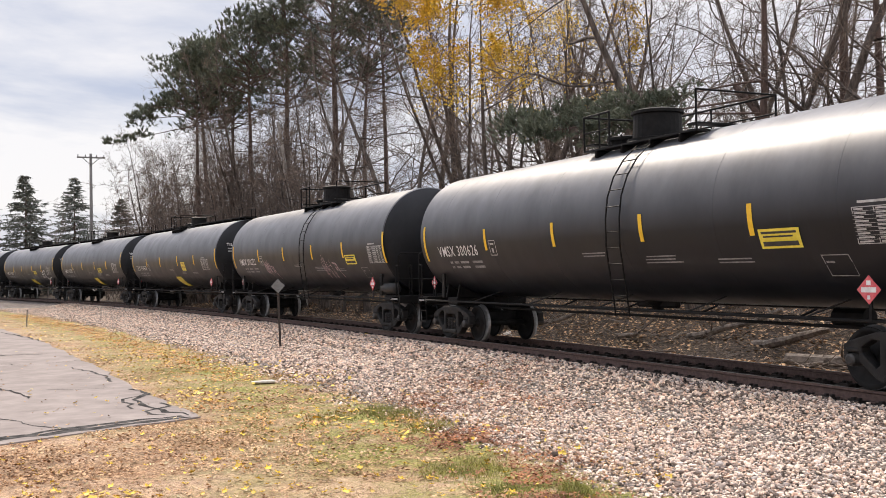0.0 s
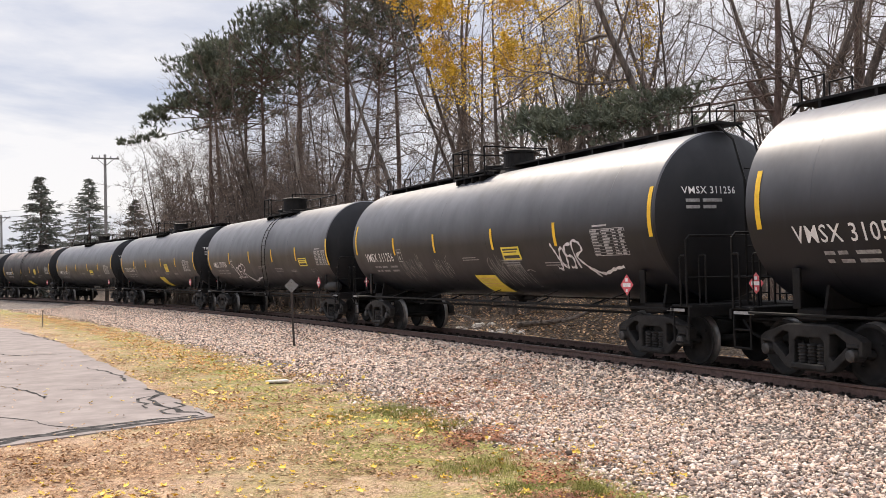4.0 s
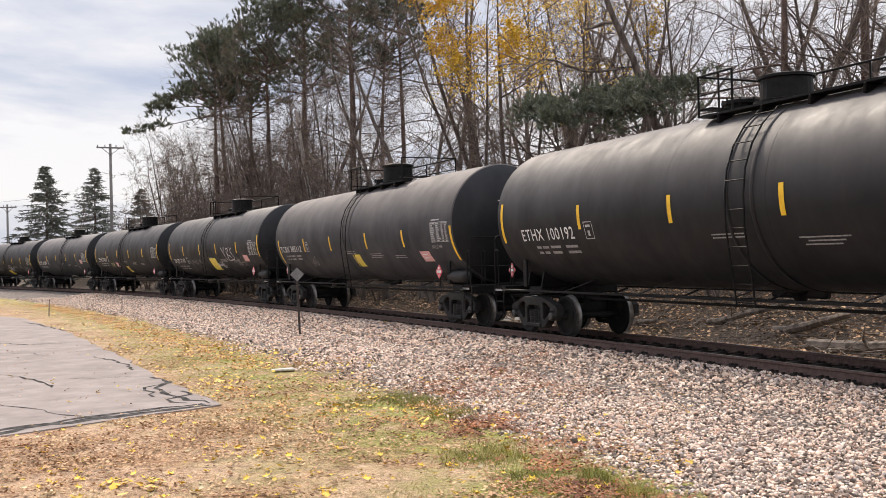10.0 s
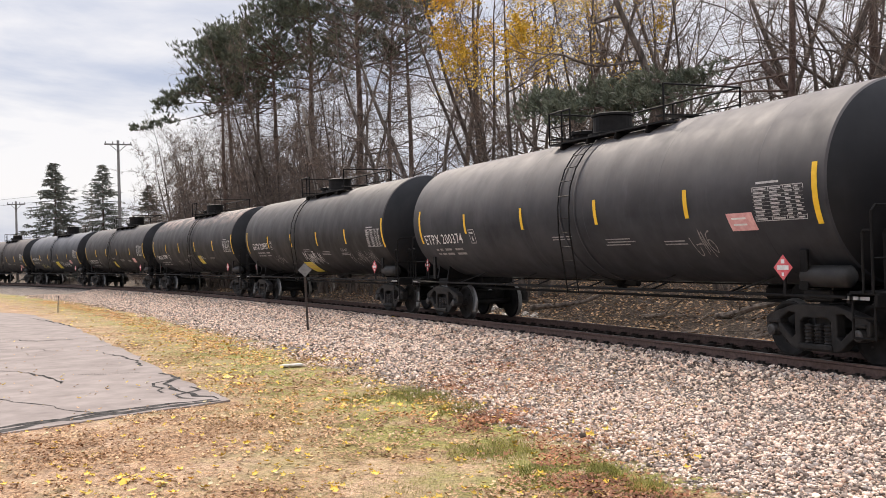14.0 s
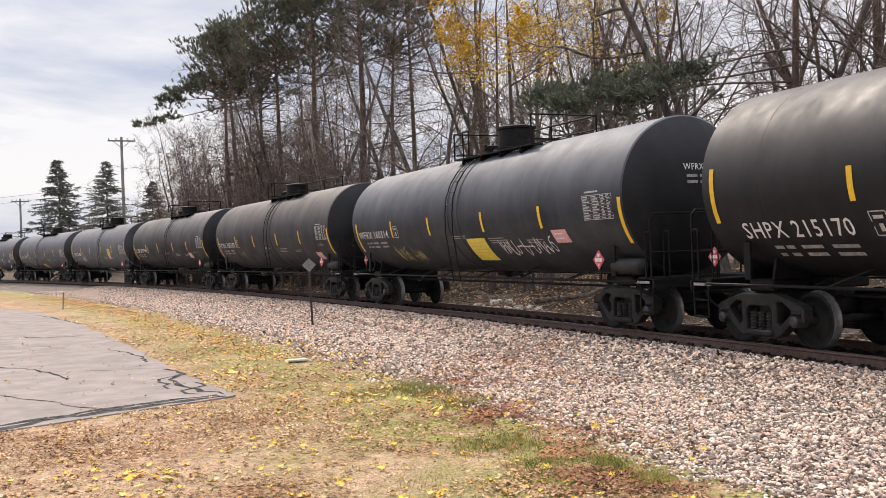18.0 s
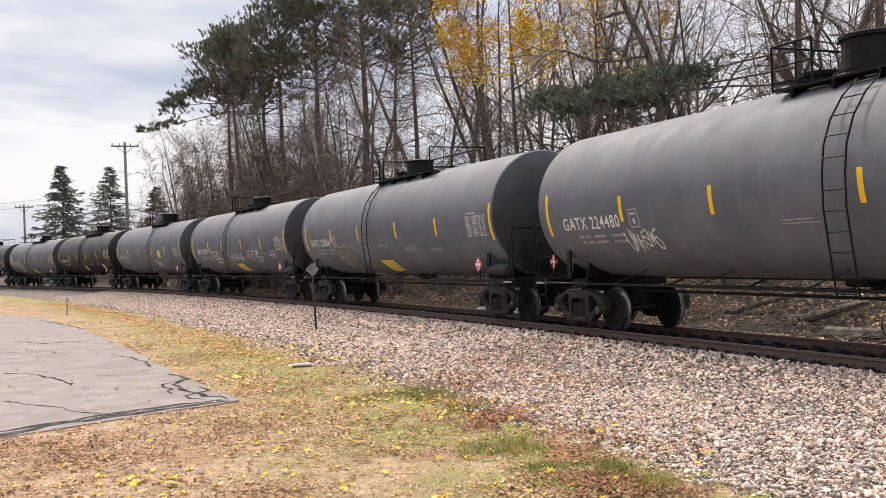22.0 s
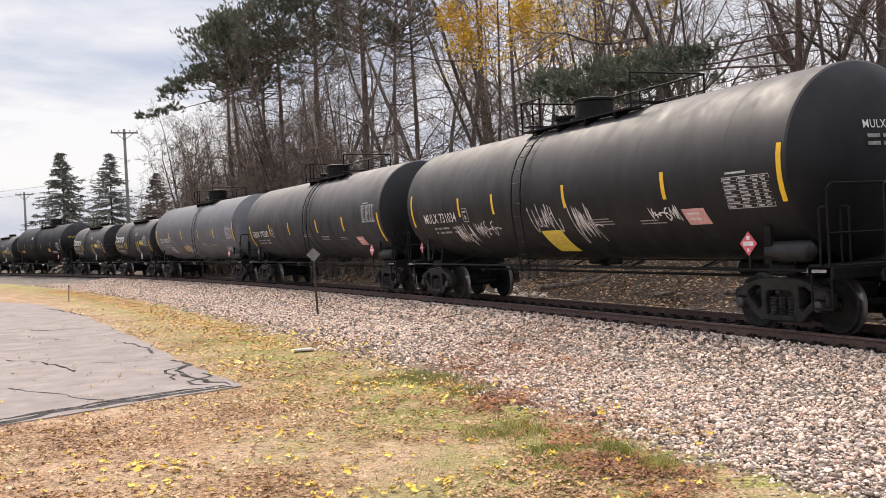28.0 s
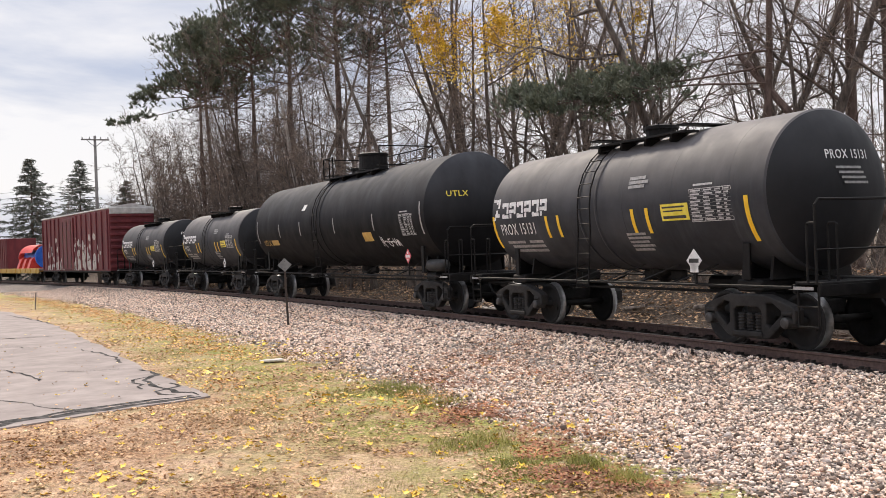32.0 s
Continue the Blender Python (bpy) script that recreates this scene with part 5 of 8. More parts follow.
def utility_pole(deg, dist, tall, arm, label):
    x, y = bearing(deg, dist)
    p = tagged(empty("utility_pole", pose(x, y, height_at(x, y), rz=-deg + 8)), label, "utility pole")
    bm = bmesh.new()
    bmesh.ops.create_cone(bm, cap_ends=True, segments=10, radius1=0.17, radius2=0.11, depth=tall + 0.5, matrix=Matrix.Translation((0, 0, tall / 2 - 0.25)))
    part("pole", bm, POLE, p, smooth=True)
    bm = bmesh.new()
    box(bm, 0, -0.14, tall - 0.35, arm, 0.10, 0.12, bevel=0.01)
    a = part("crossarm", bm, POLE, p)
    for k in (-0.46, -0.2, 0.2, 0.46):
        bm = bmesh.new()
        lathe(bm, [(0, 0.03), (0.05, 0.05), (0.09, 0.03), (0.13, 0.05), (0.18, 0.03), (0.19, 0)], 8, "z", (arm * k, -0.14, tall - 0.29))
        part("insulator", bm, SIGN_BACK, a, "grey insulator")
    bm = bmesh.new()
    for k in (-1, 1):
        rod(bm, (k * arm * 0.3, -0.14, tall - 0.4), (0, -0.14, tall - 1.0), 0.025, 5)
    part("brace", bm, POST_STEEL, p)
    return p


utility_pole(-18.35, 90, 12.9, 2.3, "weathered wooden utility pole with one crossarm")
utility_pole(-23.6, 128, 9.6, 2.0, "far wooden utility pole with crossarm")
for z0, off in ((8.5, 0.0), (8.0, 0.1)):
    ax, ay = bearing(-18.35, 90)
    bx, by = bearing(-40, 110)
    ends = [Vector((ax + off, ay, z0)), Vector((bx + off, by, z0 - 0.5))]
    pts = [ends[0].lerp(ends[1], k / 12) - Vector((0, 0, 1.2 * (1 - (k / 6 - 1) ** 2))) for k in range(13)]
    v, f = [], []
    tube(v, f, pts, [0.012] * 13, 4)
    me = mesh_of("power_line", v, f, POST_STEEL)
    tagged(new("power_line", me), "thin dark overhead power line", "cable")


def fallen_log(s, off, length, radius, turn, seed, label):
    rng = random.Random(seed)
    x, y, _ = on_track(s, off)
    log = tagged(empty("fallen_log", pose(x, y, height_at(x, y) + radius * 0.7, rz=turn)), label, "log")
    v, f = [], []
    pts, rad = limb(rng, Vector((-length / 2, 0, 0)), Vector((1, 0, 0.02)), length, radius, 7, 0.10, tip=0.55)
    tube(v, f, pts, rad, 8)
    n = 8
    f.append(tuple(range(n - 1, -1, -1)))
    f.append(tuple(len(v) - n + k for k in range(n)))
    piece("trunk", mesh_of("trunk", v, f, LOGWOOD), log)
    for _ in range(3):
        v, f = [], []
        p, r = limb(rng, pts[rng.randint(1, 5)], Vector((rng.uniform(-0.5, 1), rng.gauss(0, 0.6), rng.uniform(0.1, 0.7))), rng.uniform(0.5, 1.4), radius * 0.3, 4, 0.15)
        tube(v, f, p, r, 4)
        piece("branch", mesh_of("branch", v, f, LOGWOOD), log)


for k, (s, off, length, radius, turn) in enumerate(((9.5, -4.2, 4.6, 0.17, -50), (6.4, -4.8, 3.4, 0.13, -75), (12.4, -4.4, 3.2, 0.12, -30), (3.6, -5.2, 3.0, 0.10, -66), (15.0, -4.9, 4.0, 0.15, -48),
                                                    (0.4, -4.6, 2.6, 0.09, -80), (10.8, -5.8, 5.2, 0.14, -68), (-5.0, -5.0, 3.0, 0.10, -40), (7.8, -3.7, 1.9, 0.06, -20), (13.6, -3.8, 2.2, 0.07, -95), (-11.0, -5.2, 3.2, 0.11, -72))):
    fallen_log(s, off, length, radius, turn, 60 + k, "fallen grey-brown log in the leaf litter")


def brushwood():
    """Broken sticks strewn along the far side of the track."""
    rng = random.Random(9)
    v, f = [], []
    for _ in range(3000):
        s, off = 21 - 61 * rng.random() ** 1.4, -2.6 - 8.4 * rng.random() ** 1.5
        x, y, _ = on_track(s, off)
        z = float(ground_z(off))
        a = rng.uniform(0, 6.283)
        p, r = limb(rng, Vector((x, y, z + rng.uniform(0.0, 0.22))), Vector((math.cos(a), math.sin(a), rng.uniform(-0.05, 0.25))), rng.uniform(0.2, 1.0) * rng.choice((1, 1, 1, 1.7)), rng.uniform(0.005, 0.018) * rng.choice((1, 1, 1, 1.7)), 3, 0.2)
        tube(v, f, p, r, 3)
    tagged(new("brushwood", mesh_of("brushwood", v, f, LOGWOOD)), "broken grey sticks lying in brown leaves", "sticks", kind="stuff")
    r = np.random.RandomState(8)
    n = 34000
    s, off = r.uniform(-45, 19, n), -2.3 - 8 * r.rand(n) ** 1.3
    x, y, _ = on_track(s, off)
    z = ground_z(off) + 0.03 + 0.08 * r.rand(n)
    a = r.uniform(0, 6.283, n)
    sz = r.uniform(0.03, 0.07, n)
    u = np.stack([np.cos(a), np.sin(a), r.uniform(-0.5, 0.5, n)], -1) * sz[:, None]
    w = np.stack([-np.sin(a), np.cos(a), r.uniform(-0.5, 0.5, n)], -1) * sz[:, None] * 0.7
    c = np.stack([x, y, z], -1)
    vv = np.stack([c - u, c + w, c + u, c - w], 1).reshape(-1, 3)
    tagged(new("leaf_litter", fast_mesh("leaf_litter", vv, np.arange(4 * n).reshape(-1, 4), BROWN_LEAF)), "brown dead leaves under the trees", "leaves", kind="stuff")


brushwood()


def rubble():
    """Broken grey rocks dumped beyond the rails."""
    rng = random.Random(14)
    for k in range(14):
        x, y, _ = on_track(rng.uniform(-9.4, -5.2), -rng.uniform(3.2, 4.6))
        size = rng.uniform(0.10, 0.26)
        bm = bmesh.new()
        bmesh.ops.create_icosphere(bm, subdivisions=2, radius=size)
        for v in bm.verts:
            v.co += Vector(noise.noise_vector(v.co / size * 1.1 + Vector((k * 7, 0, 0)))) * size * 0.45
            v.co.z *= 0.7
        me = bpy.data.meshes.new("rock")
        bm.to_mesh(me)
        bm.free()
        me.materials.append(PALE)
        ob = tagged(new("rock", me), "broken pale grey rock in the leaf litter", "rock", "rocks beyond the rails")
        ob.matrix_basis = pose(x, y, height_at(x, y) + size * 0.35, rz=k * 40)


rubble()


# ---- tank cars ----
class Shape:
    def __init__(self, half, knuckle, radius, centre, truck, head=0.76, ahead=0.0):
        self.half, self.knuckle, self.radius, self.centre, self.truck, self.head, self.ahead = half, knuckle, radius, centre, truck, head, ahead

    def side(self, x, z, lift=0.006):
        """A place on the near flank of the tank."""
        r = self.radius + lift
        return Vector((x + self.ahead, -math.sqrt(max(r * r - (z - self.centre) ** 2, 0.0)), z))

    def front(self, y, z, lift=0.008):
        """A place on the leading head."""
        cut = radians(66)
        deep = self.head / (1 - math.cos(cut)) * 0.62
        q = min(math.hypot(y, z - self.centre) / (self.radius - 0.03) * math.sin(cut), 1.0)
        return Vector((self.knuckle + 0.03 + deep * (math.sqrt(1 - q * q) - math.cos(cut)) + lift, y, z))


STANDARD = Shape(9.125, 7.83, 1.605, 2.745, 7.08, ahead=0.18)
SHORT = Shape(6.3, 4.55, 1.33, 2.55, 3.85, 0.70)
LONG = Shape(9.45, 7.85, 1.60, 2.86, 7.1)

WHEELSETS = []
MESHES = {}


def shared(key, build, mats, smooth=False):
    """One mesh for all alike parts."""
    if key not in MESHES:
        bm = bmesh.new()
        build(bm)
        bmesh.ops.recalc_face_normals(bm, faces=bm.faces)
        me = bpy.data.meshes.new(key)
        for f in bm.faces:
            f.smooth = smooth
        bm.to_mesh(me)
        bm.free()
        for m in mats if isinstance(mats, (list, tuple)) else [mats]:
            me.materials.append(m)
        MESHES[key] = me
    return MESHES[key]


def beam(bm, a, b, wide, deep):
    """A square bar from a to b: wide across y, deep across the bar."""
    a, b = Vector(a), Vector(b)
    d = b - a
    turn = Matrix.Rotation(-math.atan2(d.z, d.x), 4, "Y")
    box(bm, *((a + b) / 2), d.length + deep * 0.5, wide, deep, turn, bevel=0.022)


def side_frame_mesh(bm):
    """A cast side frame: one thick plate with rounded edges, two triangular openings and a spring window."""
    half = [(0.40, 0.165), (0.50, 0.20), (0.80, 0.44), (0.80, 0.575), (0.98, 0.575), (0.98, 0.45), (1.06, 0.45), (1.07, 0.66), (0.98, 0.72), (0.52, 0.86), (0.40, 0.885)]
    hole = [(0.43, 0.74), (0.43, 0.41), (0.50, 0.36), (0.75, 0.57), (0.75, 0.64), (0.55, 0.76)]
    loops = [half + [(-x, z) for x, z in half[::-1]], hole, [(-x, z) for x, z in hole], [(-0.31, 0.28), (0.31, 0.28), (0.31, 0.62), (0.24, 0.68), (-0.24, 0.68), (-0.31, 0.62)]]
    edges = []
    for loop in loops:
        vs = [bm.verts.new((x, -0.09, z)) for x, z in loop]
        edges += [bm.edges.new((vs[k], vs[(k + 1) % len(vs)])) for k in range(len(vs))]
    bmesh.ops.triangle_fill(bm, use_beauty=True, edges=edges)
    grown = bmesh.ops.extrude_face_region(bm, geom=bm.faces[:])
    bmesh.ops.translate(bm, vec=(0, 0.18, 0), verts=[v for v in grown["geom"] if isinstance(v, bmesh.types.BMVert)])
    bmesh.ops.recalc_face_normals(bm, faces=bm.faces)
    rim = [e for e in bm.edges if len(e.link_faces) == 2 and e.calc_face_angle() > 1.3 and all(abs(v.co.y + 0.09) < 1e-4 for v in e.verts)]
    bmesh.ops.bevel(bm, geom=rim, offset=0.025, segments=2, affect="EDGES", profile=0.5)
    box(bm, 0, 0, 0.235, 0.70, 0.26, 0.09, bevel=0.02)
    for k in (-1, 1):
        box(bm, k * 0.89, -0.01, 0.60, 0.24, 0.20, 0.07, bevel=0.02)


def spring_mesh(bm):
    for x in (-0.20, 0.0, 0.20):
        prof = []
        for k in range(6):
            z = 0.275 + k * 0.052
            prof += [(z, 0.070), (z + 0.018, 0.088), (z + 0.036, 0.070)]
        lathe(bm, [(0.27, 0)] + prof + [(0.59, 0)], 9, "z", (x, 0, 0))


def wheelset_mesh(bm):
    for k in (-1, 1):
        prof = [(0.02, 0.07), (0.055, 0.12), (0.02, 0.17), (0.01, 0.34), (0.055, 0.385), (0.065, 0.40), (0.065, 0.445), (0.058, 0.455)]
        outer = [(0.058, 0.455), (-0.045, 0.462), (-0.060, 0.485), (-0.075, 0.485), (-0.075, 0.39), (-0.02, 0.34), (-0.02, 0.15), (-0.06, 0.10), (-0.06, 0.07)]
        lathe(bm, [(k * (0.705 + u), r) for u, r in prof + outer], 28, "y")
    lathe(bm, [(-1.0, 0), (-1.0, 0.07), (1.0, 0.07), (1.0, 0)], 10, "y")
    # a cast mark and lifting holes, so that turning shows
    for k in (-1, 1):
        for j in range(2):
            a = math.pi * j
            lathe(bm, [(k * 0.71, 0), (k * 0.71, 0.03), (k * 0.735, 0.03), (k * 0.735, 0)], 8, "y", (0.25 * math.cos(a), 0, 0.25 * math.sin(a)))


def add_truck(car, x, shape):
    def bolster(bm):
        box(bm, 0, 0, 0.60, 0.36, 1.9, 0.26, bevel=0.03)
        box(bm, 0, 0, 0.80, 0.55, 0.55, 0.16, bevel=0.03)
        for k in (-1, 1):
            box(bm, 0.42 * k, 0, 0.40, 0.12, 1.5, 0.10, bevel=0.02)
            box(bm, 0.36 * k, -0.6, 0.45, 0.10, 0.06, 0.34)
    truck = piece("truck", shared("truck", bolster, TRUCK_STEEL), car, "dusty cast-steel wheel truck", Matrix.Translation((x, 0, 0)))
    for k in (-1, 1):
        m = Matrix.Translation((0, k * 1.02, 0)) @ (Matrix.Rotation(math.pi, 4, "Z") if k > 0 else Matrix())
        piece("side_frame", shared("side_frame", side_frame_mesh, TRUCK_STEEL), truck, at=m)
        for j in (-1, 1):
            cap = shared("bearing_cap", lambda bm: lathe(bm, [(-0.15, 0), (-0.15, 0.055), (-0.13, 0.09), (-0.06, 0.10), (0.10, 0.10), (0.10, 0)], 14, "y"), CAP_STEEL)
            piece("bearing_cap", cap, truck, at=m @ Matrix.Translation((j * 0.89, -0.02, 0.457)))
        piece("spring", shared("spring", spring_mesh, TRUCK_STEEL), truck, at=m)
    for k in (-1, 1):
        me = shared("wheelset", wheelset_mesh, [WHEEL_STEEL, TREAD], True)
        for p in me.polygons:
            if math.hypot(p.center.x, p.center.z) > 0.452 or (math.hypot(p.center.x, p.center.z) > 0.44 and abs(p.normal.y) < 0.5):
                p.material_index = 1
        w = piece("wheelset", me, truck, "dark steel wheels on an axle")
        w.matrix_parent_inverse = Matrix.Translation((k * 0.89, 0, 0.457))
        WHEELSETS.append(w)
    return truck


def tank_mesh(bm, sh):
    """Shell with dished heads that meet it in a rolled rim."""
    n, cut = 9, radians(66)
    deep = sh.head / (1 - math.cos(cut)) * 0.62
    head = [(sh.knuckle + 0.03 + deep * (math.cos(cut * k / n) - math.cos(cut)), (sh.radius - 0.03) * math.sin(cut * k / n) / math.sin(cut)) for k in range(n + 1)]
    rings = 10
    shell = [(-sh.knuckle + 2 * sh.knuckle * k / rings, sh.radius) for k in range(rings + 1)]
    prof = [(-x, r) for x, r in head] + shell + head[::-1]
    lathe(bm, prof, 72, "x", (0, 0, sh.centre))
    for e in bm.edges:
        if all(abs(abs(v.co.x) - sh.knuckle) < 1e-4 for v in e.verts) or all(abs(abs(v.co.x) - sh.knuckle - 0.03) < 1e-4 for v in e.verts):
            e.smooth = False


# per style: where the ladder, the valve housing and the ends of the platform stand
LADDER_AT = {"aft": -0.97, "fore": 1.0, "mid": 0.5, "dome": -0.6, "side": -0.1, "low": -0.45}
HOUSE_AT = {"aft": 0.1, "fore": 0.4, "mid": 0.1, "dome": 0.87, "side": 0.9, "walk": 0.25}
CAGE_AT = {"aft": (-1.7, 2.9), "fore": (-0.85, 2.7), "mid": (-1.1, 3.2), "dome": (-1.45, 3.5), "side": (-1.0, 3.3), "walk": (-1.7, 0.1), "low": (-0.9, 2.2)}


def base_car(sh, style):
    """A tank car without its paint scheme: frame, trucks, fittings."""
    car = empty("tank_car")
    top = sh.centre + sh.radius
    key = f"{sh.half}{style}"
    for k in (-1, 1):
        add_truck(car, k * sh.truck, sh)
    # running rail along the sill, on both flanks
    for k in (-1, 1):
        def rail(bm):
            rod(bm, (-sh.half + 1.1, k * 1.43, 1.04), (sh.half - 1.1, k * 1.43, 1.04), 0.024, 6)
            for i in range(6):
                x = -sh.truck + 1.6 + (2 * sh.truck - 3.2) * i / 5
                rod(bm, (x, k * 1.43, 1.04), (x, k * 1.05, 1.16), 0.018, 5)
        piece("sill_rail", shared(f"rail{key}{k}", rail, FRAME_STEEL), car, "thin steel rail under the tank")
        for i in range(5):
            x = -sh.truck + 1.9 + (2 * sh.truck - 3.4) * i / 4
            def strut(bm):
                rod(bm, (0, k * 1.43, 1.04), (0.24, k * (math.sqrt(max(sh.radius ** 2 - (sh.radius * 0.90) ** 2, 0)) + 0.010), sh.centre - sh.radius * 0.90), 0.014, 5)
            piece("strut", shared(f"strut{sh.radius}{k}", strut, BRIGHT_GREY), car, at=Matrix.Translation((x, 0, 0)))
    # stub sills, saddles, end decks and couplers
    for k in (-1, 1):
        turn = Matrix() if k > 0 else Matrix.Rotation(math.pi, 4, "Z")
        def sill(bm):
            box(bm, (sh.truck + sh.half) / 2 - 0.35, 0, 0.98, sh.half - sh.truck + 0.9, 0.42, 0.34, bevel=0.02)
            box(bm, sh.truck, 0, 1.02, 0.6, 2.1, 0.2, bevel=0.03)
        piece("draft_sill", shared(f"sill{key}", sill, FRAME_STEEL), car, at=turn)
        for side in (-1, 1):
            def saddle(bm):
                r = sh.radius + 0.006
                arc = [math.radians(a) for a in (-52, -58, -64, -70, -76, -82)]
                ring = [(side * r * math.cos(a), sh.centre + r * math.sin(a)) for a in arc] + [(side * 0.2, 1.12), (side * r * 0.66, 1.12)]
                n = len(ring)
                for x0, x1 in ((-0.36, -0.30), (0.30, 0.36)):
                    a = [bm.verts.new((sh.truck + x0, y, z)) for y, z in ring]
                    b = [bm.verts.new((sh.truck + x1, y, z)) for y, z in ring]
                    bm.faces.new(a)
                    bm.faces.new(b[::-1])
                    for i in range(n):
                        bm.faces.new((a[i], b[i], b[(i + 1) % n], a[(i + 1) % n]))
                top_z = sh.centre - r * 0.62
                box(bm, sh.truck, side * (r * 0.80), (1.12 + top_z) / 2, 0.16, 0.05, top_z - 1.12, bevel=0.01)
            piece("saddle", shared(f"saddle{key}{side}", saddle, FRAME_STEEL), car, "dark cradle under the tank", turn)
        def deck(bm):
            x = sh.half - 0.85
            box(bm, x, 0, 1.10, 0.55, 2.7, 0.05, bevel=0.01)
            box(bm, x + 0.25, 0, 1.0, 0.06, 2.8, 0.18, bevel=0.01)
            box(bm, x - 0.25, 0, 1.02, 0.06, 2.8, 0.14, bevel=0.01)
        ends = piece("end_deck", shared(f"deck{key}", deck, FRAME_STEEL), car, at=turn)
        for dx in (-0.62, -0.3, 0.12):
            plate = shared("deck_plate", lambda bm: box(bm, 0, 0, 0, 0.2, 0.006, 0.05), FADED)
            piece("plate", plate, ends, "small worn white plate", Matrix.Translation((sh.half - 0.85 + dx * 0.4, -1.407 * k, 1.03)))
        for y in (-1.36, 1.36):
            def steps(bm):
                x = sh.half - 0.85
                bent(bm, [(x - 0.2, y, 1.05), (x - 0.2, y, 0.45), (x + 0.2, y, 0.45), (x + 0.2, y, 1.05)], 0.02, 5)
                rod(bm, (x - 0.2, y, 0.75), (x + 0.2, y, 0.75), 0.018, 5)
            piece("step", shared(f"steps{key}{y}", steps, FRAME_STEEL), car, "steel stirrup step", turn)
        def grips(bm):
            x = sh.half - 0.66
            high = 2.35
            bent(bm, [(x, -1.38, 1.1), (x, -1.38, high - 0.08), (x, -1.30, high), (x, 1.30, high), (x, 1.38, high - 0.08), (x, 1.38, 1.1)], 0.022)
            for y in (-1.38, -0.95, 0.95, 1.38):
                bent(bm, [(x - 0.17, y, 1.1), (x - 0.17, y, 1.97), (x - 0.14, y, 2.0), (x - 0.03, y, 2.0), (x, y, 1.97), (x, y, 1.1)], 0.020)
            rod(bm, (x, -1.38, 1.6), (x, 1.38, 1.6), 0.018, 5)
        piece("end_railing", shared(f"grips{key}", grips, FRAME_STEEL), car, "black tubular end railing", turn)
        def hook(bm):
            x = sh.half
            box(bm, x - 0.38, 0, 0.86, 0.62, 0.16, 0.18, bevel=0.02)
            box(bm, x - 0.05, 0.05, 0.86, 0.26, 0.24, 0.28, bevel=0.05)
            box(bm, x - 0.02, -0.11, 0.86, 0.14, 0.10, 0.26, bevel=0.03)
            rod(bm, (x - 0.2, 0.1, 0.86), (x - 0.36, 1.2, 1.0), 0.016, 5)
        piece("coupler", shared(f"hook{key}", hook, TRUCK_STEEL), car, "worn steel coupler", turn)
        def hose(bm):
            x = sh.half
            bent(bm, [(x - 0.5, -0.25, 0.82), (x - 0.3, -0.27, 0.62), (x - 0.08, -0.22, 0.5), (x - 0.002, -0.15, 0.48)], 0.026)
        piece("air_hose", shared(f"hose{key}", hose, FRAME_STEEL), car, "black rubber air hose", turn)
    # brake gear
    def reservoir(bm):
        lathe(bm, [(-0.5, 0), (-0.47, 0.12), (-0.41, 0.17), (0.41, 0.17), (0.47, 0.12), (0.5, 0)], 14, "x", (sh.half - 1.7, -1.16, 1.33))
    if sh is not SHORT and style != "walk":
        piece("air_reservoir", shared(f"tank{key}", reservoir, BRIGHT_GREY, True), car, "grey air reservoir on the end deck")
    def under(bm):
        lathe(bm, [(-0.3, 0), (-0.3, 0.17), (0.35, 0.17), (0.35, 0)], 12, "x", (sh.truck - 2.3, 0.45, 0.95))
        rod(bm, (-sh.truck + 1.2, -0.4, 0.86), (sh.truck - 1.2, -0.4, 0.86), 0.03, 5)
        rod(bm, (-sh.truck + 1.2, 0.5, 0.92), (sh.truck - 1.2, 0.5, 0.92), 0.022, 5)
    piece("brake_rigging", shared(f"under{key}", under, FRAME_STEEL), car, "black brake pipes and cylinder under the tank")
    def valve(bm):
        lathe(bm, [(0.96, 0), (0.96, 0.10), (1.04, 0.14), (1.12, 0.26), (1.4, 0.34), (1.42, 0)], 14, "z", (0.3, 0, 0))
        box(bm, 0.3, 0, 1.12, 1.3, 0.14, 0.22, bevel=0.04)
    piece("outlet_valve", shared(f"valve{key}", valve, FRAME_STEEL), car, "bottom outlet valve with skid")
    # ladder up the flank, crossing over the top
    lx = LADDER_AT.get(style, 0.0) + sh.ahead
    def stile_data():
        pts = [Vector((0, -1.5, 0.92)), Vector((0, -sh.radius - 0.09, sh.centre - 0.5))]
        for a in range(0, 71, 14):
            t = radians(a)
            pts.append(Vector((0, -(sh.radius + 0.09) * math.cos(t), sh.centre + (sh.radius + 0.09) * math.sin(t))))
        v, f = [], []
        tube(v, f, pts, [0.016] * len(pts), 5)
        return v, f
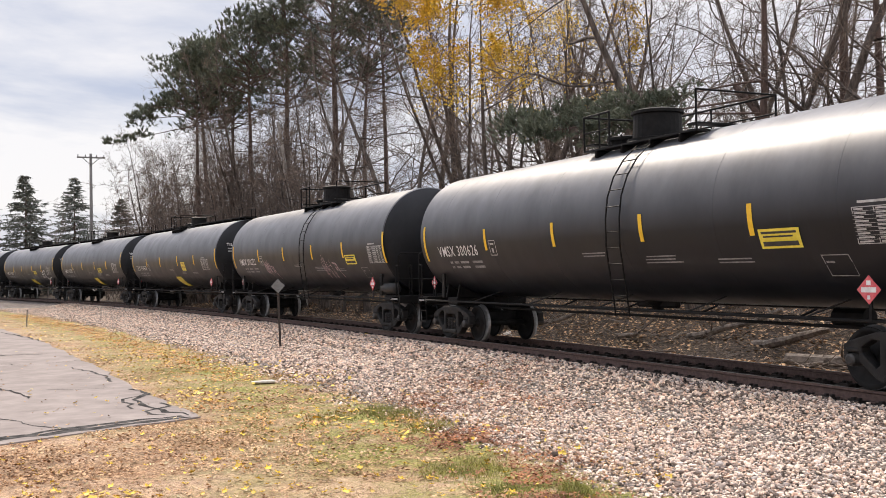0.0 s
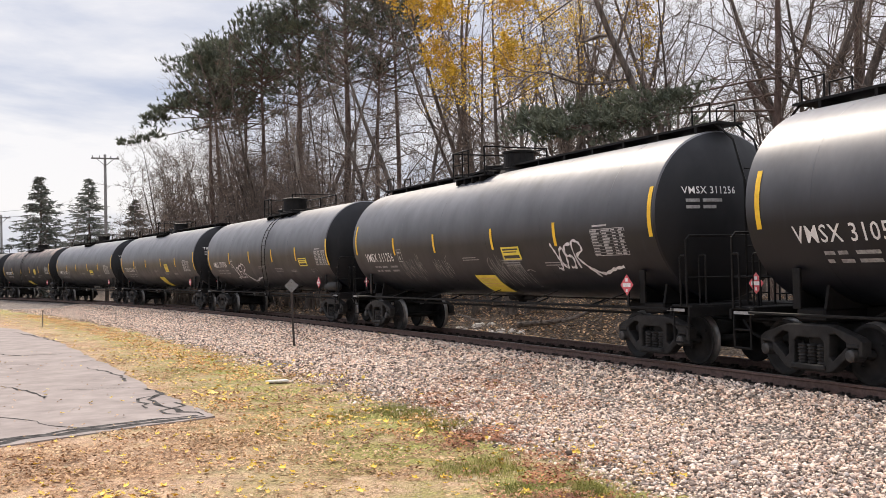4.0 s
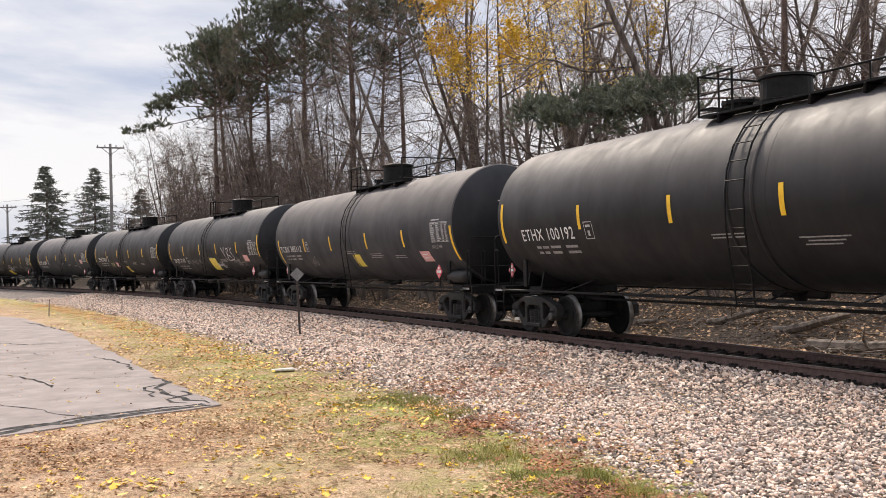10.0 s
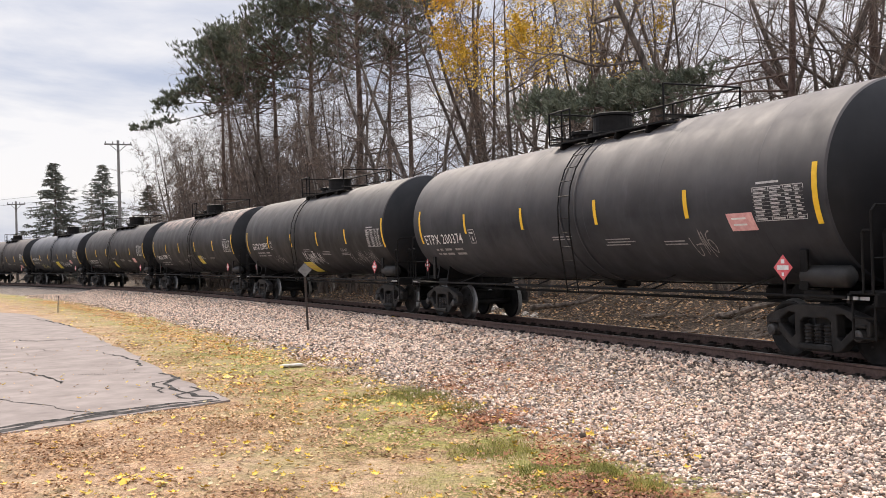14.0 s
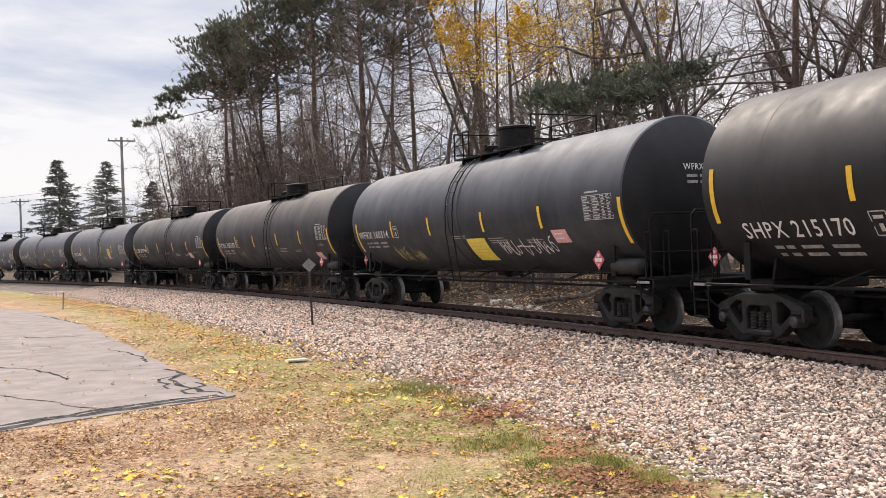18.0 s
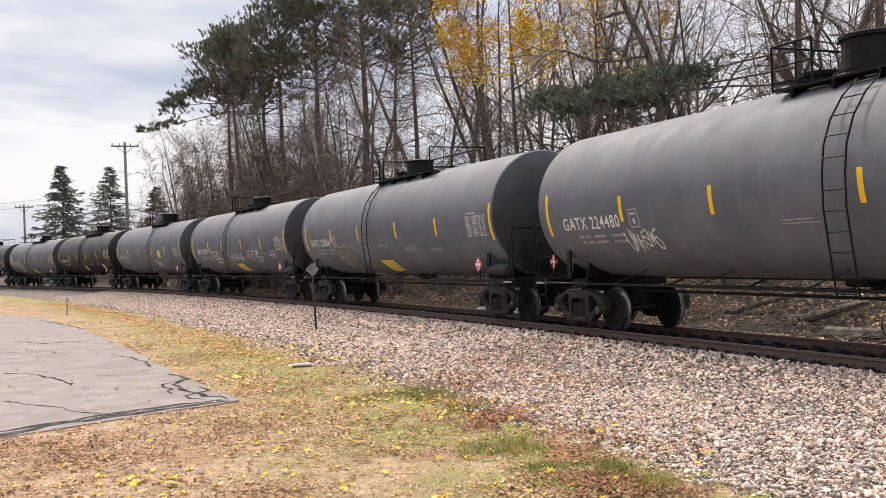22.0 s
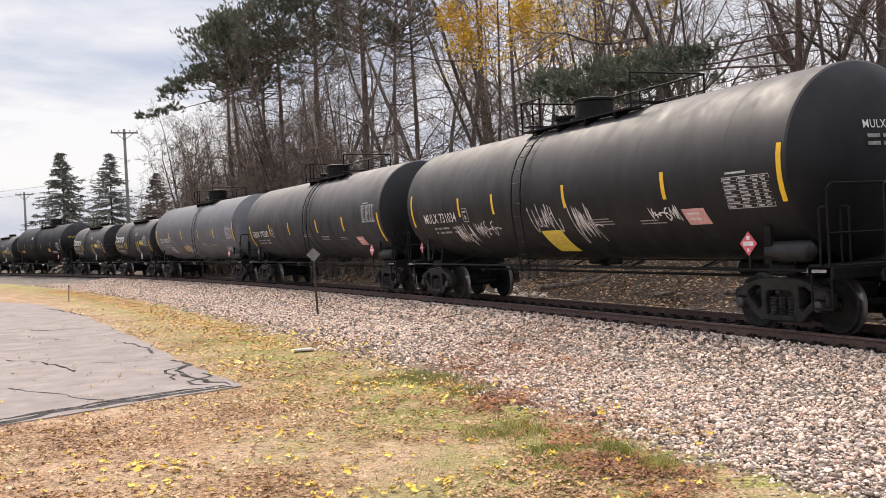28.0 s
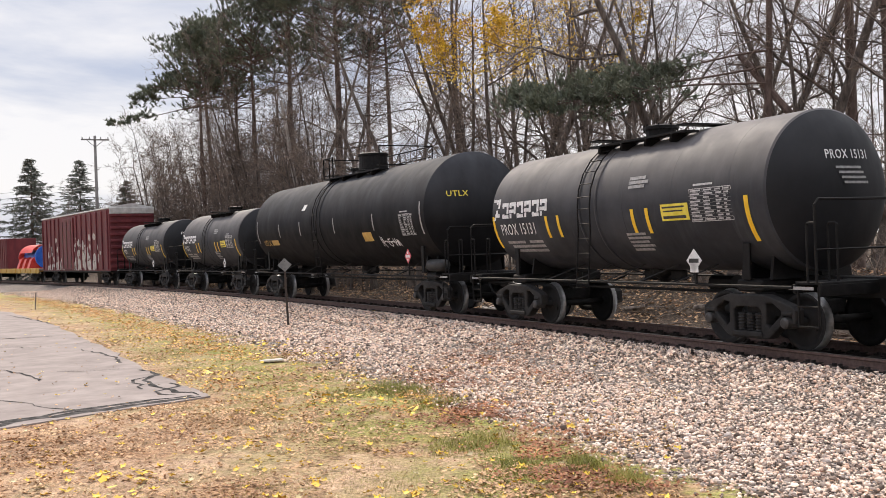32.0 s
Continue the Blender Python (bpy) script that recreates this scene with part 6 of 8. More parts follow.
    if style != "walk":
        if f"stile{sh.radius}" not in MESHES:
            MESHES[f"stile{sh.radius}"] = mesh_of("ladder", *stile_data(), FRAME_STEEL)
        rails = piece("ladder", MESHES[f"stile{sh.radius}"], car, "black ladder up the side of the tank", Matrix.Translation((lx - 0.22, 0, 0)))
        piece("stile", MESHES[f"stile{sh.radius}"], rails, at=Matrix.Translation((0.44, 0, 0)))
        for i in range(12):
            if i < 6:
                z = 1.0 + i * 0.3
                y = -1.5 - (sh.radius - 1.41) * min(1.0, (z - 0.92) / (sh.centre - 1.42))
            else:
                t = radians((i - 5.3) * 11)
                y, z = -(sh.radius + 0.09) * math.cos(t), sh.centre + (sh.radius + 0.09) * math.sin(t)
            piece("rung", shared("rung", lambda bm: rod(bm, (-0.22, 0, 0), (0.22, 0, 0), 0.011, 5), FRAME_STEEL), rails, at=Matrix.Translation((0.22, y, z)))
    # top works
    p0, p1 = CAGE_AT[style]
    def platform(bm):
        for k in (-1, 1):
            box(bm, (p0 + p1) / 2, k * 0.78, top - 0.10, p1 - p0, 0.34, 0.035)
            for i in range(4):
                x = p0 + (p1 - p0) * (i + 0.5) / 4
                beam(bm, (x - 0.02, k * 0.72, top - 0.25), (x + 0.02, k * 0.72, top - 0.12), 0.5, 0.05)
        for x in (p0, p1 - 0.3):
            box(bm, x + 0.15, 0, top + 0.03, 0.30, 1.8, 0.03)
    piece("platform", shared(f"platform{key}", platform, FRAME_STEEL), car, "black grating platform round the manway")
    def guard(bm):
        h = 0.62
        for y in (-0.93, 0.93):
            bent(bm, [(p0, y, top - 0.1), (p0, y, top + h), (p1 if y > 0 else p0 + 0.9, y, top + h), (p1 if y > 0 else p0 + 0.9, y, top - 0.1)], 0.022)
            rod(bm, (p0, y, top + 0.28), (p1 if y > 0 else p0 + 0.9, y, top + 0.28), 0.016, 5)
        for x in (p0, p0 + 0.02, p1):
            rod(bm, (x, -0.93, top + h), (x, 0.93, top + h), 0.020, 5)
        rod(bm, (p1, -0.93, top - 0.1), (p1, -0.93, top + h), 0.022, 5)
        rod(bm, ((p0 + p1) / 2, 0.93, top - 0.1), ((p0 + p1) / 2, 0.93, top + h), 0.02, 5)
        rod(bm, (p0 + 0.55, -0.93, top - 0.1), (p0 + 0.55, -0.93, top + h), 0.02, 5)
    if style != "low":
        piece("guard_rail", shared(f"guard{key}", guard, FRAME_STEEL), car, "black tubular guard rail")
    def housing(bm):
        hx = HOUSE_AT[style]
        w, h = (0.8, 0.74) if style == "walk" else (0.9, 0.72) if style in ("mid", "aft") else (1.0, 0.92)
        lathe(bm, [(top - 0.12, 0), (top - 0.12, 0.72 * w), (top, 0.62 * w), (top + 0.05, 0.62 * w), (top + 0.07, 0.50 * w), (top + 0.58 * h, 0.48 * w), (top + 0.60 * h, 0.53 * w), (top + 0.66 * h, 0.53 * w), (top + 0.70 * h, 0.42 * w), (top + 0.72 * h, 0)], 26, "z", (hx, 0, 0))
    if sh is not SHORT:
        piece("valve_housing", shared(f"housing{key}", housing, FRAME_STEEL, False), car, "round black valve housing on top")
    mx = HOUSE_AT[style] - 1.15 if style in HOUSE_AT else 0.3
    def manway(bm):
        lathe(bm, [(top - 0.1, 0), (top - 0.1, 0.30), (top + 0.16, 0.30), (top + 0.16, 0.36), (top + 0.22, 0.36), (top + 0.26, 0.2), (top + 0.27, 0)], 16, "z", (mx, 0, 0))
        for i in range(8):
            a = i * math.pi / 4
            rod(bm, (mx + 0.33 * math.cos(a), 0.33 * math.sin(a), top + 0.12), (mx + 0.33 * math.cos(a), 0.33 * math.sin(a), top + 0.26), 0.02, 5)
    piece("manway", shared(f"manway{key}", manway, FRAME_STEEL), car, "bolted manway lid")
    if style == "walk":
        def walkway(bm):
            box(bm, 0, 0, top + 0.11, 2 * sh.knuckle + 0.6, 0.66, 0.04)
            for i in range(14):
                x = -sh.knuckle + 0.3 + i * (2 * sh.knuckle - 0.6) / 13
                box(bm, x, 0, top + 0.04, 0.06, 0.62, 0.14)
            for k in (-1, 1):
                x = k * (sh.knuckle + 0.2)
                for dy in (-0.25, 0.25):
                    bent(bm, [(x, dy, top + 0.1), (x + k * 0.45, dy, top - 0.25), (x + k * 0.72, dy, sh.centre + 0.6), (x + k * 0.72, dy, 1.1)], 0.022, 5)
                for i in range(9):
                    rod(bm, (x + k * 0.72, -0.25, 1.3 + i * 0.28), (x + k * 0.72, 0.25, 1.3 + i * 0.28), 0.015, 5)
                for dy in (-0.3, 0.3):
                    bent(bm, [(x - k * 0.1, dy, top + 0.1), (x - k * 0.1, dy, top + 0.5), (x - k * 0.6, dy, top + 0.5), (x - k * 0.6, dy, top + 0.1)], 0.018, 5)
        piece("walkway", shared(f"walkway{key}", walkway, FRAME_STEEL), car, "full-length black running board with end ladders")
    return car


BASES = {}


def tank_car(sh, style, paint, label, end_paint="dark"):
    key = (id(sh), style)
    first = key not in BASES
    if first:
        BASES[key] = base_car(sh, style)
        car = BASES[key]
    else:
        car = copy_bare(BASES[key])
    tagged(car, label, "tank car", "tank cars of the train")
    me_key = f"tank{sh.half}"
    me = shared(me_key, lambda bm: tank_mesh(bm, sh), PAINT["black"], True)
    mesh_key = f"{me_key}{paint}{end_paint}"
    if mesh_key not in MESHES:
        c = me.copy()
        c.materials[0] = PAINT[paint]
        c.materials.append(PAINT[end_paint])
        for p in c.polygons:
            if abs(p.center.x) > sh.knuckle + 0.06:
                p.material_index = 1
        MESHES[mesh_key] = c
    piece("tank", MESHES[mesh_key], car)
    for i in range(6):
        me = shared(f"seam{sh.radius}{paint}", lambda bm: lathe(bm, [(-0.009, sh.radius - 0.004), (-0.009, sh.radius + 0.0016), (0.009, sh.radius + 0.0016), (0.009, sh.radius - 0.004)], 72, "x", (0, 0, sh.centre)), PAINT[paint], False)
        piece("weld_seam", me, car, at=Matrix.Translation((-sh.knuckle * 0.82 + i * sh.knuckle * 0.328, 0, 0)))
    if style in ("dome", "mid", "low", "side"):
        lx = LADDER_AT[style] + sh.ahead
        def band(bm):
            for dx in (-0.3, 0.3):
                lathe(bm, [(lx + dx - 0.04, sh.radius + 0.001), (lx + dx - 0.04, sh.radius + 0.014), (lx + dx + 0.04, sh.radius + 0.014), (lx + dx + 0.04, sh.radius + 0.001)], 72, "x", (0, 0, sh.centre))
        piece("band", shared(f"band{key}{paint}", band, PAINT[paint], True), car, "pair of raised hoops round the tank")
    return car




def copy_bare(base):
    """A copy of a car's frame and fittings, without what is painted on it."""
    painted = [o for o in base.children if o.name.split(".")[0] in MARKS]
    for o in painted:
        o.parent = None
    dup = copy_thing(base, Matrix())
    for o in painted:
        o.parent = base
    WHEELSETS.extend(o for o in dup.children_recursive if o.name.startswith("wheelset"))
    return dup


MARKS = ("tank", "weld_seam", "band", "stripe", "reporting_mark", "small_print", "data_table", "sticker", "placard", "graffiti", "stencil", "emblem", "end_mark", "end_print")


def patch(sh, car, name, x0, x1, z0, z1, mat, label="", slant=0.0, lift=0.008, rows=4):
    """A thin sheet laid on the flank."""
    bm = bmesh.new()
    prev = None
    for k in range(rows + 1):
        z = z0 + (z1 - z0) * k / rows
        dx = slant * (1 - k / rows)
        v = [bm.verts.new(sh.side(x0 + dx, z, lift)), bm.verts.new(sh.side(x1 + dx, z, lift))]
        if prev:
            bm.faces.new((prev[0], prev[1], v[1], v[0]))
        prev = v
    return part(name, bm, mat, car, label)


def bars(sh, car, name, blocks, mat, label="", lift=0.010):
    """Bars in place of print too small to read: (x0, x1, z, high)."""
    bm = bmesh.new()
    for x0, x1, z, high in blocks:
        q = [sh.side(x0, z - high / 2, lift), sh.side(x1, z - high / 2, lift), sh.side(x1, z + high / 2, lift), sh.side(x0, z + high / 2, lift)]
        bm.faces.new([bm.verts.new(p) for p in q])
    return part(name, bm, mat, car, label)


def letters(text, place, mat, car, name, width, high, label):
    """Lettering in the built-in font, each corner laid by place(u, v)."""
    cu = bpy.data.curves.new("lettering", "FONT")
    cu.body, cu.size, cu.resolution_u = text, 1.0, 2
    cu.offset = 0.008
    cu.space_character = 1.1
    ob = new("lettering", cu)
    me = bpy.data.meshes.new_from_object(ob)
    bpy.data.objects.remove(ob)
    bpy.data.curves.remove(cu)
    co = np.empty(len(me.vertices) * 3)
    me.vertices.foreach_get("co", co)
    co = co.reshape(-1, 3)
    lo, hi = co[:, :2].min(0), co[:, :2].max(0)
    co[:, :2] = (co[:, :2] - lo) / (hi - lo)
    out = np.array([place(u * width, v * high) for u, v, _ in co])
    me.vertices.foreach_set("co", out.ravel())
    me.materials.clear()
    me.materials.append(mat)
    me.update()
    return piece(name, me, car, label)


def stroke(sh, bm, pts, width, lift=0.011, smooth=True):
    """A sprayed line on the flank through points (x, z), rounded between them."""
    line = []
    for k in range(len(pts) - 1):
        a, b, c, d = (Vector(pts[min(max(k + o, 0), len(pts) - 1)]) for o in (-1, 0, 1, 2))
        for i in range(5 if smooth else 3):
            t = i / (5 if smooth else 3)
            line.append(0.5 * (2 * b + (c - a) * t + (2 * a - 5 * b + 4 * c - d) * t * t + (3 * b - a - 3 * c + d) * t ** 3) if smooth else b.lerp(c, t))
    line.append(Vector(pts[-1]))
    prev = None
    for i, p in enumerate(line):
        d = line[min(i + 1, len(line) - 1)] - line[max(i - 1, 0)]
        d = d.normalized() if d.length > 1e-6 else Vector((1, 0))
        w = width * (0.75 + 0.35 * math.sin(i * 1.7 + p.x * 9))
        v = [bm.verts.new(sh.side(p.x - d.y * w, p.y + d.x * w, lift)), bm.verts.new(sh.side(p.x + d.y * w, p.y - d.x * w, lift))]
        if prev:
            bm.faces.new((prev[0], prev[1], v[1], v[0]))
        prev = v


def filled(sh, car, outline, mat, label, lift=0.009):
    """A painted area on the flank, laid in level strips inside an outline of (x, z)."""
    bm = bmesh.new()
    lo, hi = min(z for _, z in outline), max(z for _, z in outline)
    def cut(z):
        xs = sorted(ax + (bx - ax) * (z - az) / (bz - az) for (ax, az), (bx, bz) in zip(outline, outline[1:] + outline[:1]) if (az > z) != (bz > z))
        return (xs[0], xs[-1]) if len(xs) > 1 else None
    rows = [(lo + (hi - lo) * (k + 0.5) / 18, cut(lo + (hi - lo) * (k + 0.5) / 18)) for k in range(18)]
    rows = [(z, c) for z, c in rows if c]
    prev = None
    for z, (a, b) in rows:
        v = [bm.verts.new(sh.side(a + (b - a) * i / 6, z, lift)) for i in range(7)]
        if prev:
            for i in range(6):
                bm.faces.new((prev[i], prev[i + 1], v[i + 1], v[i]))
        prev = v
    return tagged(part("graffiti", bm, mat, car, label), kind="stuff")


def oval(cx, cz, rx, rz, lean=0.0, n=14):
    return [(cx + rx * math.cos(6.2832 * k / n) + lean * math.sin(6.2832 * k / n), cz + rz * math.sin(6.2832 * k / n)) for k in range(n)]


# sprayed tags as strokes in a unit square
TAGS = {
    "bold": [[(0, 1), (.1, .72), (.17, .35), (.12, .08), (.0, .12)], [(.27, .8), (.2, .4), (.3, .12), (.4, .45), (.36, .8), (.26, .78)], [(.64, .95), (.45, .88), (.43, .56), (.6, .5), (.56, .15), (.42, .14)],
            [(.7, .1), (.68, .98), (.88, .98), (.94, .72), (.74, .5), (.95, .1), (1.12, -.2)], [(.95, .12), (1.25, -.1), (1.6, .04), (1.9, .12)]],
    "yb": [[(0, 1), (.2, .55)], [(.28, 1.05), (.2, .55), (.36, 0)], [(.46, .95), (.5, 0)], [(.46, .95), (.63, .85), (.5, .52), (.76, .3), (.72, .03), (.5, .02)], [(.72, 1), (.72, .86)], [(.97, .95), (.82, .8), (.87, .55), (1, .3), (.95, .08), (.8, .12)]],
    "syr": [[(.25, 1), (0, .72), (.3, .5), (.08, .05)], [(.32, 1), (.45, .6)], [(.6, 1), (.45, .55), (.3, -.1)], [(.72, .9), (.7, .1)], [(.72, .9), (1.05, .8), (.75, .5), (1.1, .05), (.68, 0)]],
    "fek": [[(.04, .95), (.02, 0)], [(0, .95), (.28, .95)], [(.02, .5), (.24, .5)], [(.55, .9), (.33, .85), (.34, .1), (.55, .12)], [(.33, .5), (.5, .5)], [(.65, .95), (.62, .1)], [(.84, .95), (.64, .5), (.9, .1)], [(.98, .95), (.96, .1), (1.2, .16)], [(.3, -.2), (1.25, -.14)]],
    "ta": [[(0, 1), (.5, .96)], [(.25, .98), (.4, .4)], [(.45, .35), (.62, .95), (.8, .4), (1.0, -.25)], [(.52, .6), (.75, .6)]],
}


def sprayed(sh, car, x, z, wide, high, mat, tag, label, width=0.024):
    bm = bmesh.new()
    for pts in TAGS[tag]:
        stroke(sh, bm, [(x + u * wide, z + v * high) for u, v in pts], width)
    return tagged(part("graffiti", bm, mat, car, label), kind="stuff")


def scribble(sh, car, x, z, wide, high, mat, seed, label, strokes=7, width=0.02):
    """Sprayed strokes, no letters of any word: hooks, zigzags, loops and slashes that run into one another."""
    rng = random.Random(seed)
    bm = bmesh.new()
    for k in range(strokes):
        cx, w = x + wide * (k + 0.2) / strokes, wide / strokes * rng.uniform(0.8, 1.5)
        lo, hi = rng.uniform(-0.05, 0.2), rng.uniform(0.75, 1.1)
        def at(u, v):
            return cx + w * u - 0.1 * high * v, z + high * (lo + (hi - lo) * v)
        kind = rng.choice("zzhhlsv")
        if kind == "z":
            stroke(sh, bm, [at(0, 0.1), at(0.2, 1), at(0.45, 0.2), at(0.6, 0.9), at(0.95, 0)], width, smooth=False)
        elif kind == "h":
            stroke(sh, bm, [at(0.1, 1), at(0.2, 0.4), at(0.35, 0.02), at(0.7, 0.1), at(0.9, 0.5)], width)
        elif kind == "l":
            stroke(sh, bm, [at(0.8, 0.95), at(0.2, 0.8), at(0.1, 0.4), at(0.5, 0.1), at(0.8, 0.35), at(0.45, 0.6), at(0.1, 0.55)], width)
        elif kind == "s":
            stroke(sh, bm, [at(-0.2, 0.45), at(0.5, 0.5), at(1.2, 0.42)], width, smooth=False)
        else:
            stroke(sh, bm, [at(0, 1), at(0.3, 0.05), at(0.55, 0.95)], width, smooth=False)
            stroke(sh, bm, [at(0.4, 0.5), at(0.9, 0.6), at(1.0, 0.1)], width)
    return tagged(part("graffiti", bm, mat, car, label), kind="stuff")


def table(sh, car, x0, x1, z0, z1, seed):
    rng = random.Random(seed)
    t = 0.012
    blocks = [(x0, x1, z1, t), (x0, x1, z0, t)]
    rows = 9
    for k in range(rows):
        z = z0 + (z1 - z0) * (k + 0.5) / rows
        blocks.append((x0, x1, z - (z1 - z0) / rows / 2, t * 0.4))
        for a, b in ((0.03, 0.30), (0.36, 0.60), (0.66, 0.80), (0.85, 0.97)):
            blocks.append((x0 + (x1 - x0) * a, x0 + (x1 - x0) * (a + (b - a) * rng.uniform(0.5, 1.0)), z, (z1 - z0) / rows * 0.45))
    for a in (0.0, 0.33, 0.63, 0.825, 1.0):
        x = x0 + (x1 - x0) * a
        blocks.append((x - 0.006, x + 0.006, (z0 + z1) / 2, z1 - z0))
    blocks.append((x0 + 0.1, x0 + 0.6, z1 + 0.07, 0.035))
    tagged(bars(sh, car, "data_table", blocks, TABLE_WHITE, "stencilled white data table"), kind="stuff")


def diamond(sh, car, x, z, size, red=True, y=-1.47):
    """A placard on a hanger at the sill; the white ones stand on a house-shaped holder."""
    bm = bmesh.new()
    box(bm, x, y, z, size * 0.707, 0.012, size * 0.707, Matrix.Rotation(radians(45), 4, "Y"))
    if not red:
        box(bm, x, y, z - size * 0.30, size * 0.5, 0.012, size * 0.4)
    pl = part("placard", bm, RED if red else WHITE, car, "red and white diamond placard on the side" if red else "white house-shaped placard")
    bm = bmesh.new()
    box(bm, x, y - 0.008, z, size * 0.62, 0.004, size * 0.18)
    if red:
        box(bm, x, y - 0.008, z + size * 0.24, size * 0.18, 0.004, size * 0.16)
        box(bm, x, y - 0.008, z - size * 0.26, size * 0.12, 0.004, size * 0.14)
    part("print", bm, WHITE if red else INK, pl)
    bm = bmesh.new()
    box(bm, x, y + 0.03, (z + size * 0.3 + 1.04) / 2, 0.05, 0.03, z + size * 0.3 - 1.04)
    part("hanger", bm, FRAME_STEEL, pl)


# where the six reflective stripes stand, by builder
STRIPES = (-7.72, -4.58, -1.62, 1.3, 4.44, 7.6)
VM = (-7.76, -4.32, -1.3, 1.72, 4.52, 7.69)
TI = (-7.74, -4.65, -1.86, 1.42, 4.25, 7.55)
GA = (-7.72, -4.6, -1.54, 1.46, 4.36, 7.57)
TC = (-7.65, -4.55, -1.74, 1.58, 4.46, 7.6)
GR = (-7.62, -4.68, -1.9, 1.4, 4.33, 7.57)
SPRAY = surface("white_spray", (0.60, 0.60, 0.62), (0.78, 0.78, 0.80), scale=11, rough=0.6)
SPRAY_DIM = surface("faded_spray", (0.17, 0.17, 0.17), (0.30, 0.29, 0.28), scale=11, rough=0.7)
SPRAY_PINK = surface("pinkish_spray", (0.38, 0.26, 0.28), (0.55, 0.42, 0.44), scale=11, rough=0.6)
SPRAY_GOLD = surface("yellowish_spray", (0.36, 0.33, 0.12), (0.50, 0.47, 0.20), scale=11, rough=0.6)
SPRAYS = {"w": SPRAY, "d": SPRAY_DIM, "k": SPRAY_PINK, "g": SPRAY_GOLD}
SPRAY_WORDS = {"w": "white sprayed graffiti", "d": "faded grey sprayed graffiti", "k": "pinkish sprayed graffiti", "g": "yellowish sprayed graffiti"}
ORANGE = surface("orange_notice", (0.70, 0.42, 0.16), (0.80, 0.55, 0.24), scale=10, rough=0.6)


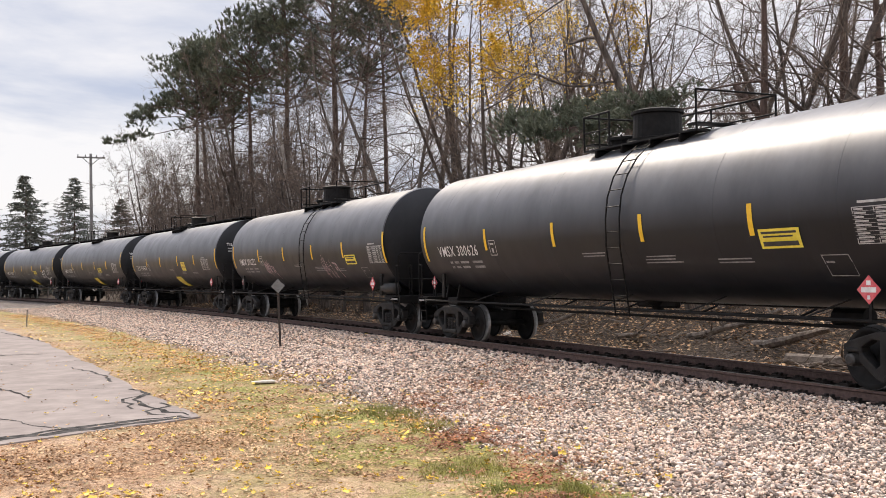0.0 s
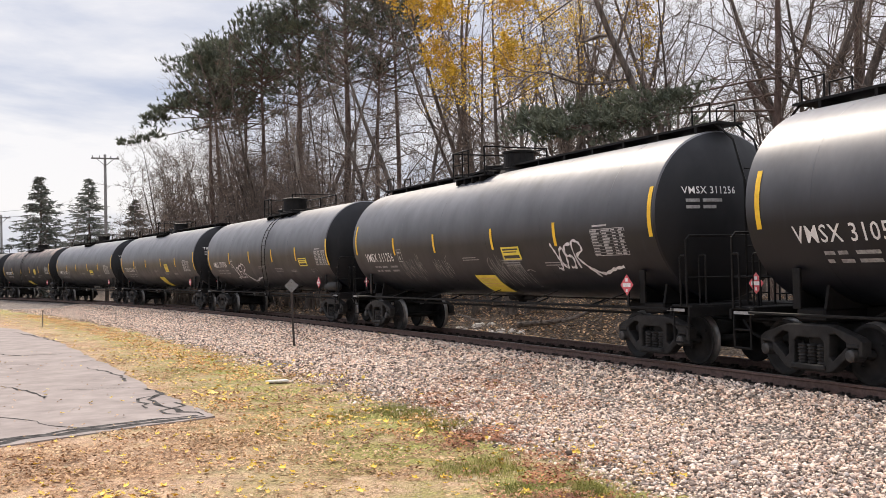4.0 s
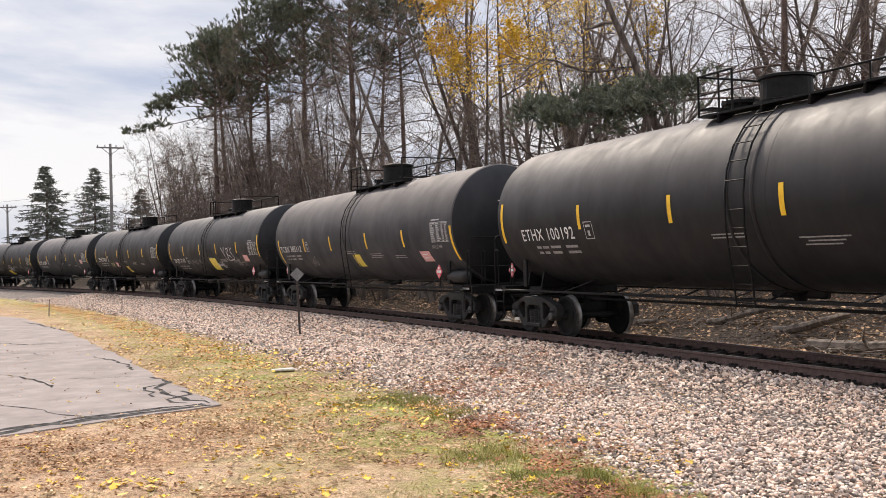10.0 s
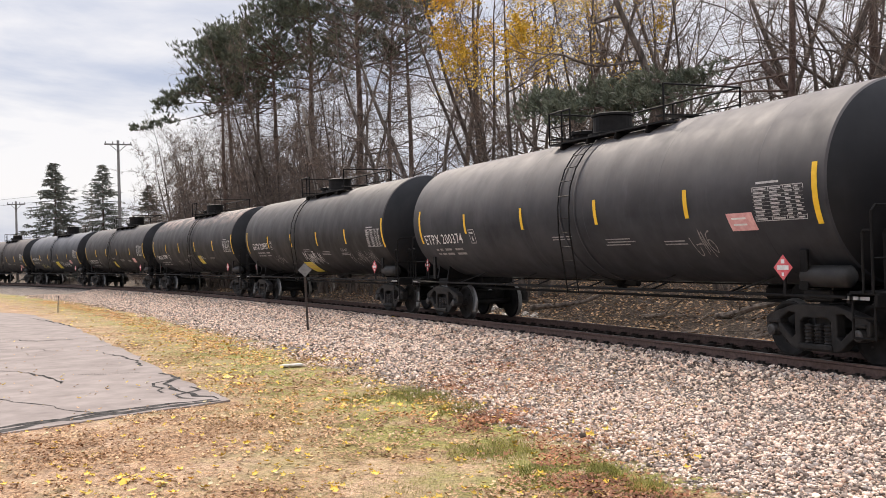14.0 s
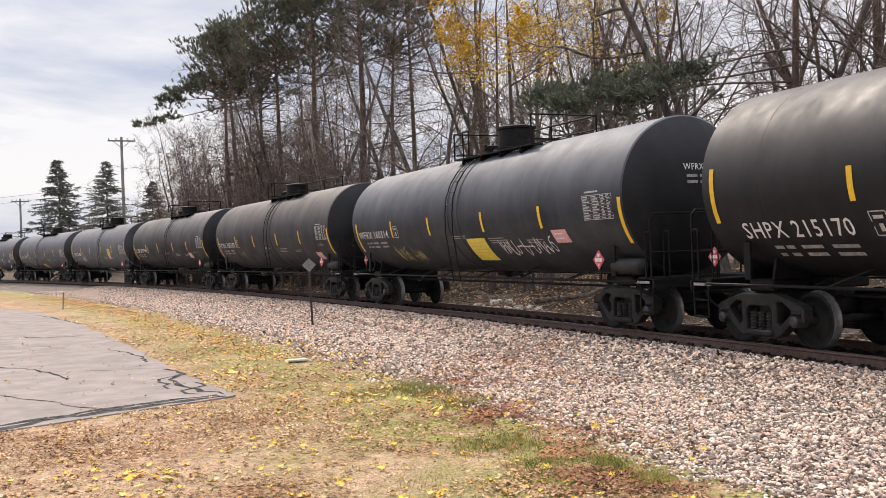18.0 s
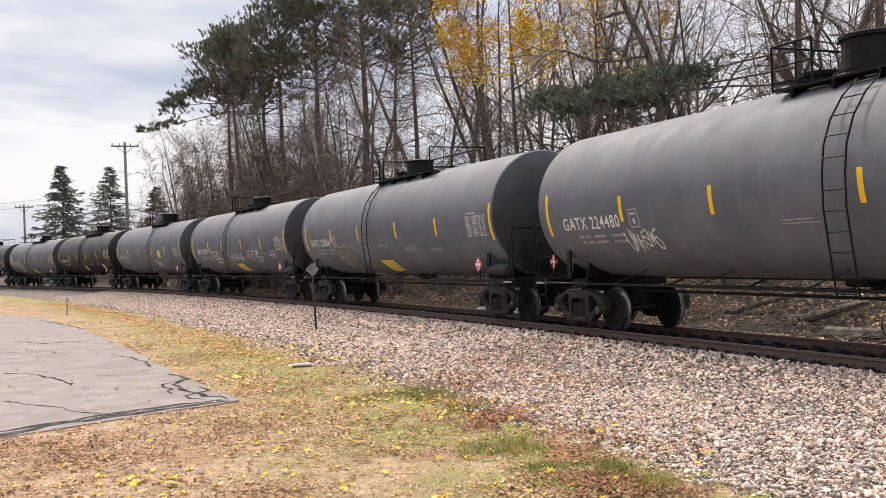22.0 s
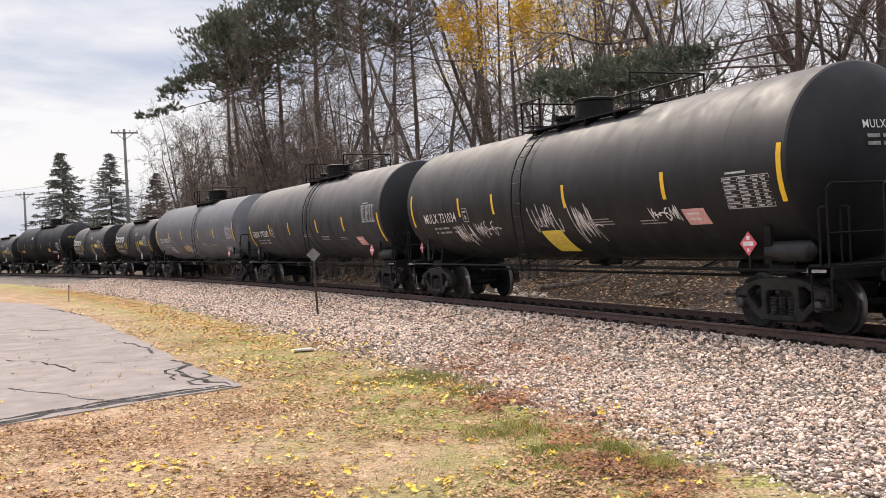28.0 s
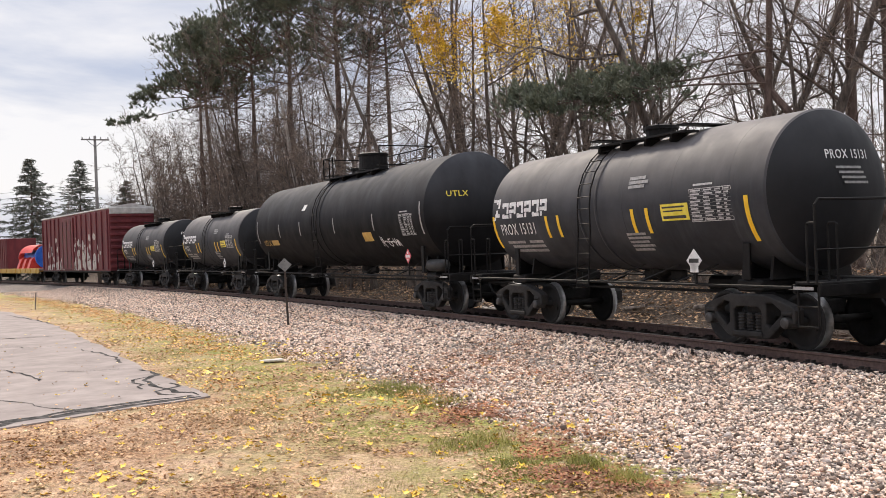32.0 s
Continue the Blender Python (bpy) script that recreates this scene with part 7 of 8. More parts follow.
def dress(car, sh, text, seed, end="", marks=(), stripes=STRIPES, table_at=(6.25, 7.37, 2.20, 2.72), text_at=(-7.0, 2.18), text_wide=2.2, head_at=(-0.40, 3.2), band=2.54, end_band=2.54, text_high=0.265):
    """The markings that a tank car carries on the near flank and the leading head."""
    rng = random.Random(seed)
    for i, x in enumerate(stripes):
        big = i in (0, len(stripes) - 1)
        mid, high = (end_band, 0.46) if big else (band, 0.25)
        patch(sh, car, "stripe", x - 0.055, x + 0.055, mid - high, mid + high, YELLOW, "vertical yellow reflective stripe", rows=5)
    tx, tz = text_at
    letters(text, lambda u, v: sh.side(tx + u, tz + v, 0.009), WHITE, car, "reporting_mark", text_wide, text_high, "white stencilled reporting mark")
    small = []
    for z in (tz - 0.15, tz - 0.27):
        for a, b in ((0.1, 0.3), (0.36, 0.62), (0.7, 1.15), (1.35, 1.9)):
            small.append((tx + 0.4 + a, tx + 0.4 + b - rng.uniform(0, 0.08), z, 0.055))
    for r in range(3):
        small.append((1.6 + rng.uniform(0, 0.2), 2.4 + rng.uniform(0, 0.3), 2.02 - 0.055 * r, 0.022))
    for r in range(2):
        small.append((-0.4 + rng.uniform(0, 0.1), 0.35 + rng.uniform(0, 0.2), 2.12 - 0.055 * r, 0.022))
        small.append((3.55, 4.1 + rng.uniform(0, 0.3), 1.94 - 0.055 * r, 0.022))
    tagged(bars(sh, car, "small_print", small, FADED, "rows of small faded stencilling"), kind="stuff")
    bx = tx + text_wide + 0.36
    if bx - 0.1 < stripes[1] < bx + 0.4:
        bx = stripes[1] + 0.16
    b = [(bx, bx + 0.3, tz + 0.33, 0.018), (bx, bx + 0.3, tz - 0.01, 0.018), (bx + 0.009, bx - 0.009, tz + 0.16, 0.34), (bx + 0.309, bx + 0.291, tz + 0.16, 0.34), (bx + 0.06, bx + 0.24, tz + 0.25, 0.05), (bx + 0.11, bx + 0.19, tz + 0.1, 0.11)]
    tagged(bars(sh, car, "stencil", b, TABLE_WHITE, "small boxed stencil"), kind="stuff")
    if table_at:
        table(sh, car, *table_at, seed)
    if end:
        fy, fz = head_at
        letters(end, lambda u, v: sh.front(fy + u, fz + v, 0.012), WHITE, car, "end_mark", 1.06, 0.135, "white mark on the tank head")
        bm = bmesh.new()
        for z, w in ((fz - 0.12, 0.75), (fz - 0.24, 0.62)):
            for y0, y1 in ((0.05, 0.3), (0.36, w)):
                q = [sh.front(fy + y0, z - 0.03), sh.front(fy + y1, z - 0.03), sh.front(fy + y1, z + 0.03), sh.front(fy + y0, z + 0.03)]
                bm.faces.new([bm.verts.new(p + Vector((0.012, 0, 0))) for p in q])
        tagged(part("end_print", bm, FADED, car, "small faded lines on the tank head"), kind="stuff")
    for k, mark in enumerate(marks):
        kind, x = mark[0], mark[1]
        if kind == "Y":    # notice with black print
            z = mark[2]
            st = patch(sh, car, "sticker", x, x + 0.84, z, z + 0.30, LEMON, "yellow notice sticker with black print")
            tagged(bars(sh, st, "print", [(x + 0.06, x + 0.78, z + 0.24, 0.035), (x + 0.09, x + 0.7, z + 0.18, 0.025), (x + 0.06, x + 0.78, z + 0.07, 0.07)], INK, lift=0.012), kind="stuff")
        elif kind == "O":  # tall notice
            z = mark[2]
            st = patch(sh, car, "sticker", x, x + 0.66, z, z + 0.42, LEMON, "yellow notice with lines of small print")
            tagged(bars(sh, st, "print", [(x + 0.07, x + 0.59, z + q, 0.032) for q in (0.08, 0.15, 0.22, 0.29, 0.36)], TAN, lift=0.012), kind="stuff")
        elif kind == "S":  # large sticker low on the curve: from, wide, top
            wide, top = mark[2], mark[3]
            low = max(top - max(wide * 0.55, 0.4), 1.25)
            st = patch(sh, car, "sticker", x, x + wide, low, top, LEMON, "yellow instruction sticker low on the tank", lift=0.010, rows=6)
            tagged(bars(sh, st, "print", [(x + 0.08, x + wide - 0.1, low + (top - low) * q, 0.02) for q in (0.35, 0.5, 0.65, 0.8)], ORANGE, lift=0.014), kind="stuff")
        elif kind == "T":  # a tag: from, which, colour, low, wide, high
            sprayed(sh, car, x, *mark[4:], SPRAYS[mark[3]], mark[2], SPRAY_WORDS[mark[3]], 0.036 if mark[2] == "bold" else 0.024)
        elif kind == "B":  # boarded brown notice
            patch(sh, car, "sticker", x, x + 0.82, mark[2], mark[2] + 0.32, TAN, "faded orange-brown notice board")
        elif kind == "R":  # faded pink placard
            z = mark[2]
            st = patch(sh, car, "sticker", x, x + 0.62, z, z + 0.29, PINK, "faded pink warning placard", slant=0.06)
            tagged(bars(sh, st, "print", [(x + 0.12, x + 0.46, z + 0.2, 0.03), (x + 0.14, x + 0.46, z + 0.1, 0.03)], WHITE, lift=0.012), kind="stuff")
        elif kind == "F":  # outlined panel
            z = mark[2]
            bars(sh, car, "stencil", [(x, x + 0.5, z, 0.015), (x, x + 0.5, z + 0.3, 0.015), (x, x + 0.015, z + 0.15, 0.3), (x + 0.49, x + 0.505, z + 0.15, 0.3), (x + 0.05, x + 0.2, z + 0.2, 0.03)], FADED, "white outlined panel")
        elif kind == "P":
            diamond(sh, car, x, 1.47, 0.40)
            diamond(sh, car, -8.4, 1.5, 0.36, y=-0.95)
        elif kind == "W":
            letters(mark[3], lambda u, v: sh.side(x + u, mark[2] + v, 0.009), FADED, car, "stencil", 0.62, 0.10, "faded stencilled words")
        else:              # sprayed strokes: colour, from, low, to, high, strokes
            low = max(mark[2], 1.42)
            scribble(sh, car, x, low, mark[3] - x, mark[4] - low, SPRAYS[kind], seed * 7 + k, SPRAY_WORDS[kind], mark[5], 0.019 if kind == "w" else 0.015)


LOOKS = {"black": "glossy black", "dusty": "dusty matt black", "rusty": "rust-streaked matt black", "brown": "faded brown-black", "grey": "weathered grey", "ash": "dull ash-black", "slate": "faded slate-grey"}
ROLLING = []
PLACARD = ("P", 6.82)


def add_tank_car(middle, text, paint, style, end="", marks=(), ends="", **more):
    """One car of the train; middle: how far along the track its middle is at the start."""
    extra = "with running board on top" if style == "walk" else "with side ladder and railed manway"
    # the heads take a copy darkened to paint in their shade
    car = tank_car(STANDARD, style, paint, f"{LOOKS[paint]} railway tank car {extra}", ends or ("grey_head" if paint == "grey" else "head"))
    if more.get("stripes") is TC:
        more = {"text_high": 0.23, **more}
    if style == "walk":
        more = {"head_at": (-1.15, 3.12), **more}
    dress(car, STANDARD, text, 300 + len(ROLLING), end, tuple(marks) + (PLACARD,), **more)
    ROLLING.append((car, middle))
    return car


add_tank_car(7.13, "VMSX 300626", "black", "fore", "VMSX 300626", [("Y", 4.65, 2.08), ("F", 5.75, 1.66)], stripes=VM, table_at=(6.5, 7.6, 2.1, 2.6))
add_tank_car(-11.28, "VMSX 300222", "black", "fore", "VMSX 300222", [("Y", 4.65, 2.08), ("F", 5.65, 1.66), ("k", -3.75, 1.75, -3.1, 2.36, 6), ("T", -3.1, "ta", "k", 1.7, 0.5, 0.4), ("k", 2.5, 1.65, 3.35, 2.4, 7), ("T", 3.4, "ta", "k", 1.75, 0.5, 0.4)], stripes=VM, table_at=(6.5, 7.6, 2.1, 2.6))
add_tank_car(-29.52, "TILX 350560", "black", "walk", "TILX 350560", [("O", 2.0, 2.05), ("S", 0.06, 0.95, 1.75)], stripes=TI, table_at=(5.35, 6.5, 2.05, 2.55), text_at=(-7.05, 2.12))
add_tank_car(-47.82, "VMSX 310593", "black", "walk", "VMSX 310593", [("Y", 2.07, 2.05), ("S", 0.1, 0.85, 1.73), ("d", 1.95, 1.52, 2.6, 1.85, 3)], stripes=TI, table_at=(5.5, 6.65, 2.06, 2.57), text_at=(-7.05, 2.11), end_band=2.82)
add_tank_car(-66.02, "VMSX 311256", "black", "walk", "VMSX 311256", [("Y", 1.8, 2.03), ("S", -0.2, 1.1, 1.68), ("d", -4.5, 1.58, -3.0, 2.25, 8), ("d", -2.2, 1.56, -1.2, 2.2, 5), ("d", 0.9, 1.42, 2.8, 2.15, 11), ("T", 4.0, "bold", "w", 1.75, 1.25, 0.6)], stripes=TI, table_at=(5.6, 6.75, 2.05, 2.57), text_at=(-7.05, 2.11), end_band=2.82)
add_tank_car(-84.43, "VMSX 300706", "black", "fore", "VMSX 300706", [("Y", 4.74, 2.08), ("F", 5.75, 1.66), ("T", -3.95, "bold", "w", 1.6, 1.8, 0.64)], stripes=VM, text_at=(-7.1, 2.15), table_at=(6.5, 7.6, 2.1, 2.6))
add_tank_car(-102.67, "TILX 352463", "black", "walk", "TILX 352463", [("O", 2.08, 2.04), ("S", 0.1, 0.95, 1.76)], stripes=TI, table_at=(5.6, 6.75, 2.05, 2.55), text_at=(-7.0, 2.1))
add_tank_car(-120.9, "VMSX 311139", "black", "walk", "VMSX 311139", [("Y", 1.88, 2.03)], stripes=TI, table_at=(5.65, 6.85, 2.06, 2.55), text_at=(-6.95, 2.1), end_band=2.79)
add_tank_car(-139.03, "GATX 221530", "rusty", "aft", "GATX 221530", [("O", 2.76, 2.17), ("S", -0.6, 1.1, 1.64), ("W", 4.3, 2.0, "FRA AIP")], stripes=GA, table_at=(6.23, 7.31, 2.18, 2.68), text_at=(-6.9, 2.2), text_wide=2.08)
add_tank_car(-157.3, "ETHX 100192", "dusty", "mid", "ETHX 100192", [("R", 4.4, 1.5)], stripes=(-7.8, -4.38, -1.33, 1.46, 4.38, 7.61), table_at=(6.32, 7.42, 2.34, 2.84), text_at=(-6.9, 2.17), text_wide=2.24, band=2.61, end_band=2.61)
add_tank_car(-175.67, "TCBX 305112", "brown", "side", "TCBX 305112", [("S", 0.1, 0.62, 2.02), ("R", 5.35, 1.75), ("W", 6.3, 2.1, "AAR ST-464"), ("d", -4.45, 1.66, -3.75, 2.02, 5)], stripes=TC, table_at=(6.37, 7.44, 2.28, 2.81), text_at=(-7.5, 2.2), text_wide=2.55, band=2.43, end_band=2.23)
add_tank_car(-193.85, "SHQX 71169", "dusty", "dome", "SHQX 71169", [("S", -0.2, 1.05, 2.1), ("T", 2.2, "yb", "w", 1.95, 1.7, 0.62), ("w", 0.7, 1.6, 1.95, 1.93, 7), ("d", 4.05, 1.68, 5.3, 2.1, 8), ("d", -4.1, 1.8, -1.7, 2.1, 9), ("R", 5.25, 1.9)], table_at=(6.2, 7.35, 2.18, 2.72), text_at=(-7.0, 1.88), text_wide=2.18, stripes=(-7.64, -4.74, -1.58, 1.3, 4.53, 7.54))
add_tank_car(-212.01, "ETHX 100266", "dusty", "dome", "ETHX 100266", [("S", -0.46, 0.6, 1.8), ("R", -2.55, 1.76), ("g", -3.8, 1.73, -3.0, 2.08, 6)], table_at=(6.36, 7.48, 2.28, 2.82), text_at=(-6.9, 2.16), stripes=(-7.74, -4.58, -1.68, 1.24, 4.46, 7.64), band=2.6, end_band=2.6)
add_tank_car(-230.07, "ETPX 200374", "ash", "mid", "ETPX 200374", [("R", 5.45, 2.07), ("d", 4.3, 1.65, 4.9, 2.1, 4)], table_at=(6.14, 7.24, 2.21, 2.74), text_at=(-7.35, 2.09), text_wide=2.45, stripes=(-7.56, -4.59, -1.55, 1.55, 4.44, 7.47), band=2.58, end_band=2.58)
add_tank_car(-248.25, "GATX 220937", "dusty", "aft", "GATX 220937", [("S", -1.2, 1.1, 1.65), ("w", -0.6, 1.55, 1.3, 2.08, 7), ("d", 4.2, 1.5, 6.4, 2.0, 9), ("d", -4.4, 1.58, -3.2, 1.95, 5), ("W", 3.6, 2.0, "FRA AIP")], stripes=GA, table_at=(6.23, 7.39, 2.12, 2.67), text_at=(-6.95, 2.22), band=2.5)
add_tank_car(-266.3, "SHQX 70709", "rusty", "mid", "SHQX 70709", [("O", 1.42, 1.65), ("d", -2.95, 1.58, -2.4, 1.95, 4), ("d", -1.5, 1.62, -0.8, 1.97, 4)], text_at=(-7.15, 1.91), text_wide=2.25, stripes=(-7.73, -4.8, -1.93, 1.24, 4.53, 7.64))
add_tank_car(-284.42, "SHPX 215170", "dusty", "dome", "SHPX 215170", [("S", -0.45, 0.48, 1.9), ("R", 4.75, 1.8)], text_at=(-7.2, 1.8), text_wide=2.38, table_at=(6.22, 7.36, 2.22, 2.84), stripes=(-7.75, -4.66, -1.7, 1.23, 4.53, 7.64))
add_tank_car(-302.68, "WFRX 160314", "slate", "side", "WFRX 160314", [("S", 0.42, 1.05, 2.04), ("w", 2.1, 1.6, 4.7, 2.0, 12), ("g", -4.85, 1.42, -4.0, 1.92, 7), ("g", -3.7, 1.45, -2.95, 1.86, 7), ("R", 4.78, 1.85)], table_at=(6.28, 7.35, 2.3, 2.8), text_at=(-7.5, 2.2), text_wide=2.6, stripes=TC, band=2.44, end_band=2.25)
add_tank_car(-321.05, "TCBX 305095", "brown", "mid", "TCBX 305095", [("R", 5.65, 1.55), ("W", 6.3, 2.05, "AAR ST-464"), ("d", -4.5, 1.73, -3.75, 1.98, 5)], table_at=(6.34, 7.46, 2.29, 2.79), text_at=(-7.55, 2.18), text_wide=2.75, stripes=TC, band=2.42, end_band=2.22)
add_tank_car(-339.36, "TCBX 305798", "ash", "mid", "TCBX 305798", [("R", 4.4, 1.76), ("W", 5.35, 1.99, "AAR ST-464")], table_at=(6.37, 7.43, 2.29, 2.81), text_at=(-7.42, 2.19), text_wide=2.68, stripes=TC, band=2.42, end_band=2.23)
add_tank_car(-357.49, "GATX 224480", "grey", "fore", "GATX 224480", [("O", 3.12, 2.16), ("R", 3.05, 1.87), ("W", 4.6, 2.0, "FRA AIP"), ("w", -4.8, 1.68, -3.7, 2.12, 6)], table_at=(6.22, 7.33, 2.19, 2.71), stripes=GR)
shamrock = add_tank_car(-375.66, "GATX 225866", "grey", "aft", "GATX 225866", [("S", -0.9, 1.1, 1.64)], table_at=(6.22, 7.37, 2.21, 2.73), text_at=(-7.1, 2.2), stripes=GR)
add_tank_car(-393.8, "GATX 223097", "grey", "aft", "GATX 223097", [("S", -0.7, 1.15, 1.64), ("T", -4.1, "fek", "w", 1.82, 1.5, 0.5), ("w", -1.1, 1.72, 1.3, 2.2, 9), ("T", 2.2, "syr", "w", 1.74, 1.5, 0.52), ("w", 5.15, 1.75, 6.0, 2.22, 4), ("W", 4.4, 2.0, "FRA AIP")], table_at=(6.34, 7.43, 2.17, 2.66), text_at=(-6.75, 2.19), text_wide=2.14, stripes=(-7.61, -4.4, -1.87, 1.43, 4.35, 7.58))
add_tank_car(-411.94, "GATX 226131", "grey", "fore", "GATX 226131", [("O", 2.7, 2.15), ("w", 1.6, 1.52, 3.2, 2.05, 7), ("W", 4.4, 2.0, "FRA AIP")], table_at=(6.21, 7.28, 2.18, 2.67), text_at=(-7.05, 2.17), text_wide=2.02, stripes=GR)
add_tank_car(-430.1, "ETHX 100139", "dusty", "dome", "ETHX 100139", [("S", -0.38, 0.54, 1.84), ("R", 4.95, 1.61)], table_at=(6.38, 7.46, 2.34, 2.86), text_at=(-6.9, 2.13), stripes=(-7.7, -4.39, -1.66, 1.19, 4.34, 7.64), band=2.6, end_band=2.6)
arch = add_tank_car(-447.92, "GATX 225952", "grey", "aft", "GATX 225952", [("S", -0.6, 1.1, 1.66), ("w", -7.6, 2.3, -6.75, 3.1, 5), ("W", 4.4, 2.0, "FRA AIP")], text_at=(-6.82, 2.17), text_wide=2.16, stripes=(-7.67, -4.45, -2.11, 1.4, 4.33, 7.57))
add_tank_car(-466.0, "MULX 731034", "dusty", "aft", "MULX 731034", [("S", -0.45, 0.9, 1.84), ("w", -4.95, 1.55, -3.95, 2.14, 7), ("w", -3.75, 1.75, -2.45, 2.2, 7), ("w", -0.7, 1.84, 0.55, 2.4, 6), ("w", 1.1, 1.55, 2.1, 2.34, 6), ("w", 3.95, 1.9, 4.85, 2.24, 6), ("R", 4.92, 1.82)], table_at=(6.19, 7.31, 2.06, 2.58), text_at=(-6.85, 2.19), text_wide=2.15, stripes=(-7.68, -4.4, -2.41, 1.01, 4.55, 7.55), band=2.56, end_band=2.58)
add_tank_car(-484.13, "GBRX 715268", "ash", "mid", "GBRX 715268", [("R", 5.08, 1.65)], table_at=(6.14, 7.24, 2.41, 2.97), text_at=(-7.3, 2.15), text_wide=2.32, stripes=(-7.63, -4.6, -1.95, 1.45, 4.26, 7.5), band=2.42, end_band=2.22)
add_tank_car(-502.5, "TILX 292950", "grey", "fore", "TILX 292950", ends="grey", marks=[("B", -2.2, 1.62), ("w", -5.2, 1.5, -4.25, 1.95, 6), ("d", -3.85, 1.45, -2.35, 2.1, 8), ("w", -1.6, 1.45, -0.65, 2.05, 6), ("d", -0.35, 1.42, 0.1, 1.76, 3), ("d", 1.3, 1.42, 3.4, 2.12, 10), ("w", 5.6, 1.52, 6.5, 1.85, 6)], table_at=(6.45, 7.5, 2.21, 2.71), text_at=(-6.95, 2.18), text_wide=1.95, stripes=(-7.72, -4.75, -1.9, 1.5, 4.4, 7.71))

# the two large painted shapes: a row of bubbles, and an arch of pale petals
LOBE = surface("grey_spray_fill", (0.13, 0.13, 0.135), (0.26, 0.26, 0.265), scale=5, rough=0.7)
CHALK = surface("pale_spray_fill", (0.26, 0.26, 0.27), (0.40, 0.40, 0.41), scale=5, rough=0.7)
LOBES = ((-4.37, 1.97, 0.13, 0.165, -0.05), (-4.21, 1.98, 0.11, 0.17, 0.04), (-4.06, 1.52, 0.27, 0.22, -0.16), (-3.83, 1.76, 0.17, 0.34, -0.16), (-3.60, 1.76, 0.15, 0.33, -0.15), (-3.48, 1.94, 0.11, 0.19, -0.06), (-3.14, 1.86, 0.19, 0.28, -0.16), (-3.22, 1.57, 0.17, 0.18, -0.10), (-2.92, 1.50, 0.13, 0.15, -0.07))
for grow, mat, words, lift in ((0.105, SPRAY, "white halo round sprayed bubble shapes", 0.005), (0.075, INK, "black border of sprayed bubble shapes", 0.008)):
    for x, z, rx, rz, lean in LOBES:
        filled(STANDARD, shamrock, oval(x, max(z, 1.28 + rz), rx + grow, rz + grow * 0.55, lean), mat, words, lift)
for k, (x, z, rx, rz, lean) in enumerate(LOBES):
    ring = oval(x, max(z, 1.28 + rz), rx, rz, lean)
    filled(STANDARD, shamrock, ring, LOBE, "rounded lobe of grey spray paint", 0.011 + 0.003 * k)
    bm = bmesh.new()
    stroke(STANDARD, bm, ring + ring[:2], 0.02, 0.0125 + 0.003 * k)
    stroke(STANDARD, bm, [(x - 0.25 * lean - 0.1 * rx, z - 0.35 * rz), (x, z), (x + 0.3 * lean, z + 0.4 * rz)], 0.014, 0.0125 + 0.003 * k)
    tagged(part("graffiti", bm, INK, shamrock, "black outline of a sprayed lobe"), kind="stuff")
filled(STANDARD, arch, [(-4.72, 1.42), (-4.8, 1.75), (-4.62, 2.08), (-4.3, 2.28), (-3.85, 2.33), (-3.35, 2.14), (-2.75, 1.78), (-2.1, 1.42)], CHALK, "pale sprayed arch")
bm = bmesh.new()
for pts in ([(-4.76, 1.44), (-4.84, 1.76), (-4.64, 2.1), (-4.3, 2.31), (-3.85, 2.36), (-3.33, 2.16), (-2.72, 1.8), (-2.05, 1.43)], [(-4.2, 1.98), (-4.5, 2.02), (-4.78, 1.84)], [(-4.2, 1.98), (-4.5, 1.85), (-4.66, 1.5)], [(-4.2, 1.98), (-4.4, 1.75), (-4.35, 1.45)],
            [(-4.2, 1.98), (-3.8, 1.97), (-3.3, 1.75), (-2.85, 1.45)], [(-4.15, 2.0), (-3.9, 2.16), (-3.5, 2.02), (-3.0, 1.68), (-2.6, 1.44)], [(-4.4, 1.55), (-3.9, 1.6), (-3.6, 1.52)]):
    stroke(STANDARD, bm, pts, 0.032, 0.015)
tagged(part("graffiti", bm, INK, arch, "black sprayed petal outlines"), kind="stuff")


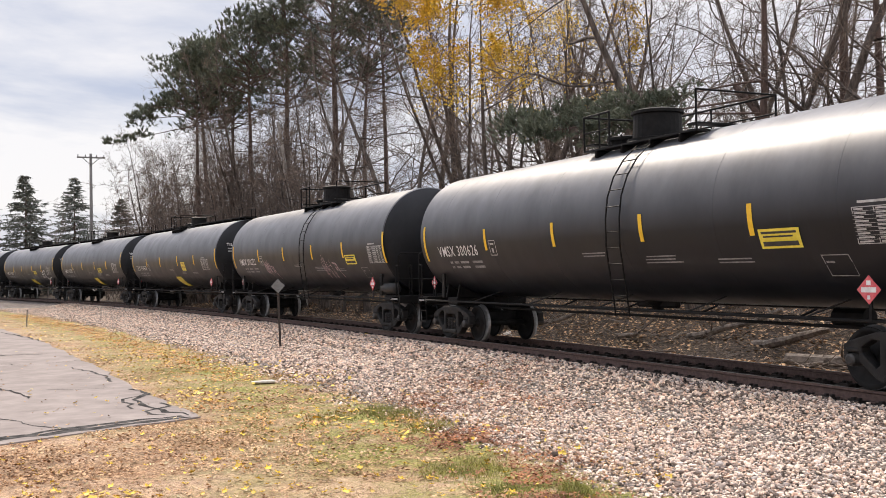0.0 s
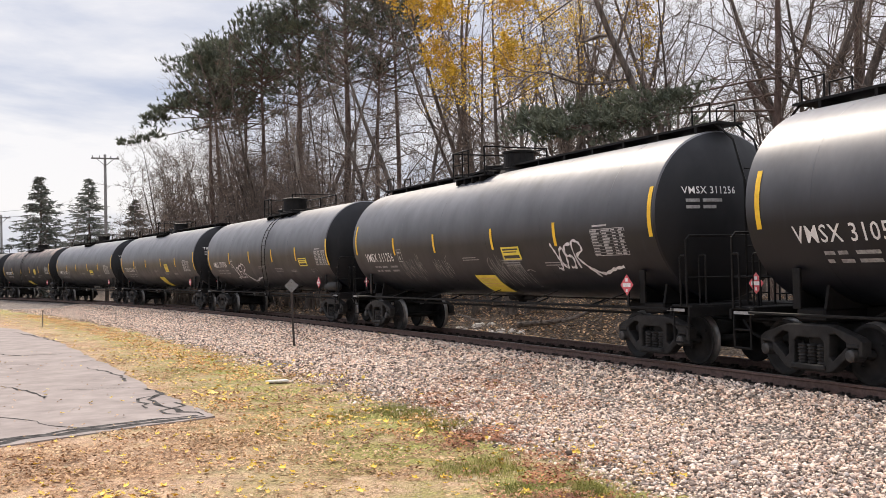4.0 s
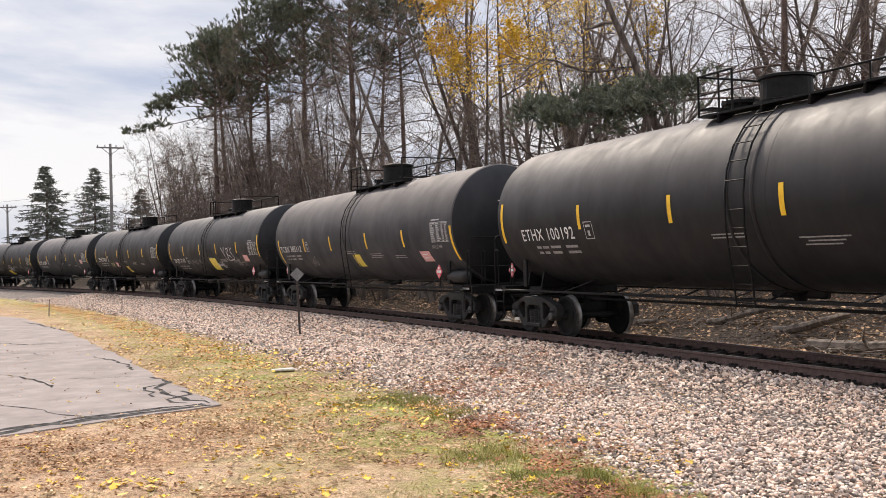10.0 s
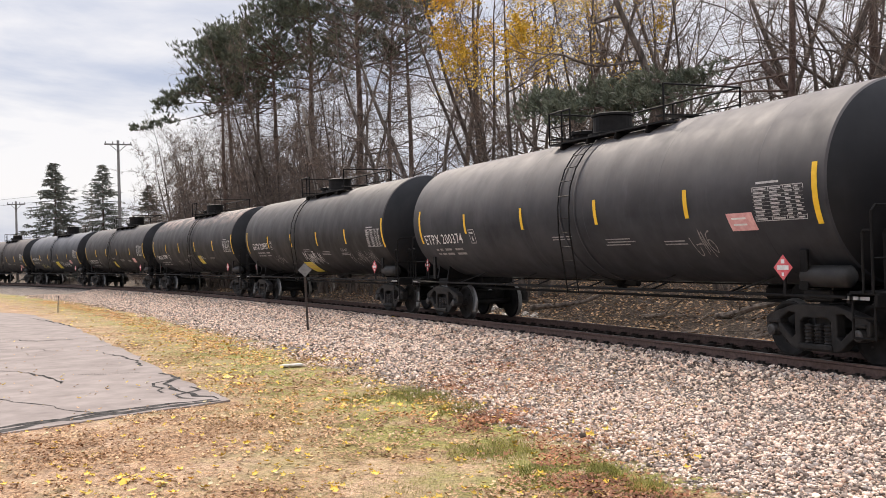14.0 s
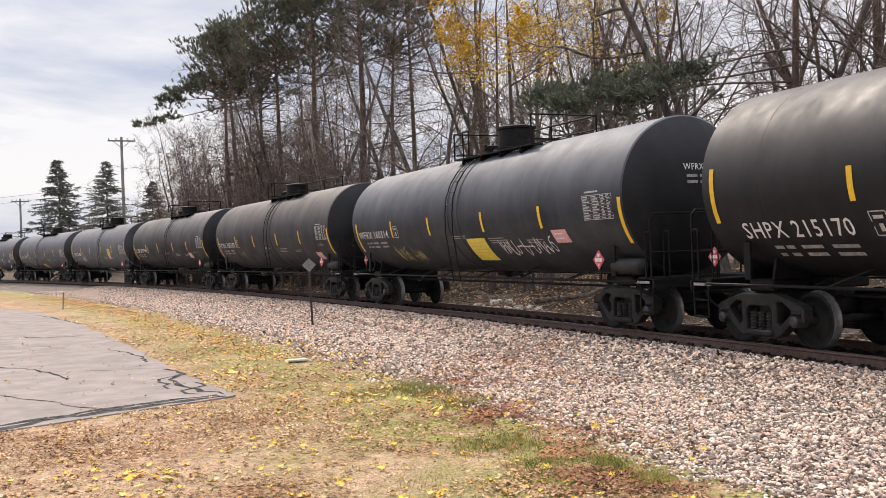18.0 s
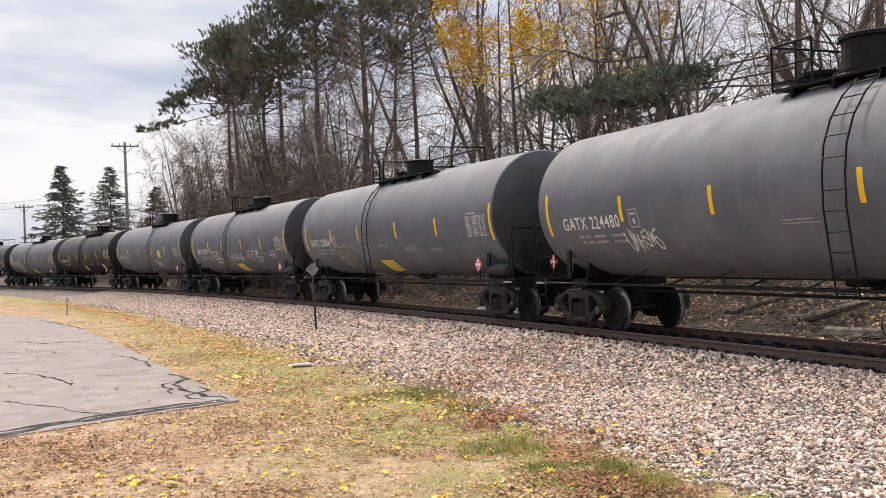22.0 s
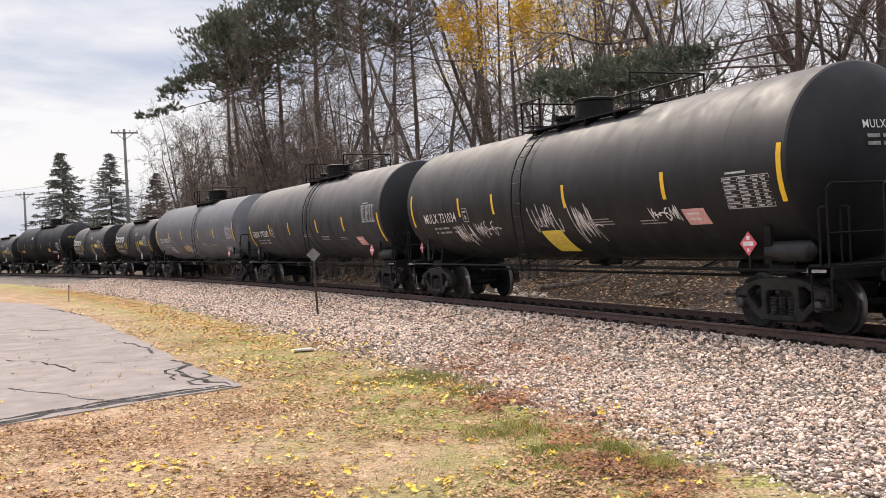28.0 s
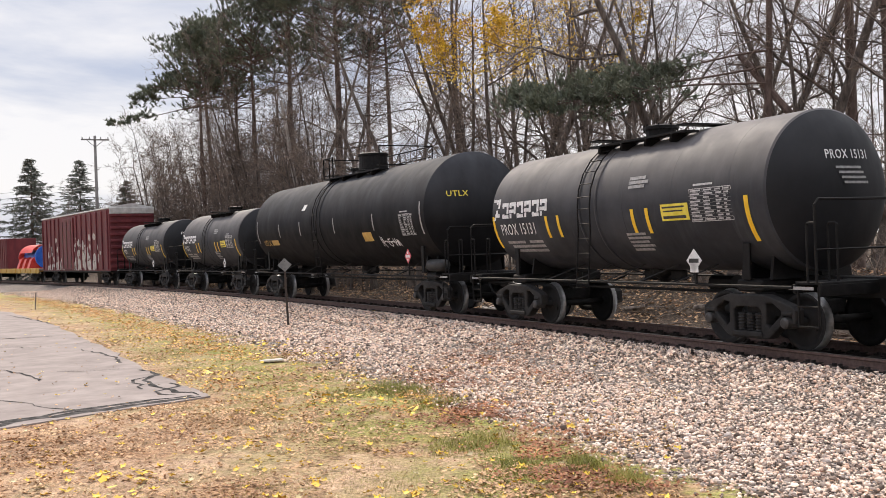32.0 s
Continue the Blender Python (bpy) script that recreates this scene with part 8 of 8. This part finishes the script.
def short_car(middle, text, end):
    """A short tank car with white emblem and lettering."""
    sh = SHORT
    car = tank_car(sh, "low", "ash", "short dull black railway tank car with white emblem and lettering", "head")
    for x in (-4.5, -2.1, -1.62, 1.05, 1.5, 4.15):
        big = abs(x) > 3.5
        patch(sh, car, "stripe", x - 0.05, x + 0.05, 1.75 if big else 1.95, 2.5 if big else 2.42, YELLOW, "vertical yellow reflective stripe", rows=5)
    # emblem and brand as plain white shapes
    x = -4.05
    for k in range(6):
        bm = bmesh.new()
        w = 0.30
        for x0, x1, z, high in ((x, x + 0.09, 2.62, 0.36), (x, x + w, 2.76, 0.09), (x, x + w, 2.60 if k % 2 else 2.48, 0.08), (x + w - 0.09, x + w, 2.66, 0.24)):
            q = [sh.side(x0, z - high / 2, 0.010), sh.side(x1, z - high / 2, 0.010), sh.side(x1, z + high / 2, 0.010), sh.side(x0, z + high / 2, 0.010)]
            bm.faces.new([bm.verts.new(p) for p in q])
        x += 0.345
        part("emblem", bm, WHITE, car, "bold white block shape")
    bm = bmesh.new()
    for x0, x1, z, high in ((-4.5, -4.38, 2.66, 0.5), (-4.36, -4.27, 2.72, 0.36), (-4.25, -4.16, 2.80, 0.22), (-4.40, -4.18, 2.52, 0.08)):
        q = [sh.side(x0, z - high / 2, 0.010), sh.side(x1, z - high / 2, 0.010), sh.side(x1, z + high / 2, 0.010), sh.side(x0, z + high / 2, 0.010)]
        bm.faces.new([bm.verts.new(p) for p in q])
    part("emblem", bm, WHITE, car, "white abstract emblem")
    letters(text, lambda u, v: sh.side(-4.2 + u, 2.05 + v, 0.009), WHITE, car, "reporting_mark", 1.55 if len(text) > 5 else 0.8, 0.26, "white stencilled reporting mark")
    small = [(-4.1 + 0.12 * k, -3.3 + 0.2 * k, 1.88 - 0.1 * k, 0.06) for k in range(3)] + [(-3.1, -2.5, 1.88 - 0.1 * k, 0.06) for k in range(3)]
    small += [(0.7, 1.3 + 0.1 * (k % 2), 1.95 - 0.075 * k, 0.045) for k in range(5)] + [(0.95, 1.45 + 0.1 * (k % 2), 3.0 - 0.08 * k, 0.06) for k in range(3)]
    tagged(bars(sh, car, "small_print", small, FADED, "rows of small white stencilling"), kind="stuff")
    table(sh, car, 2.75, 3.8, 2.12, 2.68, 500)
    st = patch(sh, car, "sticker", 1.93, 2.7, 2.16, 2.46, LEMON, "yellow notice sticker with print")
    tagged(bars(sh, st, "print", [(1.98, 2.6, 2.4, 0.03), (2.0, 2.55, 2.33, 0.025), (1.98, 2.62, 2.22, 0.05)], INK, lift=0.012), kind="stuff")
    diamond(sh, car, 3.0, 1.45, 0.40, red=False)
    letters(end, lambda u, v: sh.front(-0.40 + u, 3.02 + v, 0.012), WHITE, car, "end_mark", 0.9, 0.15, "white mark on the tank head")
    bm = bmesh.new()
    for k in range(4):
        z = 2.88 - 0.08 * k
        q = [sh.front(-0.25 + 0.05 * k, z - 0.02), sh.front(0.3 + 0.05 * k, z - 0.02), sh.front(0.3 + 0.05 * k, z + 0.02), sh.front(-0.25 + 0.05 * k, z + 0.02)]
        bm.faces.new([bm.verts.new(p + Vector((0.012, 0, 0))) for p in q])
    tagged(part("end_print", bm, FADED, car, "small faded lines on the tank head"), kind="stuff")
    ROLLING.append((car, middle))


short_car(-517.25, "PROX 16302", "PROX 16302")
short_car(-530.05, "PROX 15131", "PROX 15131")

GOLDEN = surface("gold_lettering", (0.40, 0.24, 0.05), (0.52, 0.34, 0.10), scale=10, rough=0.6)


def long_car(middle):
    sh = LONG
    car = tank_car(sh, "dome", "dark", "large matt black railway tank car with gold lettering", "dark")
    for x in (-7.6, -4.8, -2.4, 1.0, 4.3, 7.6):
        big = abs(x) > 7
        patch(sh, car, "stripe", x - 0.04, x + 0.04, 2.2 if big else 2.4, 3.1 if big else 2.9, FADED, "vertical white reflective stripe", rows=5)
    letters("UTLX", lambda u, v: sh.side(-7.0 + u, 2.1 + v, 0.009), GOLDEN, car, "reporting_mark", 0.8, 0.22, "gold stencilled reporting mark")
    bars(sh, car, "small_print", [(-6.05, -5.2, 2.21, 0.2)], GOLDEN, "worn gold number")
    letters("UTLX", lambda u, v: sh.front(-1.05 + u, 3.2 + v, 0.012), LEMON, car, "end_mark", 0.6, 0.15, "yellow mark on the tank head")
    table(sh, car, 6.2, 7.1, 2.2, 2.8, 501)
    patch(sh, car, "sticker", 3.3, 4.0, 2.08, 2.36, TAN, "brown rectangular sticker")
    patch(sh, car, "sticker", -2.1, -1.75, 3.30, 3.50, WHITE, "white slanting label high on the tank", slant=-0.15)
    scribble(sh, car, 4.5, 1.85, 1.3, 0.35, SPRAY, 909, "white sprayed graffiti", 6, 0.022)
    diamond(sh, car, 6.5, 1.6, 0.42)
    ROLLING.append((car, middle))


long_car(-546.0)
short_car(-561.7, "PROX", "PROX")
short_car(-574.7, "PROX", "PROX")


def box_car(middle):
    """A tall red boxcar with ribbed sides, worn at the foot."""
    car = tagged(empty("boxcar"), "tall dark red boxcar with ribbed sides, peeling below", "boxcar", "cars of the train")
    half, wide, low, top = 9.55, 1.5, 1.0, 5.08
    for k in (-1, 1):
        add_truck(car, k * 7.0, STANDARD)
    bm = bmesh.new()
    box(bm, 0, 0, (low + top) / 2, 2 * half, 2 * wide, top - low, bevel=0.02)
    part("body", bm, OXIDE, car, "dark red steel body")
    bm = bmesh.new()
    box(bm, 0, 0, top + 0.06, 2 * half + 0.1, 2 * wide + 0.06, 0.10, bevel=0.03)
    for k in range(14):
        box(bm, -half + 0.7 + k * 1.4, 0, top + 0.12, 0.08, 2 * wide, 0.05)
    prism = [bm.verts.new((x, y, z)) for x in (-half, half) for y, z in ((-wide, top + 0.11), (wide, top + 0.11), (0, top + 0.36))]
    for f in ((0, 2, 1), (3, 4, 5), (0, 3, 5, 2), (1, 2, 5, 4)):
        bm.faces.new([prism[i] for i in f])
    part("roof", bm, SILVER, car, "pale metal roof")
    bm = bmesh.new()
    box(bm, half + 0.09, 0, top - 0.13, 0.06, 2 * wide - 0.04, 0.4, bevel=0.01)
    part("end_panel", bm, SILVER, car, "pale panel across the top of the end")
    for k in (-1, 1):
        for i in range(15):
            x = -half + 0.35 + i * (2 * half - 0.7) / 14
            if abs(x + 1.2) < 2.0:
                continue
            me = shared("box_rib", lambda bm: box(bm, 0, 0, (low + top) / 2, 0.16, 0.10, top - low - 0.16, bevel=0.03), OXIDE)
            piece("rib", me, car, at=Matrix.Translation((x, k * (wide + 0.04), 0)))
        for i in range(9):
            me = shared("box_end_rib", lambda bm: box(bm, 0, 0, 0, 0.12, 2 * wide - 0.1, 0.22, bevel=0.05), OXIDE)
            piece("end_rib", me, car, at=Matrix.Translation((k * (half + 0.05), 0, low + 0.3 + i * 0.42)))
        bm = bmesh.new()
        box(bm, -1.2, k * (wide + 0.06), (low + top) / 2 - 0.05, 3.4, 0.07, top - low - 0.3, bevel=0.02)
        door = part("door", bm, OXIDE, car, "sliding red door")
        bm = bmesh.new()
        for x in (-2.4, -1.2, 0.0):
            rod(bm, (x, k * (wide + 0.12), low + 0.2), (x, k * (wide + 0.12), top - 0.4), 0.03, 6)
        part("lock_bar", bm, RUST, door)
        if k < 0:
            bm = bmesh.new()
            rng = random.Random(4)
            for i in range(170):
                x = rng.choice((-6.6, -4.2, 0.9, 1.8, 2.9, 3.9, 5.6)) + rng.gauss(0, 0.7)
                z = low + 0.12 + min(rng.expovariate(1.7), 2.2)
                w, h = rng.uniform(0.12, 0.42), rng.uniform(0.1, 0.36)
                ring = [(x + w * math.cos(a * 0.785) * rng.uniform(0.55, 1.2), max(z + h * math.sin(a * 0.785) * rng.uniform(0.55, 1.2), low + 0.03)) for a in range(8)]
                bm.faces.new([bm.verts.new((px, -wide - 0.004 - 0.0002 * i, pz)) for px, pz in ring])
            tagged(part("bare_patch", bm, surface("peeled_primer", (0.34, 0.31, 0.29), (0.58, 0.55, 0.52), scale=4, rough=0.8), car, "pale patches of peeled paint"), kind="stuff")
    bm = bmesh.new()
    box(bm, 0, 0, 0.92, 2 * half, 0.5, 0.3)
    box(bm, 0, 0, 0.96, 2 * half, 2 * wide, 0.08)
    part("sill", bm, FRAME_STEEL, car)
    for k in (-1, 1):
        bm = bmesh.new()
        box(bm, k * (half + 0.6), 0, 0.86, 1.0, 0.2, 0.22, bevel=0.03)
        part("coupler", bm, TRUCK_STEEL, car, "worn steel coupler")
    ROLLING.append((car, middle))


box_car(-591.6)


def flat_car(middle):
    car = tagged(empty("flatcar"), "yellow flatcar with a low worn deck", "flatcar", "cars of the train")
    for k in (-1, 1):
        add_truck(car, k * 7.2, STANDARD)
    bm = bmesh.new()
    box(bm, 0, 0, 1.08, 19.2, 2.8, 0.14, bevel=0.02)
    part("deck", bm, WOOD, car, "worn grey deck boards")
    for k in (-1, 1):
        bm = bmesh.new()
        box(bm, 0, k * 1.42, 0.98, 19.2, 0.06, 0.42, bevel=0.01)
        part("side_sill", bm, TAN, car, "faded yellow side sill")
        for i in range(12):
            me = shared("stake_pocket", lambda bm: box(bm, 0, 0, 0.98, 0.14, 0.06, 0.34, bevel=0.01), TAN)
            piece("stake_pocket", me, car, at=Matrix.Translation((-8.8 + i * 1.6, k * 1.475, 0)))
        bm = bmesh.new()
        box(bm, k * 9.9, 0, 0.86, 0.9, 0.2, 0.22, bevel=0.03)
        part("coupler", bm, TRUCK_STEEL, car, "worn steel coupler")
    ROLLING.append((car, middle))
    reel = tagged(empty("cable_reel"), "large blue cable reel in a red cradle on the flatcar", "reel")
    bm = bmesh.new()
    lathe(bm, [(-2.6, 0), (-2.6, 0.62), (2.6, 0.62), (2.6, 0)], 28, "x", (0, 0, 2.15))
    part("drum", bm, BLUE, reel, "blue drum", True)
    for x, mat, text in ((2.7, BLUE, "blue end disc"), (-2.7, SCARLET, "red and white end disc")):
        bm = bmesh.new()
        lathe(bm, [(-0.08, 0), (-0.08, 1.02), (0.08, 1.02), (0.08, 0)], 32, "x", (x, 0, 2.15))
        part("flange", bm, mat, reel, text)
    for x in (-2.1, -0.4, 1.3):
        bm = bmesh.new()
        v = [bm.verts.new((x + dx, y, z)) for dx in (-0.35, 0.35) for y, z in ((-1.3, 1.15), (1.3, 1.15), (1.0, 2.0), (0.62, 2.15), (-0.62, 2.15), (-1.0, 2.0))]
        n = 6
        bm.faces.new(v[:n][::-1])
        bm.faces.new(v[n:])
        for i in range(n):
            bm.faces.new((v[i], v[(i + 1) % n], v[n + (i + 1) % n], v[n + i]))
        part("cradle", bm, SCARLET, reel, "red cradle")
    bm = bmesh.new()
    for k in range(9):
        a, b = radians(20 + k * 16), radians(36 + k * 16)
        pa, pb = (-1.08 * math.cos(a), 2.15 + 1.08 * math.sin(a)), (-1.08 * math.cos(b), 2.15 + 1.08 * math.sin(b))
        bm.faces.new([bm.verts.new(p) for p in ((-2.5, *pa), (1.6, *pa), (1.6, *pb), (-2.5, *pb))])
    part("cover", bm, SCARLET, reel, "red curved cover")
    ROLLING.append((reel, middle + 4.6))
    crate = tagged(empty("container"), "dark red ribbed container on the flatcar", "container")
    bm = bmesh.new()
    box(bm, 0, 0, 2.55, 7.6, 2.6, 2.8, bevel=0.03)
    part("body", bm, OXIDE, crate)
    for i in range(12):
        for k in (-1, 1):
            me = shared("crate_rib", lambda bm: box(bm, 0, 0, 2.55, 0.2, 0.06, 2.7, bevel=0.01), OXIDE)
            piece("rib", me, crate, at=Matrix.Translation((-3.5 + i * 0.64, k * 1.32, 0)))
    ROLLING.append((crate, middle - 4.9))


flat_car(-612.6)



# how far ahead of an even run the train is, where that shows, by seconds
AHEAD = {0: 0.07, 2: 0.44, 3: -0.04, 9: 0.54, 11: 0.06, 12: -0.06, 14: 0.03, 18: 0.05, 19: 0.04, 20: 0.09, 21: 0.42, 22: 0.05, 23: -0.06, 24: 0.04, 28: -0.06, 29: -0.09, 30: 0.05, 31: 0.03, 32: 0.12}


def motions():
    """The train rolls at an almost even speed; its wheels turn with it."""
    for car, middle in ROLLING:
        walk(car, [(t, track_pose(middle + SPEED * t + AHEAD.get(t, 0.0))) for t in range(33)])
    first = WHEELSETS[0]
    turn = SPEED / 0.457
    walk(first, [(k / FPS, Matrix.Rotation(turn * k / FPS, 4, "Y")) for k in range(32 * FPS + 1)])
    for w in WHEELSETS[1:]:
        w.rotation_mode = "QUATERNION"
        keys = w.animation_data_create()
        keys.action = first.animation_data.action
        keys.action_slot = first.animation_data.action_slot


motions()
